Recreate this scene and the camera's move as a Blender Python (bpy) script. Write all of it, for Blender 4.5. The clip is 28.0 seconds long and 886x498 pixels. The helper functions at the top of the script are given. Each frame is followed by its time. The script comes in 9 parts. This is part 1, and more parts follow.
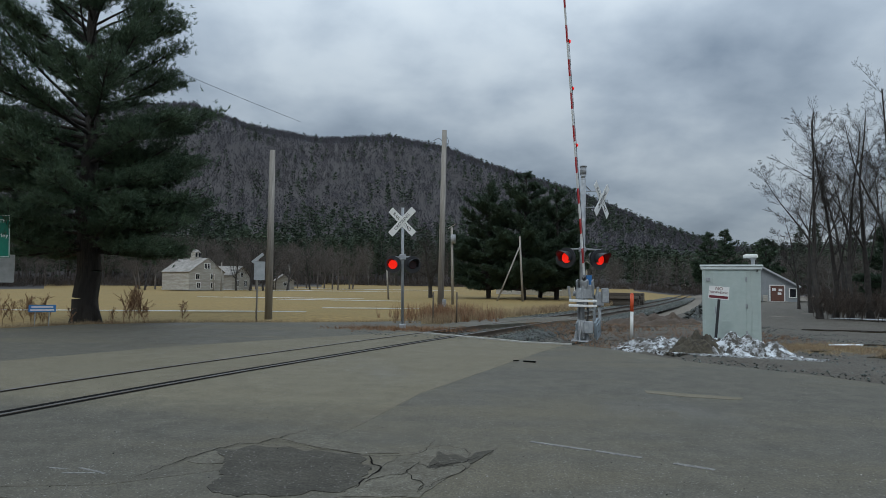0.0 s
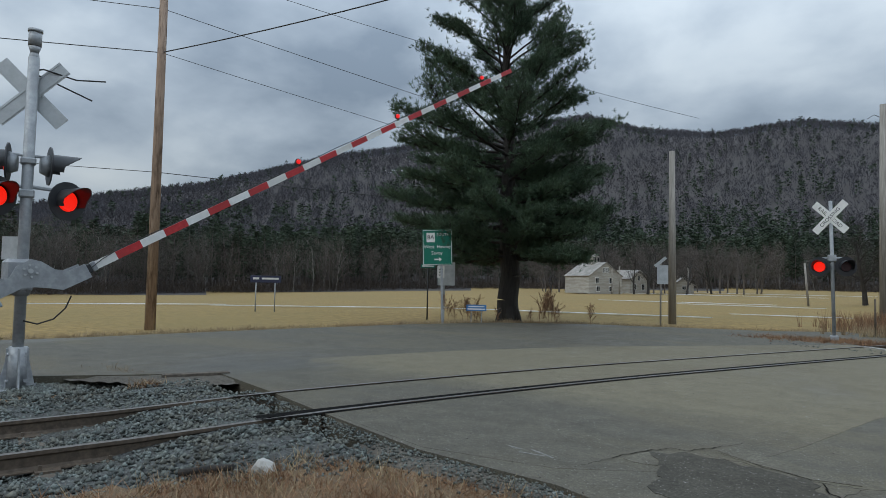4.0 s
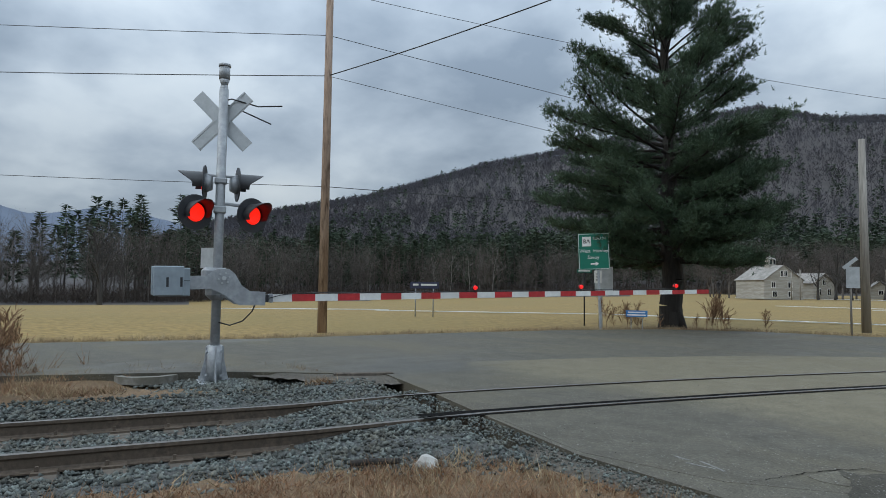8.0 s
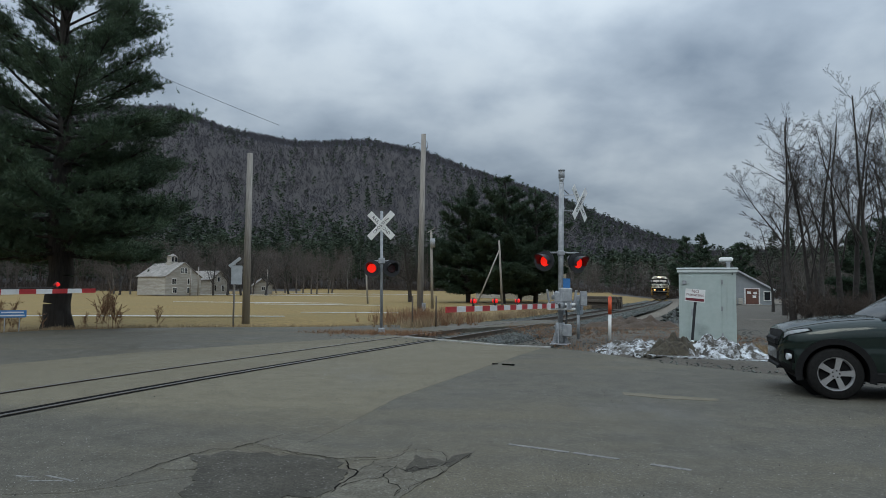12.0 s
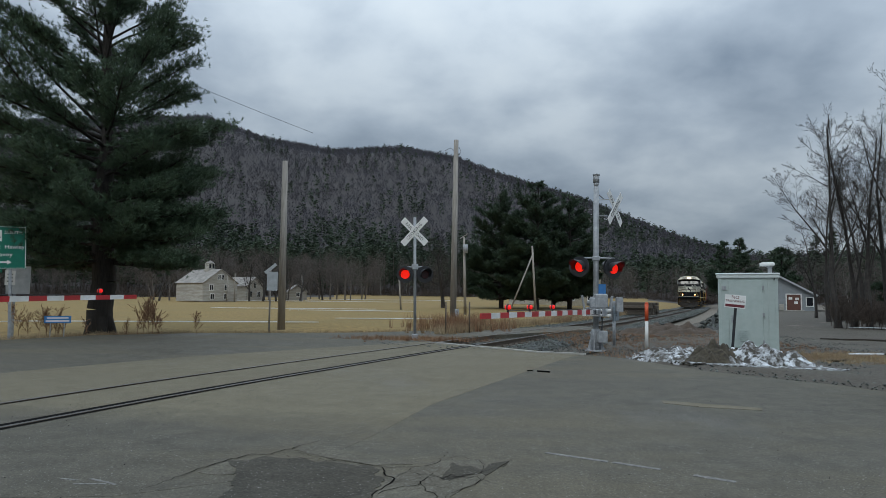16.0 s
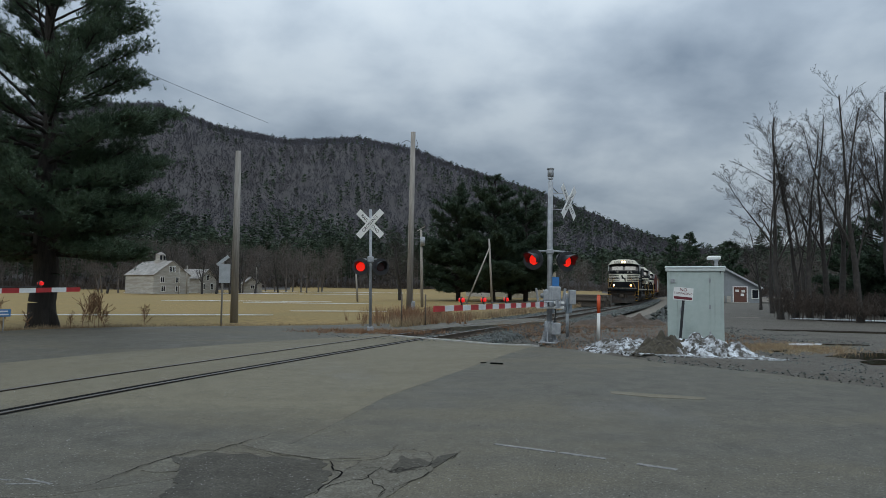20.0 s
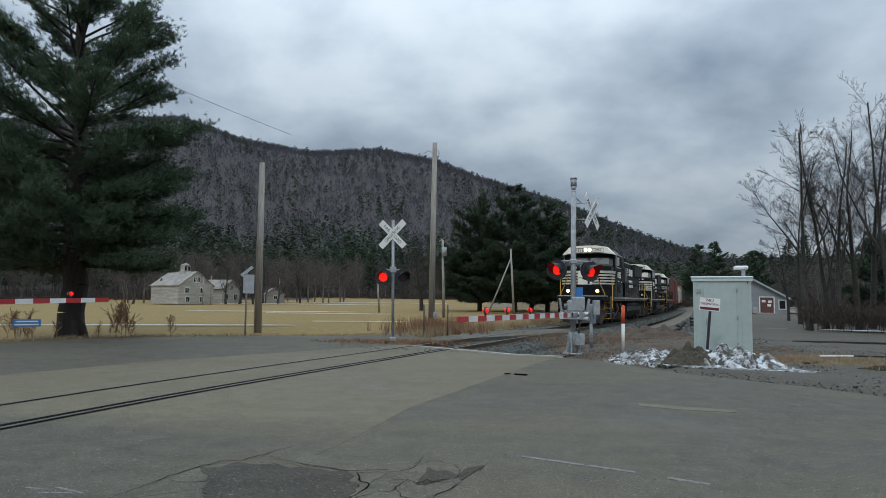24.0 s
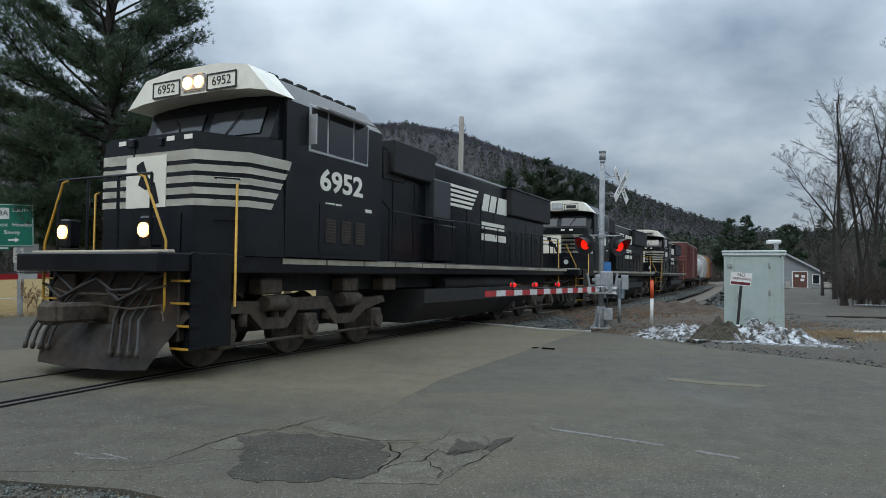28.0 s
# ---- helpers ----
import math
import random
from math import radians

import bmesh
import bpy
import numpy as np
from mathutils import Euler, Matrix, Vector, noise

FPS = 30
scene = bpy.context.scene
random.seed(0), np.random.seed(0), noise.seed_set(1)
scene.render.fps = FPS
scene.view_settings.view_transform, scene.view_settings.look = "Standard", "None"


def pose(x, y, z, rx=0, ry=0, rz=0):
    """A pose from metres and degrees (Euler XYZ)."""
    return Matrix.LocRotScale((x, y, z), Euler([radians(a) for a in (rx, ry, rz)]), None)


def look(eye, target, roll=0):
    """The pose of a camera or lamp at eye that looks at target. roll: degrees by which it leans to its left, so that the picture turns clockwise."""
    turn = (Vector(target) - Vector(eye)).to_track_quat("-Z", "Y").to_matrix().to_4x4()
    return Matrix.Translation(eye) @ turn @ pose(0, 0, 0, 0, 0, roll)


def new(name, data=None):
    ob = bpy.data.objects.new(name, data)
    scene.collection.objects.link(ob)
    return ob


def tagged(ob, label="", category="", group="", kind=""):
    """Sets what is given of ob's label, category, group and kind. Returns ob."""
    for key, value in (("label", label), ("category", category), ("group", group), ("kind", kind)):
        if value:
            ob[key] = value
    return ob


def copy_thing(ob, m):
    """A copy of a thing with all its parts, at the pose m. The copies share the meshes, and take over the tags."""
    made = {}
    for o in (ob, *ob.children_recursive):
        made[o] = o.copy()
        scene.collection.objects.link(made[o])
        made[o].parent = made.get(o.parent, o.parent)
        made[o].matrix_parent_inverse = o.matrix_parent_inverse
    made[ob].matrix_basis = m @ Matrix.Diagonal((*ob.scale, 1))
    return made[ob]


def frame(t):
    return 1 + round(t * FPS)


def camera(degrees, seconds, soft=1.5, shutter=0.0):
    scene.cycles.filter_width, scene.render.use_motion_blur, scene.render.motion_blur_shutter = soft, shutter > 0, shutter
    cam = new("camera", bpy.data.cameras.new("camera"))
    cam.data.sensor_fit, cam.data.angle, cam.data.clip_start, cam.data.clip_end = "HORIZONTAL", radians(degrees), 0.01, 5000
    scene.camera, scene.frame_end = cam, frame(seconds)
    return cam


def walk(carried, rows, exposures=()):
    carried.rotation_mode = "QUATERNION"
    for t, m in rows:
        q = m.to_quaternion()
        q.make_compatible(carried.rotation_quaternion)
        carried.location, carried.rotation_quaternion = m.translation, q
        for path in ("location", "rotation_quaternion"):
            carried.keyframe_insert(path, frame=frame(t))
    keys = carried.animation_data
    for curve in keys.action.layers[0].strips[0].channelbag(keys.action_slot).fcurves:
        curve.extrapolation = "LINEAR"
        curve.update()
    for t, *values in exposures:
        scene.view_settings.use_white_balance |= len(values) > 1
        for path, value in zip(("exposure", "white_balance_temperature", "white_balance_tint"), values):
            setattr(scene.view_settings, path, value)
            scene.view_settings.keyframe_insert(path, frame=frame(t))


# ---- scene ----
cam = camera(68.8, 28.0, soft=0.55)
PATH = [
    (0, (-0.022, 0.075, 1.506), (-0.020, 2.072, 1.619), 0.8),
    (0.5, (-0.036, 0.067, 1.503), (-0.041, 2.064, 1.617), 0.8),
    (1, (-0.042, 0.063, 1.503), (-0.055, 2.060, 1.618), 0.7),
    (1.5, (-0.045, 0.071, 1.502), (-0.065, 2.068, 1.619), 0.8),
    (2, (-0.052, 0.081, 1.503), (-0.075, 2.078, 1.621), 0.7),
    (2.5, (-0.089, 0.096, 1.508), (-0.319, 2.079, 1.623), 0.8),
    (3, (-0.140, 0.073, 1.514), (-0.767, 1.969, 1.623), 0.8),
    (3.5, (-0.205, 0.000, 1.516), (-1.200, 1.732, 1.618), 1.1),
    (4, (-0.260, -0.089, 1.514), (-1.375, 1.568, 1.618), 1.1),
    (4.5, (-0.299, -0.115, 1.518), (-1.589, 1.410, 1.625), 0.6),
    (6.5, (-0.267, -0.092, 1.478), (-1.872, 1.096, 1.586), 0.9),
    (7, (-0.264, -0.102, 1.480), (-1.874, 1.079, 1.589), 1.0),
    (7.5, (-0.255, -0.124, 1.484), (-1.869, 1.053, 1.593), 1.0),
    (8, (-0.226, -0.137, 1.486), (-1.700, 1.210, 1.601), 0.8),
    (8.5, (-0.142, -0.093, 1.489), (-1.326, 1.514, 1.610), 0.7),
    (9, (-0.036, 0.012, 1.486), (-0.884, 1.819, 1.611), 0.7),
    (9.5, (0.003, 0.080, 1.491), (-0.476, 2.018, 1.621), 0.8),
    (10, (-0.032, 0.089, 1.496), (-0.164, 2.081, 1.628), 0.7),
    (10.5, (-0.043, 0.093, 1.496), (-0.131, 2.087, 1.625), 0.6),
    (11, (-0.027, 0.100, 1.489), (0.032, 2.095, 1.619), 0.6),
    (11.5, (0.001, 0.104, 1.487), (0.067, 2.099, 1.614), 0.6),
    (13.5, (-0.004, 0.128, 1.482), (0.030, 2.123, 1.609), 0.7),
    (14, (-0.007, 0.138, 1.482), (0.008, 2.133, 1.611), 0.6),
    (14.5, (-0.014, 0.148, 1.485), (-0.013, 2.144, 1.617), 0.7),
    (15, (-0.021, 0.148, 1.485), (-0.033, 2.143, 1.622), 0.6),
    (15.5, (-0.026, 0.149, 1.487), (-0.050, 2.144, 1.627), 0.7),
    (16, (-0.028, 0.142, 1.489), (-0.064, 2.137, 1.633), 0.6),
    (16.5, (-0.034, 0.130, 1.490), (-0.080, 2.124, 1.638), 0.6),
    (17, (-0.028, 0.107, 1.486), (-0.027, 2.102, 1.633), 0.7),
    (17.5, (-0.031, 0.114, 1.485), (0.083, 2.106, 1.616), 0.7),
    (18, (-0.029, 0.121, 1.484), (0.085, 2.114, 1.610), 0.6),
    (18.5, (-0.020, 0.125, 1.487), (0.089, 2.119, 1.610), 0.6),
    (19, (-0.016, 0.138, 1.492), (0.089, 2.132, 1.615), 0.6),
    (19.5, (0.005, 0.147, 1.494), (0.105, 2.140, 1.617), 0.5),
    (20, (0.043, 0.152, 1.495), (0.137, 2.146, 1.617), 0.6),
    (20.5, (0.040, 0.159, 1.496), (0.126, 2.153, 1.620), 0.6),
    (21, (0.015, 0.164, 1.499), (0.095, 2.158, 1.627), 0.7),
    (21.5, (-0.002, 0.163, 1.503), (0.069, 2.158, 1.634), 0.6),
    (23.5, (0.008, 0.177, 1.496), (0.045, 2.171, 1.648), 0.7),
    (24, (-0.005, 0.171, 1.496), (0.024, 2.164, 1.649), 0.6),
    (24.5, (0.002, 0.160, 1.494), (0.022, 2.153, 1.652), 0.6),
    (25, (-0.003, 0.148, 1.495), (0.007, 2.142, 1.653), 0.7),
    (25.5, (-0.009, 0.140, 1.492), (-0.006, 2.138, 1.576), 0.8),
    (26, (-0.028, 0.136, 1.495), (-0.035, 2.135, 1.573), 0.6),
    (26.5, (-0.032, 0.136, 1.498), (-0.047, 2.134, 1.575), 0.7),
    (27, (-0.035, 0.136, 1.497), (-0.061, 2.134, 1.572), 0.7),
    (27.5, (-0.028, 0.132, 1.492), (-0.064, 2.131, 1.568), 0.7),
    (28, (-0.027, 0.137, 1.495), (-0.079, 2.135, 1.569), 0.6),
]
walk(cam, [(t, look(eye, target, roll)) for t, eye, target, roll in PATH],
     [(0, -0.14, 6500, 4), (2.5, -0.12, 6500, 4), (6.5, 0.28, 6500, 4), (7.4, 0.26, 6500, 4), (8.6, 0.14, 6500, 4), (10, 0.0, 6500, 4), (13, -0.12, 6500, 4), (16.2, -0.12, 6500, 4), (17, 0.0, 6500, 4), (18, -0.13, 6500, 4), (21, -0.16, 6500, 4), (24, 0.03, 6500, 4), (26.5, 0.06, 6500, 4), (28, 0.14, 6500, 4)])

# ---- light ----
world = bpy.data.worlds.new("overcast_sky")
scene.world = world
world.use_nodes = True


def link(nt, a, b):
    nt.links.new(a, b)


def build_sky():
    nt = world.node_tree
    nt.nodes.clear()
    N = nt.nodes.new
    out, bg = N("ShaderNodeOutputWorld"), N("ShaderNodeBackground")
    sky = N("ShaderNodeTexSky")
    sky.sky_type, sky.sun_disc = "NISHITA", False
    sky.sun_elevation, sky.sun_rotation = radians(32), radians(200)
    tc, sep = N("ShaderNodeTexCoord"), N("ShaderNodeSeparateXYZ")
    link(nt, tc.outputs["Generated"], sep.inputs[0])

    def m(op, a, b=None, clamp=False):
        n = N("ShaderNodeMath")
        n.operation, n.use_clamp = op, clamp
        for i, v in enumerate((a, b)):
            if v is None:
                continue
            if isinstance(v, (int, float)):
                n.inputs[i].default_value = v
            else:
                link(nt, v, n.inputs[i])
        return n.outputs[0]

    zz = m("MAXIMUM", sep.outputs[2], 0.0)
    den = m("ADD", zz, 0.34)
    comb = N("ShaderNodeCombineXYZ")
    link(nt, m("DIVIDE", sep.outputs[0], den), comb.inputs[0])
    link(nt, m("DIVIDE", sep.outputs[1], den), comb.inputs[1])

    def cloud(scale, detail, rough, dist, off):
        mp = N("ShaderNodeMapping")
        mp.inputs["Location"].default_value = off
        link(nt, comb.outputs[0], mp.inputs[0])
        n = N("ShaderNodeTexNoise")
        n.inputs["Scale"].default_value, n.inputs["Detail"].default_value = scale, detail
        n.inputs["Roughness"].default_value, n.inputs["Distortion"].default_value = rough, dist
        link(nt, mp.outputs[0], n.inputs["Vector"])
        return n.outputs["Fac"]

    big, small = cloud(CLOUD_BIG, 3, 0.45, 0.1, CLOUD_OFF), cloud(3.0, 6, 0.5, 0.08, (7.3, 1.1, 0))
    mixv = m("ADD", m("MULTIPLY", big, 0.58), m("MULTIPLY", small, 0.42))
    ramp = N("ShaderNodeValToRGB")
    link(nt, mixv, ramp.inputs[0])
    e = ramp.color_ramp.elements
    e[0].position, e[0].color = 0.36, (0.205, 0.255, 0.34, 1)
    e[1].position, e[1].color = 0.68, (0.625, 0.675, 0.75, 1)
    k = ramp.color_ramp.elements.new(0.48)
    k.color = (0.37, 0.43, 0.53, 1)
    k = ramp.color_ramp.elements.new(0.56)
    k.color = (0.51, 0.57, 0.665, 1)
    # an overcast sky is brighter towards the zenith
    gain = m("ADD", 0.69, m("MULTIPLY", m("POWER", zz, 1.5), 3.15))
    mul = N("ShaderNodeVectorMath")
    mul.operation = "SCALE"
    link(nt, ramp.outputs[0], mul.inputs[0])
    link(nt, gain, mul.inputs["Scale"])
    sk = N("ShaderNodeVectorMath")
    sk.operation = "SCALE"
    link(nt, sky.outputs[0], sk.inputs[0])
    sk.inputs["Scale"].default_value = 0.06
    mx = N("ShaderNodeMix")
    mx.data_type = "RGBA"
    mx.inputs[0].default_value = 0.93
    link(nt, sk.outputs[0], mx.inputs[6])
    link(nt, mul.outputs[0], mx.inputs[7])
    link(nt, mx.outputs[2], bg.inputs[0])
    bg.inputs[1].default_value = SKY_GAIN
    link(nt, bg.outputs[0], out.inputs[0])


CLOUD_BIG, CLOUD_OFF, SKY_GAIN = 1.05, (2.0, 0.4, 0), 1.0
build_sky()
sun_data = bpy.data.lights.new("sun", "SUN")
sun_data.energy, sun_data.angle, sun_data.color = 0.6, radians(25), (1.0, 0.96, 0.9)
sun = new("sun", sun_data)
sun.matrix_world = look((0, 0, 60), (14, 38, 20))


# ---- materials ----
def mat(name, c1, c2, scale=8.0, rough=0.8, bump=0.3, fine=6.0, metal=0.0, c3=None, big=0.12, streak=None, rand=0.0, spec=0.5, dist=0.02, emit=None, thr=(0.35, 0.65)):
    """Two-scale procedural surface: grain between c1 and c2 at `scale` per metre, stains towards c3 at `big` of that."""
    ma = bpy.data.materials.new(name)
    ma.use_nodes = True
    nt = ma.node_tree
    b = nt.nodes["Principled BSDF"]
    N = nt.nodes.new
    tc, mp = N("ShaderNodeTexCoord"), N("ShaderNodeMapping")
    link(nt, tc.outputs["Object"], mp.inputs[0])
    if streak:
        mp.inputs["Scale"].default_value = streak
    n1, n2 = N("ShaderNodeTexNoise"), N("ShaderNodeTexNoise")
    for n, sc, de in ((n1, scale, fine), (n2, scale * big, 4)):
        n.inputs["Scale"].default_value, n.inputs["Detail"].default_value, n.inputs["Roughness"].default_value = sc, de, 0.62
        link(nt, mp.outputs[0], n.inputs["Vector"])
    r1 = N("ShaderNodeValToRGB")
    r1.color_ramp.elements[0].position, r1.color_ramp.elements[1].position = thr
    r1.color_ramp.elements[0].color, r1.color_ramp.elements[1].color = (*c1, 1), (*c2, 1)
    link(nt, n1.outputs["Fac"], r1.inputs[0])
    r2 = N("ShaderNodeValToRGB")
    r2.color_ramp.elements[0].position, r2.color_ramp.elements[1].position = 0.42, 0.62
    r2.color_ramp.elements[0].color, r2.color_ramp.elements[1].color = (0, 0, 0, 1), (1, 1, 1, 1)
    link(nt, n2.outputs["Fac"], r2.inputs[0])
    mx = N("ShaderNodeMix")
    mx.data_type = "RGBA"
    k = N("ShaderNodeMath")
    k.operation = "MULTIPLY"
    k.inputs[1].default_value = 0.75
    link(nt, r2.outputs[0], k.inputs[0])
    link(nt, k.outputs[0], mx.inputs[0])
    link(nt, r1.outputs[0], mx.inputs[6])
    mx.inputs[7].default_value = (*(c3 or tuple(0.5 * (p + q) for p, q in zip(c1, c2))), 1)
    col = mx.outputs[2]
    if rand:
        oi, hs, ml = N("ShaderNodeObjectInfo"), N("ShaderNodeHueSaturation"), N("ShaderNodeMapRange")
        ml.inputs[3].default_value, ml.inputs[4].default_value = 1 - rand, 1 + rand
        link(nt, oi.outputs["Random"], ml.inputs[0])
        link(nt, ml.outputs[0], hs.inputs["Value"])
        link(nt, col, hs.inputs["Color"])
        col = hs.outputs[0]
    link(nt, col, b.inputs["Base Color"])
    rr = N("ShaderNodeMapRange")
    rr.inputs[3].default_value, rr.inputs[4].default_value = max(0.02, rough - 0.1), min(1.0, rough + 0.1)
    link(nt, n2.outputs["Fac"], rr.inputs[0])
    link(nt, rr.outputs[0], b.inputs["Roughness"])
    b.inputs["Metallic"].default_value = metal
    b.inputs["Specular IOR Level"].default_value = spec
    if bump:
        bp = N("ShaderNodeBump")
        bp.inputs["Strength"].default_value, bp.inputs["Distance"].default_value = bump, dist
        link(nt, n1.outputs["Fac"], bp.inputs["Height"])
        link(nt, bp.outputs[0], b.inputs["Normal"])
    if emit:
        b.inputs["Emission Color"].default_value, b.inputs["Emission Strength"].default_value = (*emit[0], 1), emit[1]
    return ma


def island(ma, lo, hi):
    """Vary a joined mass piece by piece."""
    nt = ma.node_tree
    b = nt.nodes["Principled BSDF"]
    src = b.inputs["Base Color"].links[0].from_socket
    ge, hs, ml = nt.nodes.new("ShaderNodeNewGeometry"), nt.nodes.new("ShaderNodeHueSaturation"), nt.nodes.new("ShaderNodeMapRange")
    ml.inputs[3].default_value, ml.inputs[4].default_value = lo, hi
    link(nt, ge.outputs["Random Per Island"], ml.inputs[0])
    link(nt, ml.outputs[0], hs.inputs["Value"])
    link(nt, src, hs.inputs["Color"])
    link(nt, hs.outputs[0], b.inputs["Base Color"])
    return ma


def asphalt(name, dark, light, dust, over=None, rough=0.84, stain=0.55, spec=0.35):
    """Worn asphalt: coloured aggregate, mottling, wheel-track stains and brown dust. over: a second pair of colours that takes over beyond a ragged line."""
    ma = bpy.data.materials.new(name)
    ma.use_nodes = True
    nt = ma.node_tree
    b = nt.nodes["Principled BSDF"]
    b.inputs["Specular IOR Level"].default_value = spec
    N = nt.nodes.new
    tc = N("ShaderNodeTexCoord")

    def tex(scale, detail, stretch=(1, 1, 1), turn=0.0, rough_=0.6):
        mp, n = N("ShaderNodeMapping"), N("ShaderNodeTexNoise")
        mp.inputs["Scale"].default_value, mp.inputs["Rotation"].default_value = stretch, (0, 0, turn)
        link(nt, tc.outputs["Object"], mp.inputs[0])
        link(nt, mp.outputs[0], n.inputs["Vector"])
        n.inputs["Scale"].default_value, n.inputs["Detail"].default_value, n.inputs["Roughness"].default_value = scale, detail, rough_
        return n.outputs["Fac"]

    def ranged(v, a, b_, lo, hi, soft=True):
        r = N("ShaderNodeMapRange")
        if soft:
            r.interpolation_type = "SMOOTHSTEP"
        for i, q in enumerate((a, b_, lo, hi)):
            r.inputs[i + 1].default_value = q
        link(nt, v, r.inputs[0])
        return r.outputs[0]

    def blend(f, a, b_):
        mx = N("ShaderNodeMix")
        mx.data_type = "RGBA"
        if isinstance(f, float):
            mx.inputs[0].default_value = f
        else:
            link(nt, f, mx.inputs[0])
        for sock, v in ((mx.inputs[6], a), (mx.inputs[7], b_)):
            if isinstance(v, tuple):
                sock.default_value = (*v, 1)
            else:
                link(nt, v, sock)
        return mx.outputs[2]

    mott = ranged(tex(2.6, 8, rough_=0.72), 0.30, 0.70, 0.1, 0.9)
    col = blend(mott, dark, light)
    if over:
        sep, ad, ad2 = N("ShaderNodeSeparateXYZ"), N("ShaderNodeMath"), N("ShaderNodeMath")
        link(nt, tc.outputs["Object"], sep.inputs[0])
        ad.operation, ad.inputs[1].default_value = "MULTIPLY_ADD", 0.12
        link(nt, sep.outputs[0], ad.inputs[0])
        link(nt, sep.outputs[1], ad.inputs[2])
        ad2.operation, ad2.inputs[1].default_value = "MULTIPLY_ADD", 1.1
        link(nt, tex(0.9, 4), ad2.inputs[0])
        link(nt, ad.outputs[0], ad2.inputs[2])
        col = blend(ranged(ad2.outputs[0], 7.4, 9.0, 0, 1), col, blend(mott, over[0], over[1]))
    col = blend(ranged(tex(0.5, 5, (0.35, 1.0, 1), 0.45), 0.45, 0.66, 0, stain), col, dust)
    wet = ranged(tex(0.28, 4, (1, 0.45, 1), -0.3), 0.5, 0.68, 1.0, 0.82)
    vo = N("ShaderNodeTexVoronoi")
    vo.inputs["Scale"].default_value = 105
    link(nt, tc.outputs["Object"], vo.inputs["Vector"])
    sp = N("ShaderNodeSeparateColor")
    link(nt, vo.outputs["Color"], sp.inputs[0])
    gr = ranged(sp.outputs[0], 0, 1, 0.66, 1.36, False)
    fleck = ranged(sp.outputs[1], 0.972, 0.99, 0, 0.75)
    mul = N("ShaderNodeMath")
    mul.operation = "MULTIPLY"
    link(nt, gr, mul.inputs[0])
    link(nt, wet, mul.inputs[1])
    sc = N("ShaderNodeVectorMath")
    sc.operation = "SCALE"
    link(nt, col, sc.inputs[0])
    link(nt, mul.outputs[0], sc.inputs["Scale"])
    link(nt, blend(fleck, sc.outputs[0], (0.26, 0.255, 0.24)), b.inputs["Base Color"])
    link(nt, ranged(wet, 0.82, 1.0, rough - 0.2, rough + 0.06, False), b.inputs["Roughness"])
    bp = N("ShaderNodeBump")
    bp.inputs["Strength"].default_value, bp.inputs["Distance"].default_value = 0.5, 0.004
    link(nt, sp.outputs[0], bp.inputs["Height"])
    link(nt, bp.outputs[0], b.inputs["Normal"])
    return ma


M_FIELD = mat("dry_grass_field", (0.165, 0.108, 0.03), (0.285, 0.19, 0.06), 3.5, 0.95, 0.9, c3=(0.20, 0.145, 0.05), big=0.03, dist=0.05)
M_DIRT = mat("gravelly_dirt", (0.10, 0.085, 0.065), (0.20, 0.175, 0.14), 14, 0.95, 0.8, c3=(0.14, 0.115, 0.085), big=0.06)
M_ASPHALT_D = asphalt("dark_asphalt", (0.061, 0.056, 0.043), (0.106, 0.096, 0.074), (0.116, 0.098, 0.062), None, 0.72, 0.6, 0.34)
M_SLAB = asphalt("pale_crossing_asphalt", (0.061, 0.056, 0.043), (0.106, 0.096, 0.074), (0.120, 0.100, 0.062), ((0.116, 0.100, 0.066), (0.166, 0.146, 0.099)), 0.74, 0.55, 0.32)
M_STEEL = mat("rail_steel", (0.058, 0.043, 0.032), (0.13, 0.098, 0.07), 20, 0.7, 0.3, metal=0.1, c3=(0.085, 0.064, 0.046))
M_RAILTOP = mat("worn_rail_head", (0.10, 0.092, 0.085), (0.19, 0.178, 0.165), 20, 0.5, 0.1, metal=0.5, c3=(0.14, 0.125, 0.11))
M_GALV = mat("galvanised_steel", (0.27, 0.285, 0.30), (0.41, 0.425, 0.44), 9, 0.55, 0.15, metal=0.25, c3=(0.25, 0.26, 0.27), big=0.3)
M_WHITE = mat("white_paint", (0.72, 0.72, 0.70), (0.82, 0.82, 0.80), 10, 0.5, 0.1, c3=(0.62, 0.61, 0.58))
M_BLACK = mat("black_paint", (0.012, 0.013, 0.016), (0.028, 0.03, 0.035), 6, 0.45, 0.1, c3=(0.03, 0.03, 0.032))
M_WOOD = mat("weathered_pole_wood", (0.19, 0.17, 0.148), (0.38, 0.35, 0.31), 12, 0.9, 0.5, streak=(1, 1, 0.08), c3=(0.25, 0.23, 0.205))
M_SHED = mat("grey_green_steel", (0.36, 0.43, 0.41), (0.43, 0.50, 0.48), 5, 0.55, 0.08, c3=(0.38, 0.43, 0.41))
M_HILL = mat("leaf_litter_slope", (0.034, 0.030, 0.029), (0.062, 0.055, 0.053), 0.05, 1.0, 0.3, c3=(0.045, 0.039, 0.038), big=0.2)
M_BARK = mat("dark_bark", (0.014, 0.012, 0.010), (0.044, 0.037, 0.031), 12, 0.95, 0.9, streak=(1, 1, 0.2), c3=(0.024, 0.02, 0.017))


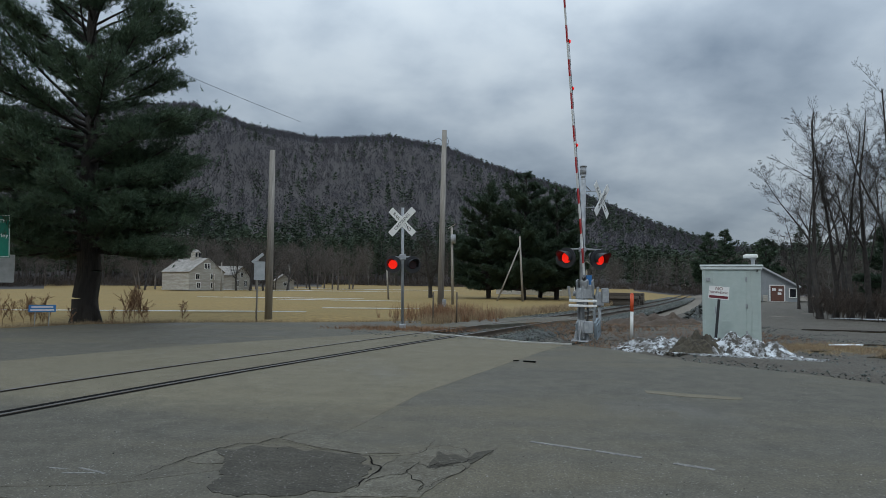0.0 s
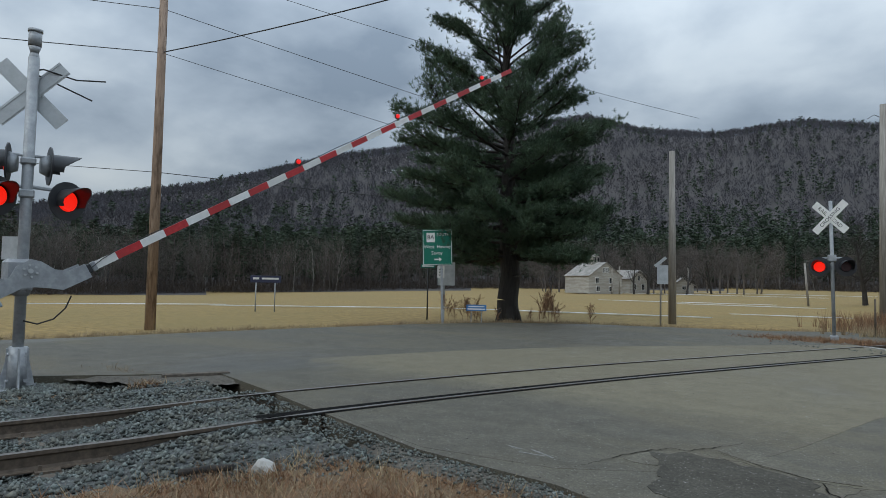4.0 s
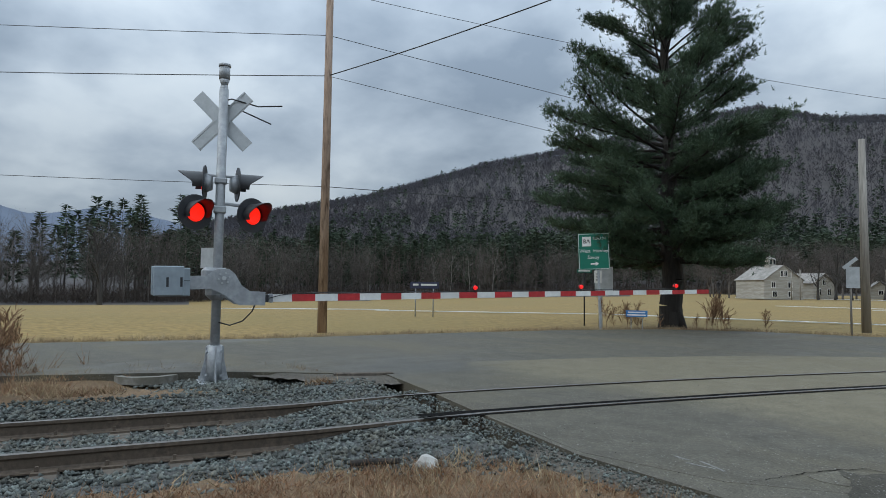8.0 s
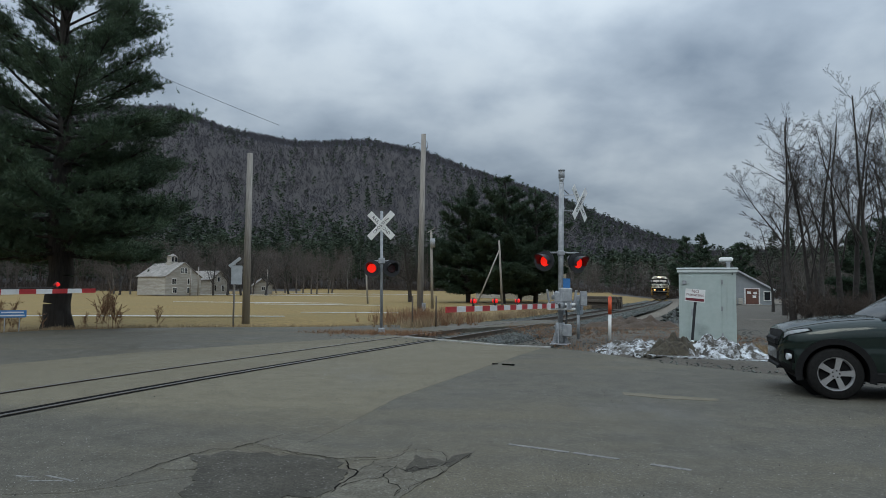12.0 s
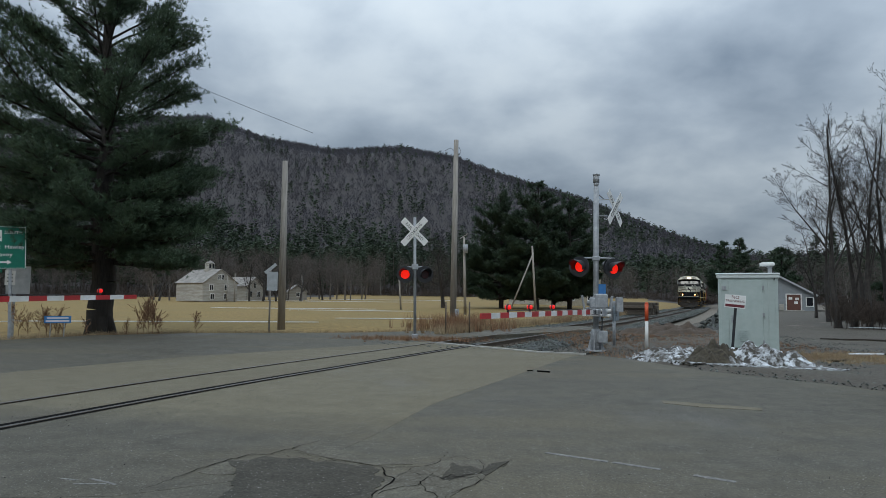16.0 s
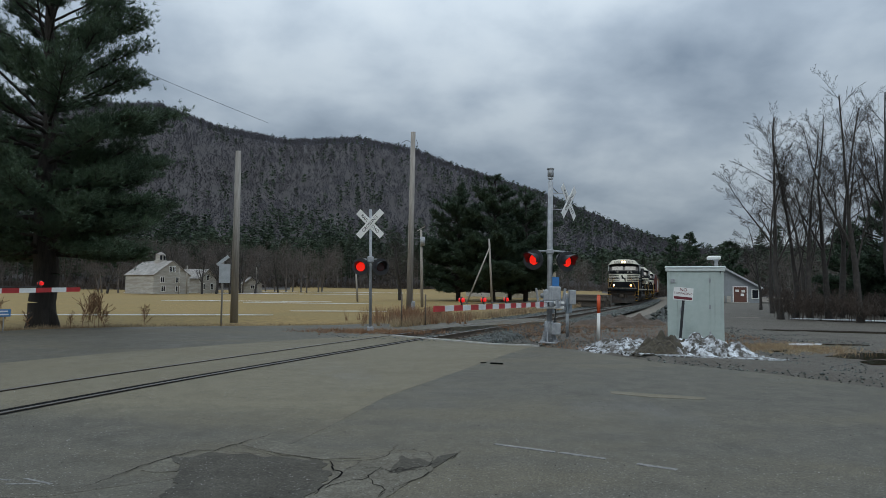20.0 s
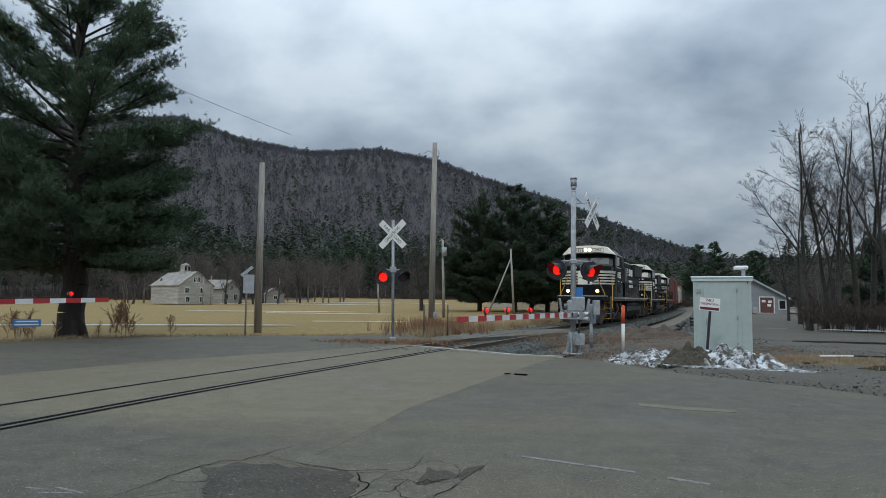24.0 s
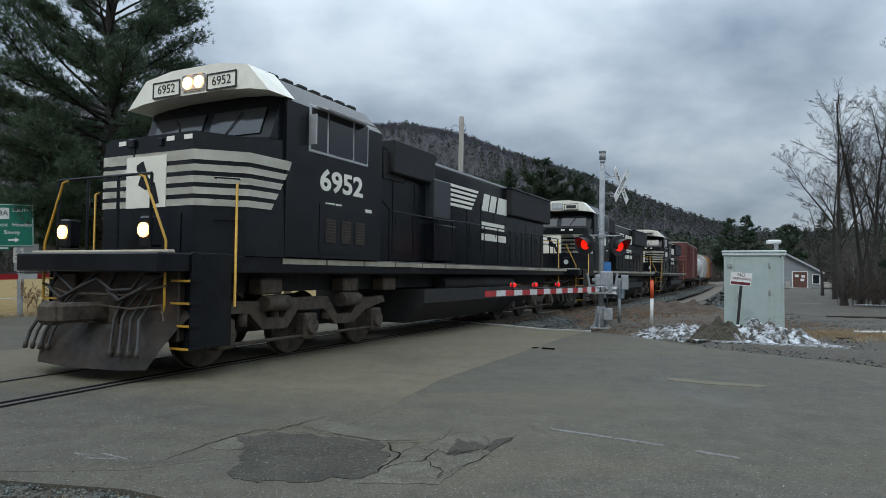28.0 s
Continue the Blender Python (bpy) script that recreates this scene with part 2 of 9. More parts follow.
# ---- mesh helpers ----
def bm_box(bm, c, s, rot=None, bev=0.0):
    """A box of size s about c."""
    r = bmesh.ops.create_cube(bm, size=1.0)
    m4 = Matrix.Translation(c) @ (rot.to_4x4() if rot else Matrix()) @ Matrix.Diagonal((*s, 1))
    bmesh.ops.transform(bm, matrix=m4, verts=r["verts"])
    if bev:
        es = list({e for v in r["verts"] for e in v.link_edges})
        bmesh.ops.bevel(bm, geom=es, offset=bev, segments=1, affect="EDGES")
    return bm


def bm_cyl(bm, a, b, r1, r2=None, seg=10, caps=True):
    """A round bar from a to b."""
    a, b = Vector(a), Vector(b)
    r2 = r1 if r2 is None else r2
    d = b - a
    q = d.to_track_quat("Z", "Y").to_matrix()
    rings = []
    for p, r in ((a, r1), (b, r2)):
        rings.append([bm.verts.new(p + q @ Vector((r * math.cos(2 * math.pi * i / seg), r * math.sin(2 * math.pi * i / seg), 0))) for i in range(seg)])
    for i in range(seg):
        j = (i + 1) % seg
        f = bm.faces.new((rings[0][i], rings[0][j], rings[1][j], rings[1][i]))
        f.smooth = seg > 6
    if caps:
        bm.faces.new(list(reversed(rings[0])))
        bm.faces.new(rings[1])
    return bm


def bm_path(bm, pts, r, seg=6):
    """A bent round bar, one skin from end to end."""
    pts = [Vector(p) for p in pts]
    rings = []
    for k, p in enumerate(pts):
        d = (pts[min(k + 1, len(pts) - 1)] - pts[max(k - 1, 0)]).normalized()
        up = Vector((0, 0, 1)) if abs(d.z) < 0.9 else Vector((1, 0, 0))
        if k == 0:
            u = d.cross(up).normalized()
        else:
            u = (u - d * u.dot(d)).normalized()
        w = d.cross(u)
        rings.append([bm.verts.new(p + r * (math.cos(2 * math.pi * i / seg) * u + math.sin(2 * math.pi * i / seg) * w)) for i in range(seg)])
    for a, b in zip(rings[:-1], rings[1:]):
        for i in range(seg):
            f = bm.faces.new((a[i], b[i], b[(i + 1) % seg], a[(i + 1) % seg]))
            f.smooth = True
    bm.faces.new(list(reversed(rings[0])))
    bm.faces.new(rings[-1])
    return bm


def bm_poly(bm, pts, h, axis="Z"):
    """A flat outline (list of 2D points) given thickness h. axis: the way of the thickness."""
    def to3(p, k):
        return {"Z": (p[0], p[1], k), "Y": (p[0], k, p[1]), "X": (k, p[0], p[1])}[axis]
    lo, hi = [bm.verts.new(to3(p, 0)) for p in pts], [bm.verts.new(to3(p, h)) for p in pts]
    n = len(pts)
    fs = [bm.faces.new(list(reversed(lo))), bm.faces.new(hi)]
    for i in range(n):
        j = (i + 1) % n
        fs.append(bm.faces.new((lo[i], lo[j], hi[j], hi[i])))
    bmesh.ops.recalc_face_normals(bm, faces=fs)
    return bm


def bm_move(bm, m4):
    bmesh.ops.transform(bm, matrix=m4, verts=bm.verts)
    return bm


def mesh_of(name, bm, *mats):
    me = bpy.data.meshes.new(name)
    bm.to_mesh(me)
    bm.free()
    for m_ in mats:
        me.materials.append(m_)
    return me


def part(name, bm, material=None, parent=None, label="", m=None):
    """One mesh object under a thing or a part."""
    mats = material if isinstance(material, (list, tuple)) else (material,)
    me = bm if isinstance(bm, bpy.types.Mesh) else mesh_of(name, bm, *mats)
    ob = new(name, me)
    ob.parent = parent
    if m is not None:
        ob.matrix_basis = m
    return tagged(ob, label)


def thing(name, label, category, m=None, group="", kind=""):
    ob = new(name)
    if m is not None:
        ob.matrix_basis = m
    return tagged(ob, label, category, group, kind)


def box(c, s, rot=None, bev=0.0):
    return bm_box(bmesh.new(), c, s, rot, bev)


def cyl(a, b, r1, r2=None, seg=10):
    return bm_cyl(bmesh.new(), a, b, r1, r2, seg)


def lerp(table, v):
    """Piecewise linear look-up."""
    for (a, p), (b, q) in zip(table[:-1], table[1:]):
        if v <= b:
            return p + (q - p) * max(0.0, (v - a)) / (b - a)
    return table[-1][1]


def smooth(a, b, v):
    u = min(1.0, max(0.0, (v - a) / (b - a)))
    return u * u * (3 - 2 * u)


# ---- the track's line ----
HEADING = [(-60, 13.0), (-25, 14.5), (-12, 17.2), (-8, 18.2), (-3, 21.2), (0, 24.3), (15, 26.2), (30, 25.6), (65, 23.3), (130, 21.8), (420, 18.0)]


def track_table():
    """Points every half metre along the centre line; s = 0 abreast of the light crossing slab."""
    pts = {0: Vector((-3.75, 12.2))}
    for sgn in (1, -1):
        p, s = pts[0].copy(), 0.0
        for i in range(1, 841 if sgn > 0 else 121):
            h = radians(lerp(HEADING, s + sgn * 0.25))
            p = p + sgn * 0.5 * Vector((math.sin(h), math.cos(h)))
            s += sgn * 0.5
            pts[sgn * i] = p.copy()
    return pts


TRACK = track_table()


def on_track(s):
    i = math.floor(s * 2)
    i = max(-119, min(838, i))
    u = s * 2 - i
    p = TRACK[i].lerp(TRACK[i + 1], u)
    return p, radians(lerp(HEADING, s))


def side(s, off):
    """A point off metres to the right of the centre line, looking along rising s."""
    p, h = on_track(s)
    return Vector((p.x + off * math.cos(h), p.y - off * math.sin(h)))


def off_track(x, y):
    """Metres from the track's centre line, near the crossing."""
    s = (x + 3.75) * math.sin(radians(24)) + (y - 12.2) * math.cos(radians(24))
    p, h = on_track(max(-58, min(300, s)))
    return (x - p.x) * math.cos(h) - (y - p.y) * math.sin(h)


def west_drop(s):
    """The line falls a little beyond the crossing's west edge."""
    return -0.05 * smooth(-6.5, -9.5, s)


# ---- terrain ----
RIDGE = [(-180, 6.0), (-100, 2.2), (-82, 2.2), (-74, 3.0), (-67, 5.4), (-62, 6.5), (-54, 8.1), (-44, 10.9), (-39, 11.7), (-30, 13.5), (-21.5, 14.6), (-17, 13.3), (-11, 12.6), (-5, 13.1), (0, 12.3), (5, 10.5), (11, 8.7), (19.4, 5.1), (24, 3.6), (34, 3.4), (60, 4.5), (180, 6.0)]
FAR_EDGE = [(-180, 140), (-95, 112), (-70, 120), (-50, 155), (-36, 168), (-25, 185), (-5, 215), (12, 220), (22, 190), (32, 150), (180, 140)]


def ground_z(x, y):
    d, a = math.hypot(x, y), math.degrees(math.atan2(x, y))
    z = 0.0
    left = lerp([(-180, 0), (-90, -2.0), (-70, -2.0), (-50, -1.7), (-38, -0.7), (-25, 0.2), (-8, 0.9), (14, 1.0), (30, 0.2), (180, 0)], a)
    z += left * smooth(30, lerp(FAR_EDGE, a), d)
    if d < 330 and y > -30:
        # the track keeps its level on a low bank
        o = abs(off_track(x, y))
        z = z * smooth(3, 16, o) - 0.3 * (1 - smooth(2.6, 5.5, o)) * smooth(22, 30, d)
    base, top = lerp(FAR_EDGE, a), 620 + 260 * smooth(-80, -20, a) * smooth(40, 5, a)
    if d > base:
        el = lerp(RIDGE, a)
        ridge = top * math.tan(radians(el)) + 1.5 - 11
        u = min(1.0, (d - base) / (top - base))
        z += (ridge - left) * (0.35 * u + 0.65 * u * u * (3 - 2 * u)) ** 1.15
        if d > top:
            z -= (d - top) * 0.12
        z += 9 * smooth(0.1, 0.4, u) * (1 - u) * (noise.noise(Vector((x * 0.011, y * 0.011, 0))))
    return z


def build_ground():
    bm = bmesh.new()
    rad = [0.0, 2, 4, 6, 8, 10, 12, 15, 18, 22, 27, 33, 40, 50, 62, 75, 90, 110, 135, 160, 190, 225, 265, 310, 360, 420, 480, 540, 600, 640, 680, 740, 800, 860, 920, 1000, 1200, 1600]
    n, rings = 240, []
    for r in rad:
        if r == 0:
            rings.append([bm.verts.new((0, 0, -0.4))])
            continue
        rings.append([bm.verts.new((r * math.sin(2 * math.pi * i / n), r * math.cos(2 * math.pi * i / n), ground_z(r * math.sin(2 * math.pi * i / n), r * math.cos(2 * math.pi * i / n)) - (0.4 if r < 28 else 0.06))) for i in range(n)])
    for k in range(1, len(rad)):
        for i in range(n):
            j = (i + 1) % n
            if k == 1:
                f = bm.faces.new((rings[0][0], rings[1][j], rings[1][i]))
            else:
                f = bm.faces.new((rings[k - 1][i], rings[k - 1][j], rings[k][j], rings[k][i]))
            c = f.calc_center_median()
            d, a = math.hypot(c.x, c.y), math.degrees(math.atan2(c.x, c.y))
            f.smooth = True
            s_off = (c.x - on_track(0)[0].x) * math.cos(radians(24)) - (c.y - 12.2) * math.sin(radians(24))
            f.material_index = 1 if d > lerp(FAR_EDGE, a) else (2 if s_off > -1 or d < 9 else 0)
    bmesh.ops.recalc_face_normals(bm, faces=bm.faces)
    ob = part("ground", bm, (M_FIELD, M_HILL, M_DIRT))
    return tagged(ob, "yellow winter field rising into wooded slopes", "ground", kind="structure")


build_ground()


def sheet(name, pts, z, material, label, th=0.05, category="road"):
    bm = bm_poly(bmesh.new(), pts, th)
    bm_move(bm, Matrix.Translation((0, 0, z - th)))
    return tagged(part(name, bm, material), label, category, kind="structure")


sheet("road", [(-60, -22), (-30, -7.5), (-20, -2.2), (-12.4, 1.5), (-10.85, 4.55), (-9.0, 6.6), (-7.2, 6.0), (-5.45, 5.35), (-3.75, 4.75), (-2.3, 4.55), (-1.35, 4.15), (-0.9, 2.0), (-0.9, -12), (30, -12), (30, -2), (12, 5.5), (7.6, 9.9), (6.7, 11.7), (5.2, 13.6), (4.1, 16.4), (3.1, 17.3), (1.2, 19.6), (-1.0, 21.6), (1.0, 24.6), (7, 31), (6.6, 34), (-3.4, 26.0), (-9.9, 24.2), (-12.6, 22.3), (-14.3, 18.6), (-15.7, 13), (-16.6, 8.0), (-18.5, 2.6), (-30, -1), (-60, -14)], 0.0, M_ASPHALT_D, "dark weathered asphalt road with cracks", 0.42)
sheet("crossing_slab", [(-7.2, 6.03), (-5.5, 5.43), (-3.75, 4.83), (-2.5, 4.95), (-1.4, 5.6), (-0.85, 7.2), (-0.3, 9.2), (2.3, 15.2), (3.2, 17.1), (1.1, 19.5), (-1.0, 21.2), (-4.0, 17.9), (-6.3, 15.3), (-8.1, 12.2), (-9.4, 9.0)], 0.002, M_SLAB, "pale worn asphalt over the rails at the crossing", 0.2)


def build_rails():
    sect = [(-0.036, 0.004), (0.036, 0.004), (0.036, -0.028), (0.013, -0.048), (0.010, -0.13), (0.03, -0.15), (0.075, -0.158), (0.075, -0.17), (-0.075, -0.17), (-0.075, -0.158), (-0.03, -0.15), (-0.010, -0.13), (-0.013, -0.048), (-0.036, -0.028)]
    for off in (0.75, -0.75):
        bm, prev, s = bmesh.new(), None, -58.0
        while s < 330:
            q = []
            for dx, zz in sect:
                p = side(s, off + dx)
                q.append(bm.verts.new((p.x, p.y, zz + 0.012 + west_drop(s))))
            if prev:
                for k in range(len(sect)):
                    f = bm.faces.new((prev[k], prev[(k + 1) % len(sect)], q[(k + 1) % len(sect)], q[k]))
                    f.material_index = 1 if k == 0 else 0
            prev = q
            s += 1.0 if s < 60 else 4.0
        bmesh.ops.recalc_face_normals(bm, faces=bm.faces)
        tagged(part("rail", bm, (M_STEEL, M_RAILTOP)), "rusty steel rail with a polished head", "rail", "rails of the track", "structure")


build_rails()


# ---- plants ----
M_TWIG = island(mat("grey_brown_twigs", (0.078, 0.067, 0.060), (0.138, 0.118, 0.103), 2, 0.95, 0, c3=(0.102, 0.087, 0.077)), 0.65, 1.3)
M_BRUSH = island(mat("dark_brown_brush", (0.040, 0.030, 0.024), (0.080, 0.060, 0.047), 0.5, 0.95, 0, c3=(0.055, 0.042, 0.034)), 0.6, 1.4)
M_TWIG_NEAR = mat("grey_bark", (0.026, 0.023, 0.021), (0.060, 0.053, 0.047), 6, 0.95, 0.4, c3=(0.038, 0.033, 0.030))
M_BIRCH = mat("pale_birch_bark", (0.17, 0.158, 0.14), (0.29, 0.275, 0.25), 5, 0.9, 0.2, streak=(1, 1, 0.3))
# Bare wood's grey, pushed towards blue to stand in for aerial haze.
M_HILLWOOD = island(mat("hazed_hill_wood", (0.053, 0.052, 0.062), (0.082, 0.079, 0.092), 0.02, 0.95, 0, c3=(0.062, 0.056, 0.063), big=0.3), 0.86, 1.12)
M_FIR = island(mat("dark_evergreen", (0.022, 0.037, 0.022), (0.050, 0.072, 0.040), 0.08, 0.9, 0, c3=(0.030, 0.047, 0.028)), 0.7, 1.3)
M_PINE = island(mat("white_pine_needles", (0.030, 0.060, 0.034), (0.086, 0.136, 0.074), 1.2, 0.75, 0, c3=(0.036, 0.062, 0.032)), 0.6, 1.4)
M_GROVE = island(mat("grove_pine_needles", (0.020, 0.040, 0.022), (0.048, 0.080, 0.042), 0.8, 0.8, 0, c3=(0.026, 0.046, 0.024)), 0.6, 1.4)
# Distance haze is put into this ridge's blue base colour.
M_FARHILL = mat("hazed_wooded_ridge", (0.105, 0.130, 0.178), (0.128, 0.155, 0.205), 0.012, 1.0, 0, c3=(0.115, 0.140, 0.190), big=0.3)
M_STRAW = island(mat("dry_straw_grass", (0.26, 0.19, 0.11), (0.42, 0.33, 0.2), 3, 0.95, 0, c3=(0.25, 0.17, 0.1)), 0.6, 1.3)
M_WEED = island(mat("red_brown_weeds", (0.155, 0.080, 0.040), (0.31, 0.185, 0.105), 3, 0.95, 0, c3=(0.18, 0.098, 0.055)), 0.6, 1.4)
M_STONE = island(mat("blue_grey_ballast", (0.058, 0.068, 0.064), (0.132, 0.148, 0.138), 18, 0.9, 0.4, c3=(0.088, 0.083, 0.066)), 0.35, 1.6)
M_SNOW = mat("old_snow", (0.62, 0.66, 0.7), (0.82, 0.85, 0.88), 9, 0.7, 0.5, c3=(0.55, 0.57, 0.6))


def mesh_np(name, V, F, *mats, smooth_faces=False):
    V, F = np.ascontiguousarray(V, dtype=np.float32).reshape(-1, 3), np.ascontiguousarray(F, dtype=np.int32)
    me = bpy.data.meshes.new(name)
    me.vertices.add(len(V))
    me.vertices.foreach_set("co", V.ravel())
    me.loops.add(F.size)
    me.loops.foreach_set("vertex_index", F.ravel())
    me.polygons.add(len(F))
    me.polygons.foreach_set("loop_start", np.arange(0, F.size, F.shape[1], dtype=np.int32))
    me.update(calc_edges=True)
    for m_ in mats:
        me.materials.append(m_)
    if smooth_faces:
        me.polygons.foreach_set("use_smooth", np.ones(len(F), dtype=bool))
    return me


def frames_of(d):
    d = d / np.maximum(np.linalg.norm(d, axis=1, keepdims=True), 1e-9)
    up = np.where(np.abs(d[:, 2:3]) > 0.9, np.array([[1.0, 0, 0]]), np.array([[0, 0, 1.0]]))
    u = np.cross(d, up)
    u /= np.maximum(np.linalg.norm(u, axis=1, keepdims=True), 1e-9)
    return d, u, np.cross(d, u)


def tubes(S, sides=3):
    """Open bars from rows of ax ay az bx by bz ra rb: vertices and quads."""
    S = np.asarray(S, dtype=float)
    a, b, ra, rb = S[:, 0:3], S[:, 3:6], S[:, 6:7], S[:, 7:8]
    _, u, w = frames_of(b - a)
    V = np.zeros((len(S), 2 * sides, 3))
    for k in range(sides):
        c, s_ = math.cos(2 * math.pi * k / sides), math.sin(2 * math.pi * k / sides)
        V[:, k], V[:, sides + k] = a + ra * (c * u + s_ * w), b + rb * (c * u + s_ * w)
    base = (np.arange(len(S)) * 2 * sides)[:, None]
    F = np.concatenate([base + np.array([[k, (k + 1) % sides, sides + (k + 1) % sides, sides + k]]) for k in range(sides)])
    return V.reshape(-1, 3), F


def blades(P, D, L, W, rng):
    """Thin pointed leaves or needles from P along D: triangles."""
    _, u, w = frames_of(D)
    ang = rng.uniform(0, 2 * math.pi, (len(P), 1))
    s_ = np.cos(ang) * u + np.sin(ang) * w
    Dn = D / np.linalg.norm(D, axis=1, keepdims=True)
    V = np.stack([P - s_ * W, P + s_ * W, P + Dn * L], axis=1)
    return V.reshape(-1, 3), np.arange(3 * len(P)).reshape(-1, 3)


def bare_tree(rng, h, detail, spread=0.55, lean=0.0, r0=None, limb=1.0):
    """Rows of bars for one leafless tree, h metres high. detail: levels of branching."""
    out = []

    def grow(p, d, length, r, level):
        n = 5 if level == 0 else 3
        step = length / n
        for i in range(n):
            d = d + rng.normal(0, 0.09 + 0.05 * level, 3) + np.array([0, 0, 0.05])
            d /= np.linalg.norm(d)
            q = p + d * step
            r2 = max(r * (0.80 if level == 0 else 0.72), 0.006)
            out.append((*p, *q, r, r2))
            kids = 0
            if level < detail:
                if level == 0:
                    kids = 0 if i < 1 else 3
                else:
                    kids = 2
            for _ in range(kids):
                ax = rng.normal(0, 1, 3)
                ax -= ax.dot(d) * d
                ax /= np.linalg.norm(ax)
                t_ = rng.uniform(0.4, 0.8)
                nd = d * math.cos(t_ * spread * 1.9) + ax * math.sin(t_ * spread * 1.9)
                frac = rng.uniform(0, 1)
                grow(p + (q - p) * frac, nd, length * rng.uniform(0.38, 0.62) * (1.0 if level else (1 - 0.1 * i) * limb), r2 * rng.uniform(0.4, 0.62), level + 1)
            p, r = q, r2

    grow(np.zeros(3), np.array([lean, 0, 1.0]), h * 0.8, r0 or h * 0.014, 0)
    S = np.array(out)
    S[:, [2, 5]] *= h / max(S[:, 5].max(), 0.1)
    return S


def place_rows(S, x, y, z, rot, sc):
    c, s_ = math.cos(rot), math.sin(rot)
    T = S.copy()
    for o in (0, 3):
        px, py = S[:, o] * sc, S[:, o + 1] * sc
        T[:, o], T[:, o + 1], T[:, o + 2] = x + c * px - s_ * py, y + s_ * px + c * py, z + S[:, o + 2] * sc
    T[:, 6:8] = np.maximum(S[:, 6:8] * sc, 0.004)
    return T


def polar(az, d):
    return d * math.sin(radians(az)), d * math.cos(radians(az))


def conifer_blades(rng, n, h, r, sparse=0.0, start=0.12):
    """Points and ways of the needle sprays of a far evergreen."""
    u = rng.uniform(start, 1, n) ** 0.9
    prof = (1 - u) ** 0.75 * r * (0.65 + 0.35 * np.sin(u * 38 + rng.uniform(0, 6)))
    a = rng.uniform(0, 2 * math.pi, n)
    lob = 1 + 0.3 * np.sin(a * 3 + u * 7)
    rr = prof * lob * np.sqrt(rng.uniform(0.15, 1, n))
    P = np.stack([np.cos(a) * rr, np.sin(a) * rr, u * h], 1)
    D = np.stack([np.cos(a), np.sin(a), rng.uniform(-0.25, 0.5, n)], 1)
    return P, D



def slope_top(a):
    return 620 + 260 * smooth(-80, -20, a) * smooth(40, 5, a)


def gather(name, label, sets, material, rng):
    """One mass of fine blades from lists of places, ways, lengths and widths."""
    P, D, L, W = (np.concatenate(q) for q in sets)
    V, F = blades(P, D, L[:, None], W[:, None], rng)
    return tagged(part(name, mesh_np(name, V, F, material)), label, "woods", kind="stuff")


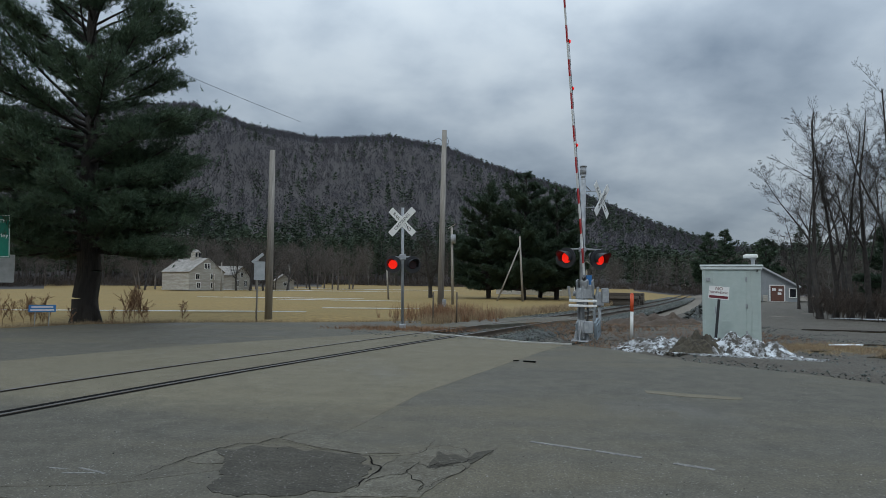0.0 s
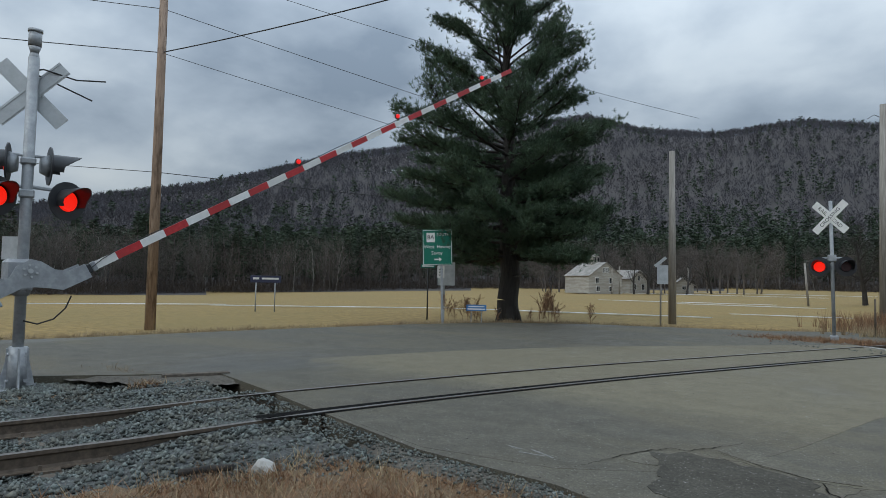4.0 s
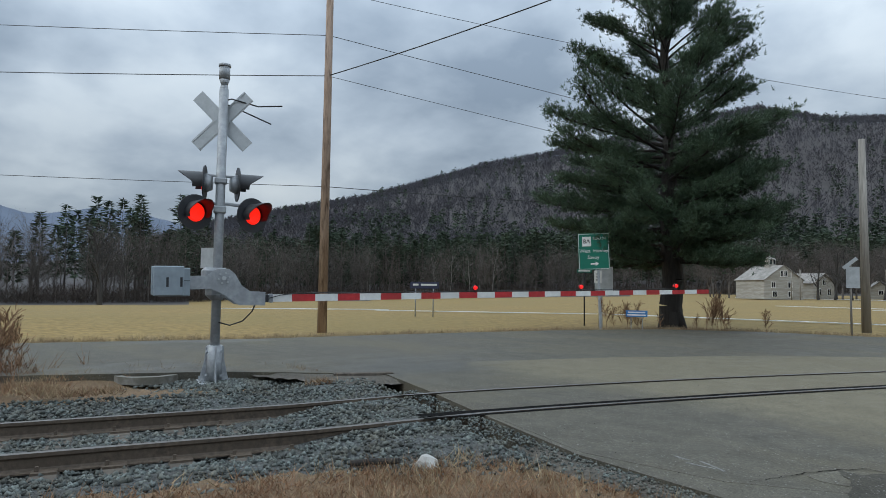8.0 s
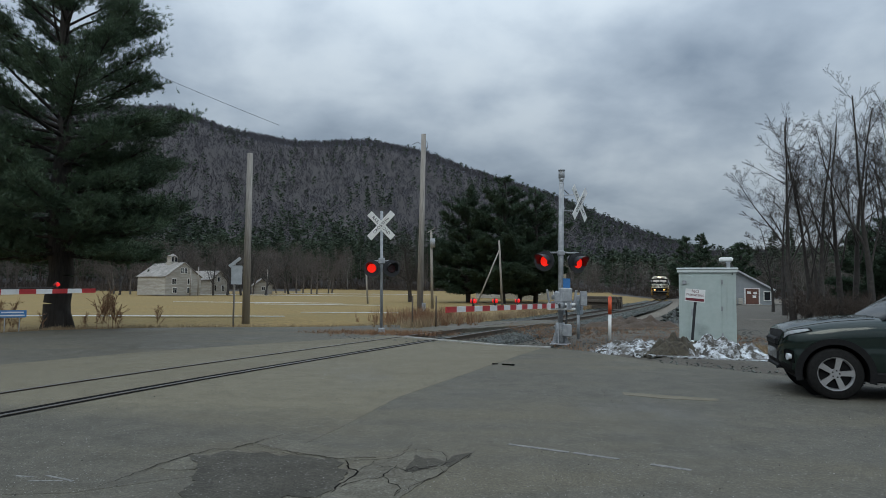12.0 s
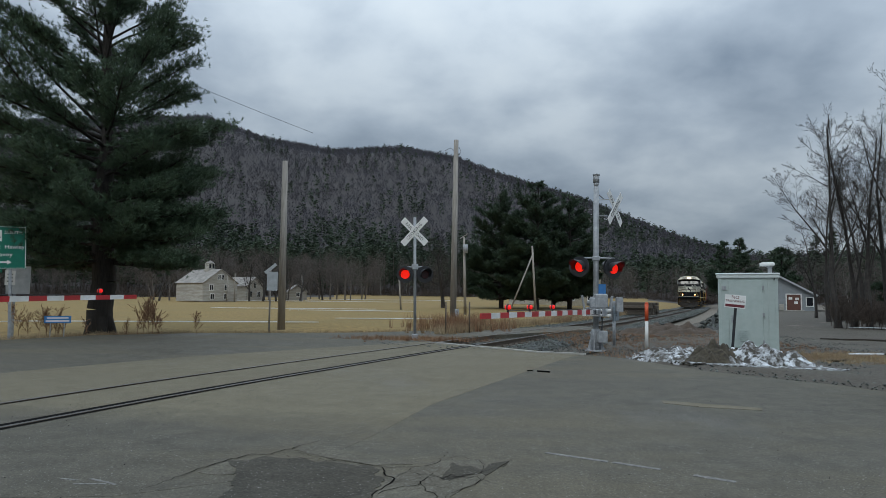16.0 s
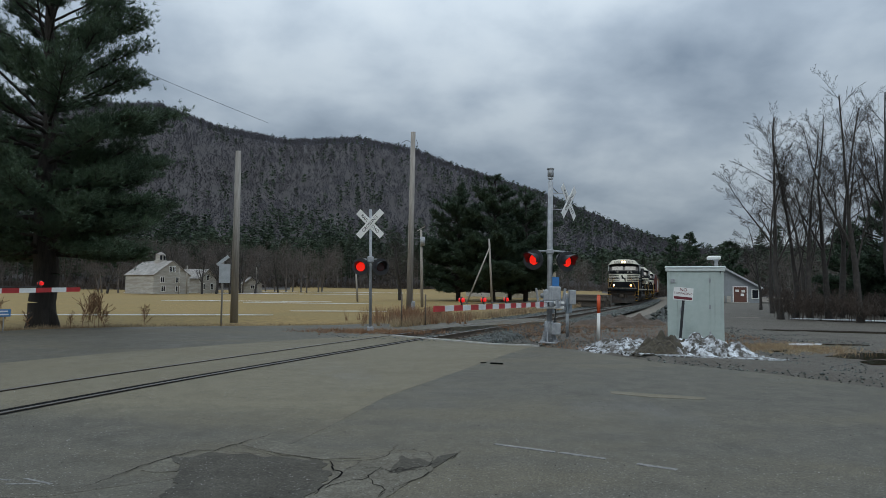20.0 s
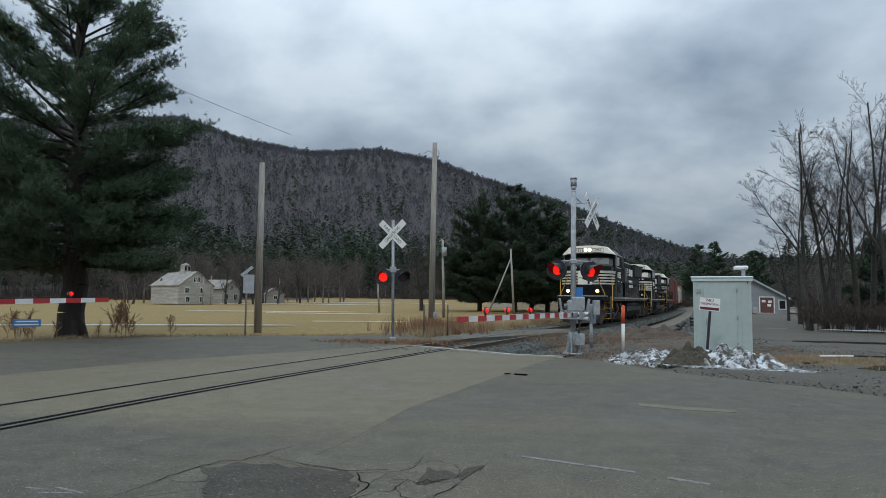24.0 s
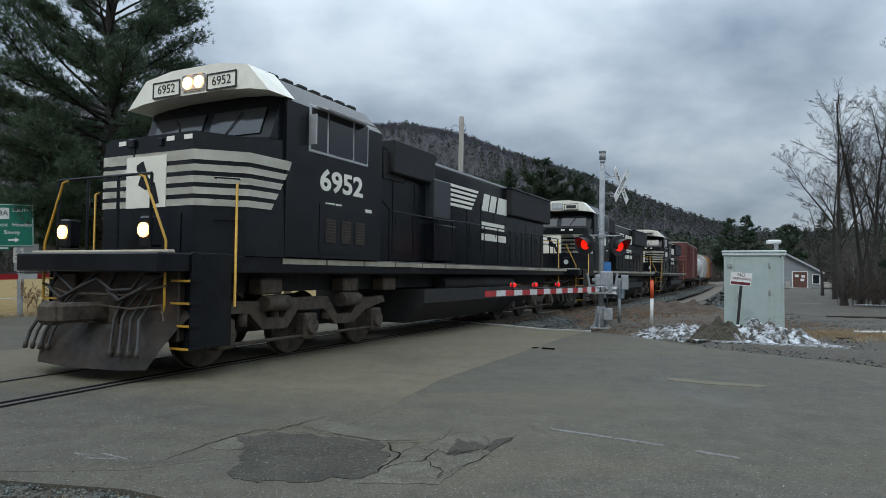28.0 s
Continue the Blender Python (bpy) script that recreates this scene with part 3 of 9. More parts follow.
def build_hillside():
    """Leafless woods on the slopes, evergreens low down and along the eastern shoulder."""
    rng = np.random.default_rng(11)
    bare, green = ([], [], [], []), ([], [], [], [])
    for count in range(24000):
        a = rng.uniform(-72, 36)
        base, top = lerp(FAR_EDGE, a), slope_top(a)
        u = rng.uniform(0, 1) ** 0.75
        if count % 7 == 0:
            u = rng.uniform(0.94, 1.015)
        d = base + 22 + (top - base - 22) * u
        x, y = polar(a, d)
        z = ground_z(x, y)
        f, clump = rng.uniform(), noise.noise(Vector((x * 0.012, y * 0.012, 3.0)))
        low = smooth(0.36, 0.10, u + 0.25 * clump) * (0.8 + 0.2 * smooth(-44, -34, a))
        east = smooth(3, 12, a) * smooth(0.2, 0.4, u)
        if f < 0.03 + 0.78 * low + 0.30 * east * smooth(-0.25, 0.25, clump) + 0.10 * smooth(0.15, 0.4, clump) * smooth(-40, -28, a):
            n, h = 44, rng.uniform(7.0, 13.0)
            P, D = conifer_blades(rng, n, h, h * 0.24)
            for q, v in zip(green, (P + np.array([x, y, z]), D, rng.uniform(1.2, 2.4, n), rng.uniform(0.3, 0.65, n))):
                q.append(v)
        else:
            n, h = (22 if u < 0.9 else 34), rng.uniform(8.0, 13.5)
            t_ = rng.uniform(0.3, 0.95, n)
            rr = 0.24 * h * np.sin(np.pi * np.minimum(t_ + 0.12, 1.0)) * np.sqrt(rng.uniform(0, 1, n))
            aa = rng.uniform(0, 2 * math.pi, n)
            P = np.stack([x + rr * np.cos(aa), y + rr * np.sin(aa), z + h * t_ * 0.72], 1)
            D = np.stack([0.6 * np.cos(aa) + rng.normal(0, 0.35, n), 0.6 * np.sin(aa) + rng.normal(0, 0.35, n), np.full(n, 0.9)], 1)
            L, W = h * rng.uniform(0.12, 0.26, n), rng.uniform(0.10, 0.24, n)
            P[0], D[0] = (x, y, z - 1), (rng.normal(0, 0.05), rng.normal(0, 0.05), 1)
            L[0], W[0] = h * rng.uniform(0.6, 0.9), 0.16 if u < 0.85 else 0.24
            for q, v in zip(bare, (P, D, L, W)):
                q.append(v)
    gather("hillside_woods", "leafless grey-brown woods covering the mountain slope, blued by painted haze", bare, M_HILLWOOD, rng)
    gather("hillside_evergreens", "dark evergreens scattered among the bare hillside woods", green, M_FIR, rng)
    # snow lying on the ledges between the trunks below the ridge
    V, F = [], []
    for _ in range(6000):
        a = rng.uniform(-46, 14)
        base, top = lerp(FAR_EDGE, a), slope_top(a)
        u = rng.uniform(0.58, 0.80)
        x, y = polar(a, base + (top - base) * u)
        if noise.noise(Vector((x * 0.010, y * 0.010, 7.0))) + 0.5 * noise.noise(Vector((x * 0.04, y * 0.04, 2.0))) < 0.46:
            continue
        w, l = rng.uniform(0.3, 0.8), rng.uniform(0.25, 0.55)
        k = len(V)
        for sx, sy in ((-w, -l), (w, -0.6 * l), (0.8 * w, l), (-0.7 * w, 0.7 * l)):
            V.append((x + sx, y + sy, ground_z(x + sx, y + sy) + 1.1 + 0.6 * (sy > 0)))
        F.append((k, k + 1, k + 2, k + 3))
    tagged(part("hillside_snow", mesh_np("hillside_snow", np.array(V), np.array(F), M_SNOW)), "thin snow lying between trees below the ridge", "snow", kind="stuff")


build_hillside()


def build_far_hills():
    """The ridge far down the valley; its blue is haze put into the colour."""
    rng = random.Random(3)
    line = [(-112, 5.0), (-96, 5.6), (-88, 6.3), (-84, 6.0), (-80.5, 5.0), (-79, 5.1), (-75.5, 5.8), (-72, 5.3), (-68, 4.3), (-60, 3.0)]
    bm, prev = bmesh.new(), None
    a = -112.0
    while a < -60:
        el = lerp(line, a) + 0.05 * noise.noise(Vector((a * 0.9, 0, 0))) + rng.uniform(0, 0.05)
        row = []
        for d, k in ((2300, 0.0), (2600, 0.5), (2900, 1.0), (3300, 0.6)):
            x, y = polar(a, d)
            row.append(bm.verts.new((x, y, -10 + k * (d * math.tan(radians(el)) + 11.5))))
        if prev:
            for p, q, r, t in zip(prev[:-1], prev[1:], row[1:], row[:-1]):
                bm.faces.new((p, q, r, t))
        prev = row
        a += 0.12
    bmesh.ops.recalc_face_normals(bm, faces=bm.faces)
    tagged(part("backdrop", bm, M_FARHILL), "wooded ridge far down the valley, coloured haze blue", "hills", kind="structure")


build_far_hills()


def build_belt():
    """The wood's edge along the far side of the field: bare trees in a haze of twigs, brush at their feet, tall evergreens behind."""
    rng = np.random.default_rng(5)
    kinds = [bare_tree(rng, 12, 2, 0.5, r0=0.14) for _ in range(6)]
    rows, pale, trunks = [], [], []
    haze, brush, green = ([], [], [], []), ([], [], [], []), ([], [], [], [])

    def sprigs(sets, n, x, y, z, z0, z1, r, l0, l1, w0, w1, up):
        u, aa = rng.uniform(0, 1, n), rng.uniform(0, 2 * math.pi, n)
        rr = r * np.sqrt(rng.uniform(0, 1, n)) * (0.35 + 0.65 * np.sin(np.pi * (0.15 + 0.75 * u)))
        P = np.stack([x + rr * np.cos(aa), y + rr * np.sin(aa), z + z0 + (z1 - z0) * u], 1)
        D = np.stack([0.7 * np.cos(aa) + rng.normal(0, 0.3, n), 0.7 * np.sin(aa) + rng.normal(0, 0.3, n), np.full(n, up)], 1)
        for q, v in zip(sets, (P, D, rng.uniform(l0, l1, n), rng.uniform(w0, w1, n))):
            q.append(v)

    for i in range(760):
        a = rng.uniform(-98, 38)
        d = lerp(FAR_EDGE, a) + rng.exponential(15) + 1
        x, y = polar(a, d)
        z = ground_z(x, y)
        tall = rng.uniform(0.8, 1.2)
        if a > 3:
            tall *= 0.8
        S = place_rows(kinds[rng.integers(6)], x, y, z - 0.2, rng.uniform(0, 6.28), tall)
        if rng.uniform() < 0.11:
            S[:, 6:8] *= 0.7
            pale.append(S)
        else:
            rows.append(S)
        sprigs(haze, 170, x, y, z, 3.0 * tall, 11.5 * tall, 2.9 * tall, 0.8, 2.4, 0.012, 0.03, 1.0)
    # brush and saplings at the foot of the wood
    for i in range(3600):
        a = rng.uniform(-98, 38)
        x, y = polar(a, lerp(FAR_EDGE, a) + rng.exponential(9) - 0.5)
        hh = rng.uniform(1.0, 4.2)
        sprigs(brush, 26, x, y, ground_z(x, y), 0.0, hh * 0.7, 0.9, 0.6, 1.6, 0.015, 0.045, 0.9)
    # evergreens behind and among them
    for i in range(1300):
        a = rng.uniform(-98, 36)
        dense = 0.10 + 0.16 * smooth(-80, -76, a) * smooth(-66, -71, a) + 0.62 * smooth(-47, -36, a) * smooth(16, 4, a) + 0.60 * smooth(-67, -60, a) * smooth(-36, -44, a)
        if rng.uniform() > dense:
            continue
        d = lerp(FAR_EDGE, a) + 8 + rng.exponential(24)
        x, y = polar(a, d)
        z = ground_z(x, y)
        n, h = 330, rng.uniform(10.5, 17) * (1.22 if -78 < a < -68 else 1.0)
        P, D = conifer_blades(rng, n, h, h * rng.uniform(0.17, 0.26), start=0.22)
        for q, v in zip(green, (P + np.array([x, y, z]), D, rng.uniform(0.7, 1.5, n), rng.uniform(0.11, 0.26, n))):
            q.append(v)
        trunks.append((x, y, z - 0.5, x, y, z + h * 0.9, 0.17, 0.03))
    V, F = tubes(np.concatenate(rows + [np.array(trunks)]))
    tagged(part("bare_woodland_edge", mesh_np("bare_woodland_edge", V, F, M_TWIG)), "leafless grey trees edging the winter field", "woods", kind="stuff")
    V, F = tubes(np.concatenate(pale))
    tagged(part("birch_trees", mesh_np("birch_trees", V, F, M_BIRCH)), "pale-barked bare trees among the darker wood", "woods", kind="stuff")
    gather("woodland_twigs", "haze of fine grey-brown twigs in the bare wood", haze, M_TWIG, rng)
    gather("woodland_brush", "dark brown brush under the bare wood's edge", brush, M_BRUSH, rng)
    gather("evergreen_woodland_edge", "dark green firs and pines at the wood's edge", green, M_FIR, rng)


build_belt()


def pine_parts(seed, h, reach, nlimb, tufts, start=0.16, skew=None, blade=0.2, width=0.012, stems=1, r0=0.42, per=7, prof_t=((0, 0.75), (0.2, 0.9), (0.38, 1.0), (0.5, 0.72), (0.58, 0.84), (0.75, 0.58), (0.9, 0.3), (1.0, 0.1))):
    """Trunk-and-limb bars, and needle blades, of a white pine."""
    rng = np.random.default_rng(seed)
    bars, P, D = [], [], []
    for k in range(stems):
        p, d, r = np.array([0.0, 0, 0]), np.array([0.0, 0, 1.0]), r0
        n = 16
        for i in range(n):
            q = p + np.array([rng.normal(0, 0.05) + (0.05 * (k - 0.5 * (stems - 1)) if i > 4 else 0), rng.normal(0, 0.05), h / n])
            r2 = r0 * (1 - (i + 1) / n) ** 0.8 + 0.03
            bars.append((*p, *q, r, r2))
            p, r = q, r2
    for j in range(nlimb):
        u = start + (0.99 - start) * ((j + rng.uniform(0, 1)) / nlimb) ** 1.4
        z, az = u * h, rng.uniform(0, 2 * math.pi)
        prof = reach * lerp(prof_t, u)
        L = prof * rng.uniform(0.55, 1.12)
        if skew:
            L *= skew(az, u)
        d = np.array([math.cos(az), math.sin(az), rng.uniform(-0.05, 0.3) + 0.25 * u])
        p, r = np.array([0, 0, z]), 0.05 + 0.02 * L * (1 - u)
        n = max(4, int(L / 0.45))
        for i in range(n):
            d = d + np.array([rng.normal(0, 0.07), rng.normal(0, 0.07), 0.035 + rng.normal(0, 0.04)])
            d /= np.linalg.norm(d)
            q = p + d * (L / n)
            r2 = max(0.012, r * 0.86)
            bars.append((*p, *q, r, r2))
            f = (i + 1) / n
            if f > 0.28:
                for sgn in (-1, 1, 0):
                    bl = (0.25 + 0.9 * (1 - abs(f - 0.62))) * min(1.0, L / 3.5) * rng.uniform(0.5, 1.15)
                    sd = np.array([-d[1], d[0], 0]) * sgn
                    bd = d * rng.uniform(0.5, 0.9) + sd * rng.uniform(0.5, 1.0) + np.array([0, 0, rng.uniform(0.0, 0.45)])
                    bd /= np.linalg.norm(bd)
                    e = q + bd * bl
                    bars.append((*q, *e, r2 * 0.45, 0.006))
                    m_ = max(2, int(tufts * bl * (1.5 if u < 0.42 else 0.8)))
                    tt = rng.uniform(0.25, 1.05, m_)
                    c = q + bd * (bl * tt)[:, None] + rng.normal(0, 0.07 + 0.06 * bl, (m_, 3))
                    P.append(c), D.append(np.repeat(bd[None], m_, 0) + np.array([0, 0, 0.35]))
            p, r = q, r2
    P, D = np.concatenate(P), np.concatenate(D)
    k = per
    P, D = np.repeat(P, k, 0), np.repeat(D, k, 0)
    D = D / np.linalg.norm(D, axis=1, keepdims=True) + rng.normal(0, 0.62, D.shape)
    V, F = blades(P, D, rng.uniform(0.7, 1.2, (len(P), 1)) * blade, np.full((len(P), 1), width), rng)
    return np.array(bars), V, F


def pine_tree(name, label, m, group="", **kw):
    bars, V, F = pine_parts(**kw)
    t_ = thing(name, label, "tree", m, group)
    part("trunk", mesh_np("trunk", *tubes(bars, 6), M_BARK, smooth_faces=True), M_BARK, t_)
    part("crown", mesh_np("crown", V, F, M_GROVE), M_GROVE, t_)
    return t_


PINE_EAST = [(0.0, 1.5), (0.14, 3.0), (0.24, 4.0), (0.31, 3.4), (0.42, 4.1), (0.48, 3.5), (0.54, 4.6), (0.60, 3.7), (0.66, 2.7), (0.75, 2.9), (0.84, 1.9), (0.93, 1.1), (1.0, 0.25)]
PINE_WEST = [(0.0, 1.5), (0.14, 3.0), (0.25, 4.6), (0.32, 4.7), (0.42, 5.3), (0.48, 4.2), (0.53, 3.0), (0.60, 3.7), (0.66, 3.5), (0.75, 2.8), (0.84, 2.1), (0.93, 1.1), (1.0, 0.25)]


def old_pine(name, label, m, seed=4, h=17.4):
    """A roadside white pine: a heavy dense skirt of foliage below, open upswept limbs with flat tufted sprays above."""
    rng = np.random.default_rng(seed)
    bars, P, D = [], [], []
    p, r0, n = np.array([0.0, 0, -0.1]), 0.42, 18
    r = r0 * 1.08
    axis = [p]
    for i in range(n):
        q = p + np.array([rng.normal(0, 0.06), rng.normal(0, 0.06), h / n])
        r2 = r0 * (1 - (i + 1) / n) ** 1.15 + 0.02
        bars.append((*p, *q, r, r2))
        p, r = q, r2
        axis.append(q)
    for k in range(6):  # root flare
        a = k * 1.05 + rng.uniform(-0.2, 0.2)
        bars.append((0.56 * math.cos(a), 0.56 * math.sin(a), -0.12, 0.2 * math.cos(a), 0.2 * math.sin(a), 0.55, 0.1, 0.22))

    def spray(q, d, length, dense):
        """Twigs fanned out flat from q, each ending in bottle-brush tufts."""
        for sgn in (-1, -0.5, 0, 0.5, 1):
            bl = length * rng.uniform(0.55, 1.15) * (1.0 - 0.25 * abs(sgn))
            sd = np.array([-d[1], d[0], 0]) * sgn
            bd = d * rng.uniform(0.55, 0.9) + sd * rng.uniform(0.6, 1.0) + np.array([0, 0, rng.uniform(0.02, 0.4)])
            bd /= np.linalg.norm(bd)
            e = q + bd * bl
            bars.append((*q, *e, 0.011, 0.004))
            m_ = max(2, int(dense * bl))
            tt = rng.uniform(0.3, 1.03, m_)
            c = q + bd * (bl * tt)[:, None] + rng.normal(0, 1, (m_, 3)) * np.array([0.13, 0.13, 0.07]) * (0.5 + bl)
            P.append(c), D.append(np.repeat(bd[None], m_, 0) + np.array([0, 0, 0.45]))

    nl = 150
    for j in range(nl):
        u = 0.15 + 0.84 * ((j + rng.uniform(0, 1)) / nl) ** 1.25
        low = smooth(0.50, 0.40, u)
        az = j * 2.39996 + rng.normal(0, 0.35)
        e = 0.5 + 0.5 * math.cos(az - radians(28.6))
        L = lerp(PINE_EAST, u) * e + lerp(PINE_WEST, u) * (1 - e)
        if low < 0.5 and j % 3 == 0:
            L *= rng.uniform(0.4, 0.7)
        else:
            L *= rng.uniform(0.78, 1.05)
        rise = 0.62 * (1 - low) + 0.3 * u + rng.uniform(-0.12, 0.12) - low * rng.uniform(-0.03, 0.12)
        d = np.array([math.cos(az), math.sin(az), rise])
        d /= np.linalg.norm(d)
        k = min(n - 1, int(u * n))
        p = axis[k] + (axis[k + 1] - axis[k]) * (u * n - k)
        p = p - np.array([0, 0, 0.32 * L * max(0.0, rise)])
        r = 0.035 + 0.018 * L * (1 - u)
        steps = max(4, int(L / 0.4))
        for i in range(steps):
            f = (i + 1) / steps
            bend = 0.05 * low if f > 0.6 else -0.035 * (1 - low)
            d = d + np.array([rng.normal(0, 0.05), rng.normal(0, 0.05), bend + rng.normal(0, 0.03)])
            d /= np.linalg.norm(d)
            q = p + d * (L / steps)
            r2 = max(0.012, r * 0.87)
            bars.append((*p, *q, r, r2))
            if f > 0.22 + 0.26 * (1 - low):
                size = (0.35 + 0.75 * math.sin(math.pi * min(1.0, f * 0.85))) * min(1.0, 0.35 + L / 4.5)
                spray(q, d, size * (1.05 + 0.1 * low), 19 if low > 0.5 else 20)
            p, r = q, r2
    P, D = np.concatenate(P), np.concatenate(D)
    k = 11
    P, D = np.repeat(P, k, 0), np.repeat(D, k, 0)
    P = P + rng.normal(0, 0.025, P.shape)
    D = D / np.linalg.norm(D, axis=1, keepdims=True) + rng.normal(0, 0.6, D.shape)
    V, F = blades(P, D, rng.uniform(0.10, 0.19, (len(P), 1)), np.full((len(P), 1), 0.0095), rng)
    t_ = thing(name, label, "tree", m)
    part("trunk", mesh_np("trunk", *tubes(np.array(bars), 6), M_BARK, smooth_faces=True), M_BARK, t_)
    part("crown", mesh_np("crown", V, F, M_PINE), M_PINE, t_)
    return t_


old_pine("white_pine", "large dark green white pine with a stout trunk at the roadside", pose(-13.25, 24.25, -0.08, 0, 0, 0) @ Matrix.Scale(1.06, 4))
for az_, d_, h_, sd in ((4.1, 76, 13.6, 21), (7.2, 73, 14.2, 22), (10.0, 77, 13.4, 23), (8.6, 84, 13.0, 24)):
    x_, y_ = polar(az_, d_)
    pine_tree("pine_tree", "dark green pine in a small roadside grove", pose(x_, y_, ground_z(x_, y_) - 0.05), "pine grove", seed=sd, h=h_, reach=4.6, nlimb=96, tufts=20, start=0.07, blade=0.34, width=0.034, r0=0.3)
for az_, d_, h_, sd in ((22.4, 125, 11.5, 31), (23.6, 132, 12.5, 32), (26.6, 118, 9.5, 33)):
    x_, y_ = polar(az_, d_)
    pine_tree("pine_tree", "dark green pine behind the railway yard", pose(x_, y_, ground_z(x_, y_) - 0.05), "pines behind the yard", seed=sd, h=h_, reach=3.2, nlimb=40, tufts=6, start=0.2, blade=0.6, width=0.07, r0=0.25)


def tree_thing(name, label, seed, h, m, detail=3, group="", spread=0.55, lean=0.0, r0=None, material=None, limb=1.0):
    S = bare_tree(np.random.default_rng(seed), h, detail, spread, lean, r0, limb)
    big = S[:, 6] > 0.045
    t_ = thing(name, label, "tree", m, group)
    part("trunk", mesh_np("trunk", *tubes(S[big], 7), material or M_TWIG_NEAR, smooth_faces=True), None, t_)
    part("crown", mesh_np("crown", *tubes(S[~big]), material or M_TWIG_NEAR), None, t_)
    return t_



def forked_tree(rng, h, lean=(0.0, 0.0), leaders=4, open_=0.42):
    """Rows of bars for a tall roadside hardwood: a short bole, leaders that part early and sweep upwards, long ascending side limbs."""
    out = []

    def limb(p, d, length, r, level):
        n = {0: 7, 1: 5, 2: 4, 3: 2}[level]
        for i in range(n):
            d = d + rng.normal(0, 0.05 + 0.03 * level, 3) + np.array([0, 0, 0.07 if level else 0.05])
            d /= np.linalg.norm(d)
            q, r2 = p + d * (length / n), max(r * (0.80 if level < 2 else 0.72), 0.005)
            out.append((*p, *q, r, r2))
            kids = (0, 1, 2, 2, 2, 2, 2)[i] if level == 0 else (2 if level == 1 else (2 if level == 2 else 0))
            for _ in range(kids):
                ax = rng.normal(0, 1, 3)
                ax -= ax.dot(d) * d
                ax /= np.linalg.norm(ax)
                t_ = rng.uniform(0.45, 0.95)
                nd = d * math.cos(t_) + ax * math.sin(t_)
                nd[2] = max(nd[2], 0.05)
                left = 1 - 0.65 * i / n
                limb(p + (q - p) * rng.uniform(0, 1), nd, length * left * rng.uniform(0.32, 0.52), r2 * rng.uniform(0.35, 0.55), level + 1)
            p, r = q, r2

    bole = h * rng.uniform(0.16, 0.26)
    r0 = h * 0.0125
    foot, top = np.zeros(3), np.array([lean[0] * bole, lean[1] * bole, bole])
    out.append((*foot, *(0.4 * top), r0 * 1.35, r0 * 1.05))
    out.append((*(0.4 * top), *top, r0 * 1.05, r0 * 0.92))
    limb(top, np.array([0.4 * lean[0] + rng.normal(0, 0.05), 0.4 * lean[1], 1.0]), h - bole, r0 * 0.9, 0)
    spine = [np.array(row[3:6]) for row in out[2:] if row[7] > 0.45 * r0]
    for k in range(leaders - 1):
        a = 2 * math.pi * k / (leaders - 1) + rng.uniform(-0.6, 0.6)
        t_ = open_ * rng.uniform(0.8, 1.5)
        p = top if k == 0 or not spine else spine[rng.integers(len(spine))]
        d = np.array([math.cos(a) * math.sin(t_) + 0.4 * lean[0], math.sin(a) * math.sin(t_) + 0.4 * lean[1], math.cos(t_)])
        limb(p, d / np.linalg.norm(d), (h - p[2]) * rng.uniform(0.6, 0.85), r0 * rng.uniform(0.35, 0.55), 0)
    S = np.array(out)
    S[:, [2, 5]] *= h / S[:, 5].max()
    return S


def yard_tree(m, seed, h, lean, leaders, open_):
    S = forked_tree(np.random.default_rng(seed), h, lean, leaders, open_)
    big = S[:, 6] > 0.03
    t_ = thing("bare_tree", "tall leafless tree with upswept limbs and fine twigs", "tree", m, "bare trees by the yard")
    part("trunk", mesh_np("trunk", *tubes(S[big], 7), M_TWIG_NEAR, smooth_faces=True), None, t_)
    part("crown", mesh_np("crown", *tubes(S[~big]), M_TWIG_NEAR), None, t_)
    return t_


# azimuth, distance, height, lean east, lean north, leaders, spread
YARD = [(30.2, 41, 12.2, -0.06, 0.1, 4, 0.5), (31.2, 43, 12.2, 0.05, 0.0, 3, 0.2), (32.2, 41.5, 12.0, 0.02, 0.1, 3, 0.2), (33.4, 43, 13.0, -0.05, 0.0, 3, 0.26), (35.4, 40, 13.4, -0.06, 0.0, 4, 0.36), (34.2, 46, 13.4, 0.06, 0.0, 3, 0.22), (37.6, 41, 13.6, -0.05, 0.1, 4, 0.32), (29.6, 52, 10.5, -0.05, 0.0, 3, 0.3), (31.8, 55, 12.6, 0.0, 0.0, 3, 0.25), (36.4, 54, 14.0, 0.0, 0.0, 3, 0.28), (28.8, 60, 8.6, 0.0, 0.0, 4, 0.45), (40.0, 44, 13.6, 0.0, 0.0, 4, 0.35)]
for k_, (az_, d_, h_, lx_, ly_, nl_, op_) in enumerate(YARD):
    x_, y_ = polar(az_, d_)
    yard_tree(pose(x_, y_, -0.05), 141 + k_, h_, (lx_, ly_), nl_, op_)
for az_, d_, h_, sd in ((36.8, 52, 7.6, 34), (38.6, 50, 8.4, 35), (35.0, 60, 6.5, 36), (41.0, 52, 9.0, 37)):
    x_, y_ = polar(az_, d_)
    pine_tree("pine_tree", "young dark green pine under the bare trees", pose(x_, y_, -0.05), "young pines by the yard", seed=sd, h=h_, reach=2.6, nlimb=60, tufts=9, start=0.08, blade=0.4, width=0.035, r0=0.16)
x_, y_ = polar(-1.0, 74)
tree_thing("bare_tree", "small rounded leafless tree standing in the field", 61, 9.0, pose(x_, y_, ground_z(x_, y_)), 4, spread=0.75, r0=0.26)
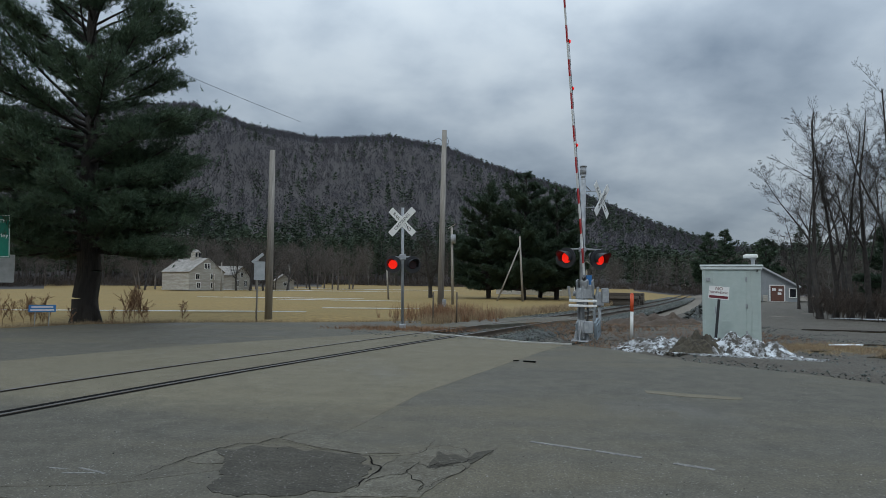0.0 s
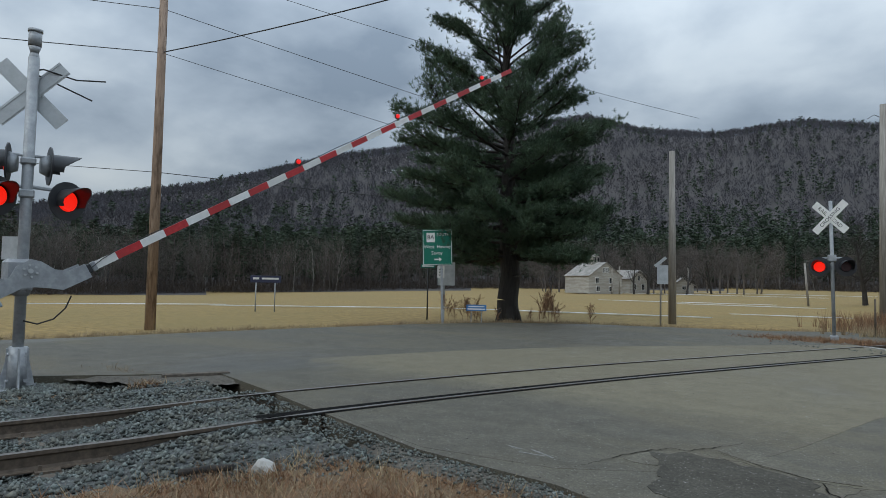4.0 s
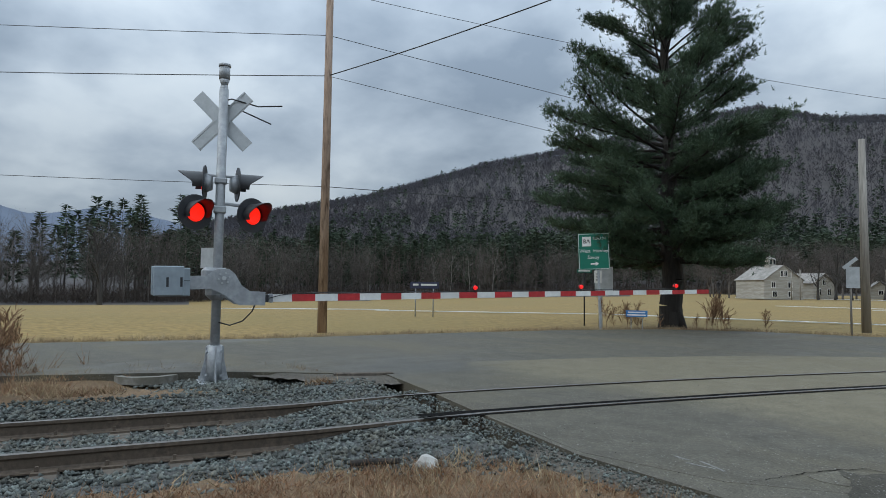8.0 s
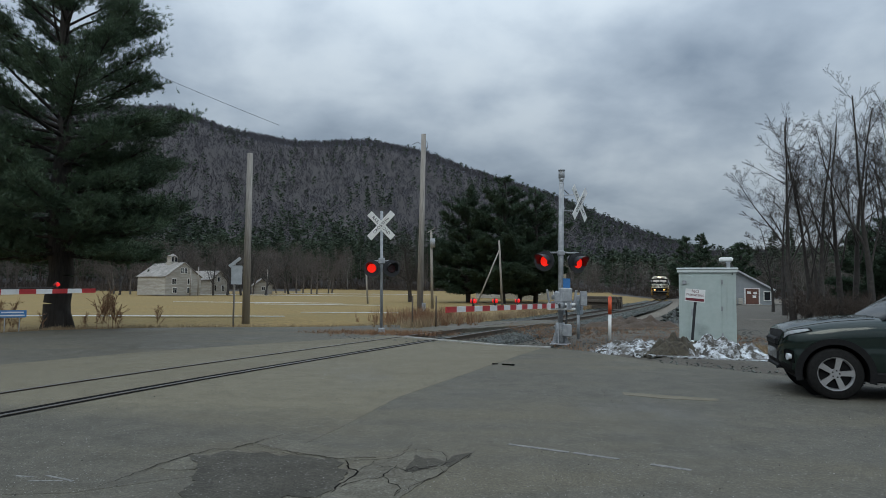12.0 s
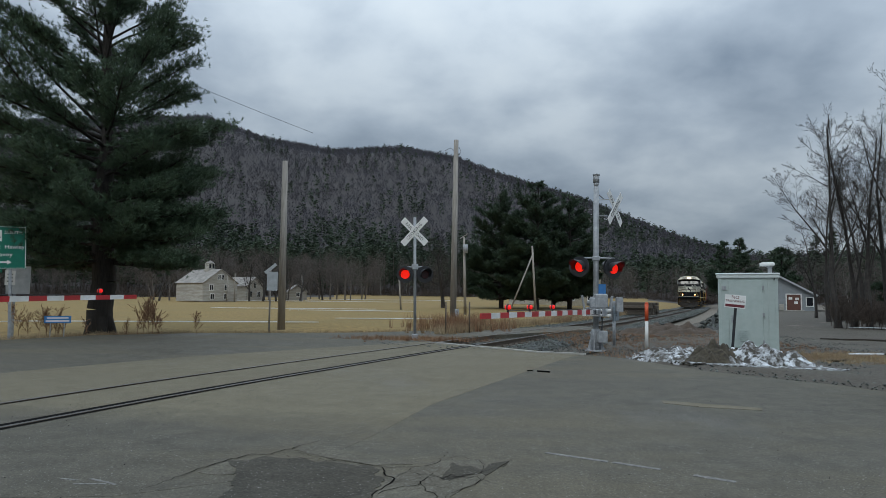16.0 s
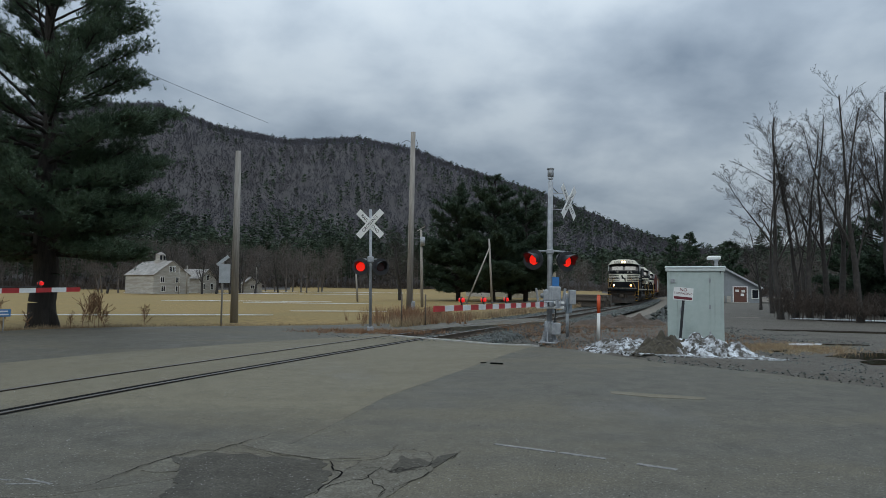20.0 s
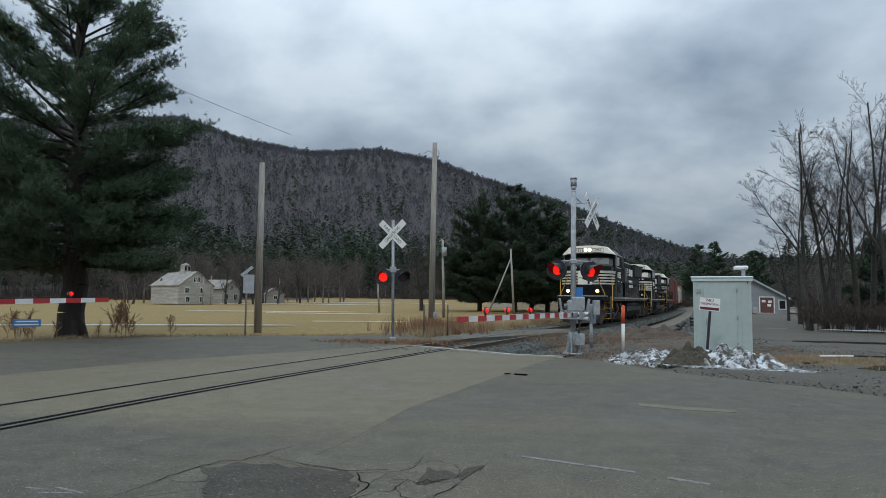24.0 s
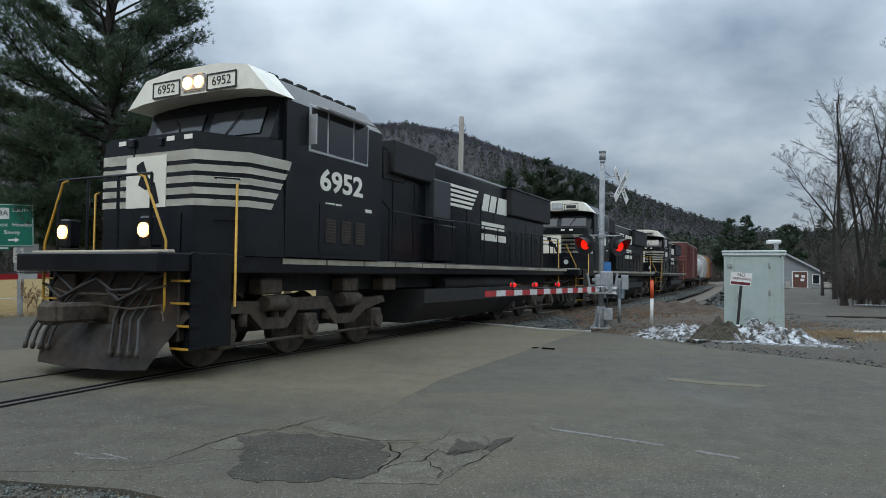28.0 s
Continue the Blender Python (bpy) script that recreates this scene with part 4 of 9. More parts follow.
for az_, d_, h_, sd in ((-19.5, 118, 10, 62), (-16.5, 112, 10.5, 63), (-14.6, 120, 9.5, 64), (-11.5, 125, 8.5, 62), (-24.6, 120, 9.5, 63), (-17.6, 109, 8.0, 64), (-15.4, 111, 8.5, 62), (-16.4, 115, 9.5, 64), (-13.4, 113, 8.0, 63)):
    x_, y_ = polar(az_, d_)
    tree_thing("bare_tree", "leafless spreading tree near the white barn", sd, h_, pose(x_, y_, ground_z(x_, y_)), 3, "bare trees by the barn", 0.7, r0=0.2)
made = {}
for k_ in range(26):
    az_, d_, sd = -25.5 + 0.72 * k_ + random.uniform(-0.4, 0.4), random.uniform(119, 150), 62 + k_ % 3
    x_, y_ = polar(az_, d_)
    h_ = random.uniform(8.0, 11.5)
    m_ = pose(x_, y_, ground_z(x_, y_) - 0.1, 0, 0, 80 * k_)
    if sd not in made:
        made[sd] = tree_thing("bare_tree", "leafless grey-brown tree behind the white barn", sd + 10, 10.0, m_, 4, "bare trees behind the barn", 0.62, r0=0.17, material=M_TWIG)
    else:
        c_ = copy_thing(made[sd], m_)
        c_.scale = (h_ / 10.0,) * 3
x_, y_ = polar(-75.5, 108)
tree_thing("bare_tree", "tall leafless tree rising over the wood's edge", 65, 15.5, pose(x_, y_, -2.0), 4, spread=0.62, r0=0.4)


def scrub(name, label, seed, n, spot, h, material, w=0.012, detail=2):
    """A thicket of upright stems; spot(rng) gives a place."""
    rng = np.random.default_rng(seed)
    kinds = [bare_tree(rng, 1.0, detail, 0.5, r0=w) for _ in range(5)]
    rows = []
    for _ in range(n):
        x, y, z = spot(rng)
        rows.append(place_rows(kinds[rng.integers(5)], x, y, z, rng.uniform(0, 6.28), h * rng.uniform(0.5, 1.1)))
    return tagged(part(name, mesh_np(name, *tubes(np.concatenate(rows)), material)), label, "bush", kind="stuff")


def yard_spot(rng):
    a, d = rng.uniform(29.6, 41), 39 + rng.exponential(12)
    x, y = polar(a, d)
    return x, y, -0.08


scrub("undergrowth", "tangled brown undergrowth beneath the bare trees", 71, 300, yard_spot, 1.7, M_BRUSH)


def tufts(name, label, seed, n, spot, L, W, material, spread=0.5, per=9):
    """Tussocks of dry blades."""
    rng = np.random.default_rng(seed)
    P = np.array([spot(rng) for _ in range(n)])
    P = np.repeat(P, per, 0) + np.concatenate([rng.normal(0, 0.05, (n * per, 2)), np.zeros((n * per, 1))], 1)
    D = np.concatenate([rng.normal(0, spread, (len(P), 2)), np.ones((len(P), 1))], 1)
    V, F = blades(P, D, L * rng.uniform(0.4, 1.1, (len(P), 1)), np.full((len(P), 1), W), rng)
    return tagged(part(name, mesh_np(name, V, F, material)), label, "grass", kind="stuff")


# ---- lettering ----
def text_mesh(s_, size, material, th=0.002, bold=0.0):
    cu = bpy.data.curves.new("lettering", "FONT")
    cu.body, cu.size, cu.extrude = s_, size, th
    cu.align_x, cu.align_y = "CENTER", "CENTER"
    cu.resolution_u, cu.offset = 3, bold
    ob = bpy.data.objects.new("lettering", cu)
    scene.collection.objects.link(ob)
    me = bpy.data.meshes.new_from_object(ob.evaluated_get(bpy.context.evaluated_depsgraph_get()))
    bpy.data.objects.remove(ob)
    me.materials.clear()
    me.materials.append(material)
    return me


UPRIGHT = pose(0, 0, 0, 90, 0, 0)  # lettering drawn in XY stands up and faces -Y


def letters(s_, size, material, parent, m, label=""):
    return part("lettering", text_mesh(s_, size, material), None, parent, label, m @ UPRIGHT)


M_RED = mat("reflective_red", (0.42, 0.02, 0.025), (0.55, 0.035, 0.04), 14, 0.45, 0.05, c3=(0.36, 0.03, 0.03))
M_LENS = mat("lit_red_lens", (0.2, 0.006, 0.004), (0.4, 0.02, 0.01), 60, 0.3, 0.6, emit=((1.0, 0.015, 0.006), 0.85))
M_LENS_OFF = mat("dark_red_lens", (0.03, 0.006, 0.006), (0.06, 0.01, 0.01), 30, 0.2, 0.4)
M_LAMP = mat("lit_arm_lamp", (0.3, 0.01, 0.01), (0.45, 0.02, 0.02), 30, 0.3, 0.2, emit=((1.0, 0.012, 0.012), 0.7))
M_LAMP_OFF = mat("unlit_arm_lamp", (0.25, 0.012, 0.014), (0.35, 0.02, 0.02), 30, 0.3, 0.2)
M_ALU = mat("sign_back_aluminium", (0.40, 0.42, 0.43), (0.52, 0.54, 0.55), 6, 0.45, 0.05, metal=0.5)
M_INK = mat("black_ink", (0.015, 0.015, 0.016), (0.03, 0.03, 0.03), 20, 0.6, 0)
M_CABLE = mat("black_cable", (0.012, 0.012, 0.013), (0.03, 0.03, 0.03), 20, 0.6, 0)
M_GREEN = mat("green_sign_sheeting", (0.0, 0.13, 0.085), (0.005, 0.17, 0.11), 6, 0.45, 0, c3=(0.0, 0.14, 0.09))
M_BLUE = mat("blue_sign_sheeting", (0.03, 0.14, 0.36), (0.05, 0.19, 0.45), 6, 0.45, 0)
M_NAVY = mat("navy_sign_board", (0.02, 0.025, 0.06), (0.035, 0.04, 0.09), 6, 0.5, 0)
M_CONC = mat("pale_concrete", (0.30, 0.29, 0.27), (0.44, 0.43, 0.40), 12, 0.9, 0.4, c3=(0.28, 0.265, 0.24))
M_ORANGE = mat("orange_red_marker", (0.55, 0.07, 0.02), (0.7, 0.11, 0.03), 10, 0.5, 0.05)


def flasher(parent, m, lit, name="signal_light"):
    """A round signal lamp: black backing disc, lens, half-tube hood and housing; faces -Y."""
    disc = bmesh.new()
    bm_cyl(disc, (0, 0.0, 0), (0, 0.02, 0), 0.29, 0.29, 28)
    head = part(name, disc, M_BLACK, parent, "round black backing disc", m)
    part("lens", cyl((0, -0.03, 0), (0, -0.002, 0), 0.135, 0.155, 22), M_LENS if lit else M_LENS_OFF, head, "glowing red lens" if lit else "unlit dark red lens")
    hood = bmesh.new()
    n = 14
    for (r, flip) in ((0.185, False), (0.177, True)):
        ring = []
        for k in range(n + 1):
            a = math.pi * (-0.16 + 1.32 * k / n)
            out = 0.16 + 0.26 * max(0.0, math.sin(a))
            ring.append((hood.verts.new((r * math.cos(a), 0, r * math.sin(a))), hood.verts.new((r * 1.02 * math.cos(a), -out, r * 1.02 * math.sin(a)))))
        for k in range(n):
            f = hood.faces.new((ring[k][0], ring[k][1], ring[k + 1][1], ring[k + 1][0]))
            f.smooth = True
    part("hood", hood, M_BLACK, head)
    back = bm_cyl(bmesh.new(), (0, 0.02, 0), (0, 0.13, 0), 0.17, 0.12, 16)
    part("housing", back, M_GALV, head)
    return head


def crossbuck(parent, m, front=True, text=True):
    """Two crossed white blades; the worded side faces -Y."""
    x = part("crossbuck", bmesh.new(), M_WHITE, parent, "white crossbuck blades", m)
    for k, (ang, word) in enumerate(((45, "CROSSING"), (-45, "RAILROAD"))):
        r = pose(0, -0.008 - 0.012 * (1 - k), 0, 0, -ang, 0)
        b = part("blade", box((0, 0, 0), (1.22, 0.008, 0.225), None, 0.0), M_ALU if not front else M_WHITE, x, "", r)
        if text:
            letters(word[:4] + ("   " if k else "") + word[4:], 0.155, M_INK, b, pose(0, -0.0065, 0))
        if not front:
            part("rib", bm_box(box((0, 0.008, 0.085), (1.2, 0.012, 0.012)), (0, 0.008, -0.085), (1.2, 0.012, 0.012)), M_ALU, x, "", r)
    return x


def mast_parts(t_, h, bell=True, r=0.076):
    bs = part("base", box((0, 0, 0.02), (0.5, 0.5, 0.04), None, 0.01), M_GALV, t_)
    part("pedestal", cyl((0, 0, 0.03), (0, 0, 0.62), 0.135, 0.12, 8), M_GALV, bs)
    for k in range(4):
        turn = pose(0, 0, 0, 0, 0, 90 * k)
        part("rib", bm_poly(bmesh.new(), [(0.11, 0.04), (0.235, 0.04), (0.15, 0.4), (0.14, 0.6), (0.11, 0.6)], 0.024, "Y"), M_GALV, bs, "", turn @ Matrix.Translation((0, -0.012, 0)))
        for z in (0.14, 0.52):
            part("clamp_bolt", cyl((0.09, -0.15, z), (0.09, -0.115, z), 0.026, 0.022, 8), M_GALV, bs, "", turn)
    for sx in (-1, 1):
        for sy in (-1, 1):
            part("bolt", cyl((sx * 0.2, sy * 0.2, 0.04), (sx * 0.2, sy * 0.2, 0.1), 0.018, seg=6), M_GALV, bs)
    part("mast", cyl((0, 0, 0.04), (0, 0, h - 0.42), r, r, 16), M_GALV, t_)
    if bell:
        b = bmesh.new()
        bm_cyl(b, (0, 0, h - 0.46), (0, 0, h - 0.36), 0.075, 0.06, 14)
        bm_cyl(b, (0, 0, h - 0.36), (0, 0, h - 0.26), 0.05, 0.085, 14)
        bm_cyl(b, (0, 0, h - 0.25), (0, 0, h - 0.04), 0.088, 0.088, 14)
        bm_cyl(b, (0, 0, h - 0.04), (0, 0, h), 0.1, 0.1, 14)
        part("bell", b, M_GALV, t_, "grey electronic warning bell")
        arm = bmesh.new()
        bm_path(arm, [(0, 0, h - 0.62), (0.12, -0.05, h - 0.58), (0.55, -0.1, h - 0.66), (0.95, -0.12, h - 0.6)], 0.012)
        bm_path(arm, [(0, 0, h - 0.66), (0.2, 0.1, h - 0.68), (0.85, 0.25, h - 0.85)], 0.012)
        part("cable_bracket", arm, M_CABLE, t_, "black bent cable brackets")


M_CWEIGHT = mat("blue_grey_plate", (0.22, 0.26, 0.29), (0.30, 0.345, 0.38), 6, 0.5, 0.1, metal=0.2)


def arm_unit(t_, pivot, length, sign, n_stripe, lit, lamps, drop=0.0):
    """The gate's arm, hinged at pivot; lies along +X * sign when down, drop metres under the hinge. Returns the moving part."""
    zd = -drop
    a = part("gate_arm", box((sign * 0.5, 0, zd), (0.34, 0.2, 0.16), None, 0.02), M_GALV, t_, "red and white striped gate arm", pose(*pivot))
    x0 = 0.75
    w = (length - x0) / n_stripe
    for k in range(n_stripe):
        hgt = 0.125 - 0.03 * k / n_stripe
        part("stripe", box((sign * (x0 + (k + 0.5) * w), 0, zd), (w - 0.002, 0.03, hgt)), M_RED if k % 2 else M_WHITE, a)
    part("shear_bracket", box((sign * 0.7, 0, zd), (0.12, 0.09, 0.13), None, 0.01), M_BLACK, a)
    part("clamp_bracket", box((sign * 0.8, 0, zd), (0.07, 0.07, 0.15), None, 0.01), M_GALV, a)
    for xl, on in zip(lamps, lit):
        xx = sign * xl
        al = part("arm_lamp", bm_cyl(cyl((xx, -0.012, zd + 0.145), (xx, 0.012, zd + 0.145), 0.062, 0.062, 16), (xx, 0, zd + 0.05), (xx, 0, zd + 0.1), 0.022, 0.022, 8), M_BLACK, a, "red lamp on the gate arm")
        for sy in (-1, 1):
            part("lens", cyl((xx, sy * 0.012, zd + 0.145), (xx, sy * 0.05, zd + 0.145), 0.046, 0.036, 14), M_LAMP if on else M_LAMP_OFF, al)
    wire = bmesh.new()
    bm_path(wire, [(sign * 0.75, -0.05, zd), (sign * 0.95, -0.04, zd + 0.05)] + [(sign * (1.2 + 0.5 * k), -0.02, zd + 0.075 + 0.01 * (k % 2)) for k in range(int((length - 1.9) / 0.5))], 0.007, 4)
    part("wire", wire, M_CABLE, a)
    # curved cheek plates from the counterweights over the hinge to the arm's root
    shape = [(-0.62, 0.03), (-0.26, 0.04), (-0.12, 0.14), (0.08, 0.15), (0.18, 0.06), (0.28, zd * 0.35), (0.42, zd + 0.12), (0.66, zd + 0.11), (0.66, zd - 0.11), (0.24, zd - 0.10), (0.1, zd * 0.9 - 0.03), (-0.05, zd * 0.55 - 0.05), (-0.2, -0.17), (-0.62, -0.18)]
    for sy in (-0.24, 0.2):
        pl = part("support_arm", bm_poly(bmesh.new(), [(sign * x, z) for x, z in shape], 0.03, "Y"), M_GALV, a, "curved grey cheek plate", pose(0, sy, 0))
        for k in range(6):
            an = k * math.pi / 3 + 0.2
            part("bolt", cyl((0.085 * math.cos(an), -0.02, 0.085 * math.sin(an)), (0.085 * math.cos(an), 0.002, 0.085 * math.sin(an)), 0.017, seg=8), M_ALU, pl)
        part("hub", cyl((0, -0.03, 0), (0, 0.002, 0), 0.035, seg=10), M_ALU, pl)
    for sy in (-0.26, 0.24):
        w_ = part("counterweight", bm_box(box((sign * -0.74, sy, -0.06), (0.46, 0.06, 0.44), None, 0.012), (sign * -0.82, sy * 1.12, -0.04), (0.44, 0.05, 0.46), None, 0.012), M_CWEIGHT, a, "blue-grey steel counterweight plates")
        for dx in (-0.64, -0.84):
            part("slot", box((sign * dx, sy - 0.056, -0.06), (0.035, 0.012, 0.15), None, 0.004), M_BLACK, w_)
        part("seam", box((sign * -0.74, sy - 0.045, -0.04), (0.44, 0.01, 0.008)), M_BLACK, w_)
    return a


def gate_mechanism(t_, z, sy):
    b = bmesh.new()
    bm_box(b, (-0.04, sy * 0.02, z + 0.06), (0.4, 0.32, 0.34), None, 0.05)
    bm_box(b, (-0.02, sy * 0.02, z - 0.16), (0.3, 0.3, 0.26), None, 0.07)
    bm_cyl(b, (0, -0.25, z + 0.05), (0, 0.25, z + 0.05), 0.07, 0.07, 14)
    bm_cyl(b, (0, 0, z - 0.3), (0, 0, z - 0.2), 0.1, 0.14, 14)
    part("mechanism_case", b, M_GALV, t_, "grey cast gate mechanism case")


# the gate beyond the rails, seen from behind
lean_l = pose(-10.64, 4.33, -0.15, 0, 0.4, 0)
gate_west = thing("crossing_gate", "grey crossing signal seen from behind with striped arm coming down", "crossing gate", lean_l @ pose(0, 0, 0, 0, 0, -12), "crossing gates")
mast_parts(gate_west, 5.3)
# arm lies along local +Y turned: the thing's X points along the arm
gate_west.matrix_basis = lean_l @ pose(0, 0, 0, 0, 0, 75)
crossbuck(gate_west, pose(0, 0.09, 4.36, 0, 0, 90 + 63), front=False, text=False)
gate_mechanism(gate_west, 1.66, 1)
ca = bmesh.new()
bm_box(ca, (0, 0, 2.85), (0.2, 0.2, 0.12), None, 0.02)
part("light_bracket", bm_path(ca, [(0.52, 0, 2.7), (0.5, 0, 2.92), (0, 0, 2.96), (-0.35, 0, 2.92), (-0.37, 0, 2.7)], 0.03), M_GALV, gate_west, "", pose(0, 0, 0, 0, 0, -8))
part("light_bracket", bm_path(bm_box(bmesh.new(), (0, 0, 3.33), (0.2, 0.2, 0.1), None, 0.02), [(0.2, 0.1, 3.2), (0.2, 0.05, 3.42), (-0.2, 0.05, 3.42), (-0.2, 0.1, 3.2)], 0.028), M_GALV, gate_west, "", pose(0, 0, 0, 0, 0, -8))
rear = pose(0, 0, 0.1, 0, 0, -8)
flasher(gate_west, rear @ pose(-0.37, -0.14, 2.68, 0, 0, 28), True)
flasher(gate_west, rear @ pose(0.52, -0.14, 2.67, 0, 0, 32), True)
flasher(gate_west, rear @ pose(-0.26, 0.1, 3.2, 0, 0, -97), True)
flasher(gate_west, rear @ pose(0.28, 0.1, 3.2, 0, 0, 97), False)
part("number_plate_bracket", box((-0.2, 0.0, 2.05), (0.34, 0.01, 0.34)), M_ALU, gate_west, "thin grey plate on the mast", pose(0, 0, 0, 0, 0, -52))
ARM_WEST = arm_unit(gate_west, (0.05, -0.12, 1.72), 11.4, 1, 26, (True, True, True), (10.3, 7.45, 4.8), 0.34)
part("cable", bm_path(bmesh.new(), [(0.03, -0.1, 1.0), (0.2, -0.14, 0.95), (0.4, -0.16, 1.02), (0.55, -0.16, 1.18), (0.62, -0.15, 1.36)], 0.012), M_CABLE, gate_west)

# the gate on the near side, seen from the front
gate_east = thing("crossing_gate", "grey crossing signal mast with two red lights beside the track", "crossing gate", pose(3.98, 18.62, -0.03, 0, 0.5, 0) @ pose(0, 0, 0, 0, 0, 64), "crossing gates")
mast_parts(gate_east, 5.05)
east = pose(0, 0, 0, 0, 0, -64 - 6)
crossbuck(gate_east, east @ pose(0.5, -0.12, 4.05, 0, 0, 58))
part("crossbuck_bracket", bm_path(bmesh.new(), [(0, 0, 4.3), (0.45, -0.05, 4.32), (0.5, -0.08, 4.3)], 0.015), M_GALV, gate_east, "", east)
part("crossbuck_bracket", bm_path(bmesh.new(), [(0, 0, 3.85), (0.45, -0.05, 3.83), (0.5, -0.08, 3.8)], 0.015), M_GALV, gate_east, "", east)
part("light_bracket", bm_path(bm_box(bmesh.new(), (0, 0, 2.62), (0.2, 0.2, 0.14), None, 0.02), [(-0.52, 0, 2.62), (0, 0, 2.64), (0.52, 0, 2.62)], 0.03), M_GALV, gate_east, "", east)
flasher(gate_east, east @ pose(-0.46, -0.1, 2.38, 0, 0, -38), True)
flasher(gate_east, east @ pose(0.47, -0.1, 2.34, 0, 0, 32), True)
flasher(gate_east, east @ pose(-0.46, 0.12, 2.38, 0, 0, 168), False)
flasher(gate_east, east @ pose(0.47, 0.12, 2.38, 0, 0, 200), False)
part("notice_plate", box((0.16, -0.08, 1.72), (0.2, 0.01, 0.34)), M_BLUE, gate_east, "small blue notice plate", east)
gate_mechanism(gate_east, 1.3, -1)
for z in (1.02, 1.16):
    part("shelf_bar", box((0, -0.22, z), (0.78, 0.1, 0.07), None, 0.012), M_WHITE, gate_east, "white steel mounting bar", east)
for sx in (-0.34, 0.36):
    part("side_plate", box((sx, -0.16, 1.36), (0.05, 0.2, 0.42), None, 0.012), M_GALV, gate_east, "", east @ Matrix.Translation((sx, 0, 1.2)) @ pose(0, 0, 0, 0, 10 * sx / 0.35, 0) @ Matrix.Translation((-sx, 0, -1.2)))
part("junction_box", box((0.12, -0.16, 1.42), (0.36, 0.2, 0.4), None, 0.03), M_GALV, gate_east, "grey steel control box", east)
part("junction_box", box((0.66, 0.1, 1.32), (0.2, 0.16, 0.42), None, 0.02), M_GALV, gate_east, "", east)
part("conduit", bm_path(bmesh.new(), [(0.14, -0.12, 1.2), (0.17, -0.1, 0.8), (0.12, -0.08, 0.5)], 0.02), M_CABLE, gate_east, "", east)
ARM_EAST = arm_unit(gate_east, (0.0, -0.12, 1.12), 8.4, -1, 18, (True, True, True), (7.15, 5.95, 4.45))
part("junction_box", box((0.16, -0.2, 0.42), (0.26, 0.2, 0.34), None, 0.02), M_GALV, gate_east, "grey junction box at the mast's foot", east)
part("conduit", bm_path(bmesh.new(), [(0.1, -0.1, 1.1), (0.16, -0.16, 0.9), (0.14, -0.18, 0.55)], 0.02), M_CABLE, gate_east, "", east)

# the small signal on the far side of the road
signal_far = thing("crossing_signal", "railroad crossing sign with two lights on a slim grey post", "crossing signal", pose(-1.36, 22.45, -0.03, 0, -0.8, 0) @ pose(0, 0, 0, 0, 0, 8))
part("base", box((0, 0, 0.1), (0.22, 0.22, 0.2), None, 0.02), M_GALV, signal_far)
part("mast", cyl((0, 0, 0.1), (0, 0, 4.22), 0.05, 0.05, 14), M_GALV, signal_far)
crossbuck(signal_far, pose(-0.02, -0.07, 3.72, 0, 0, -25))
part("light_bracket", bm_path(bm_box(bmesh.new(), (0, 0, 2.5), (0.22, 0.18, 0.2), None, 0.02), [(-0.36, 0, 2.5), (0.36, 0, 2.5)], 0.03), M_GALV, signal_far)
flasher(signal_far, pose(-0.34, -0.1, 2.24, 0, 0, -12), True)
flasher(signal_far, pose(0.34, -0.1, 2.24, 0, 0, 10), False)


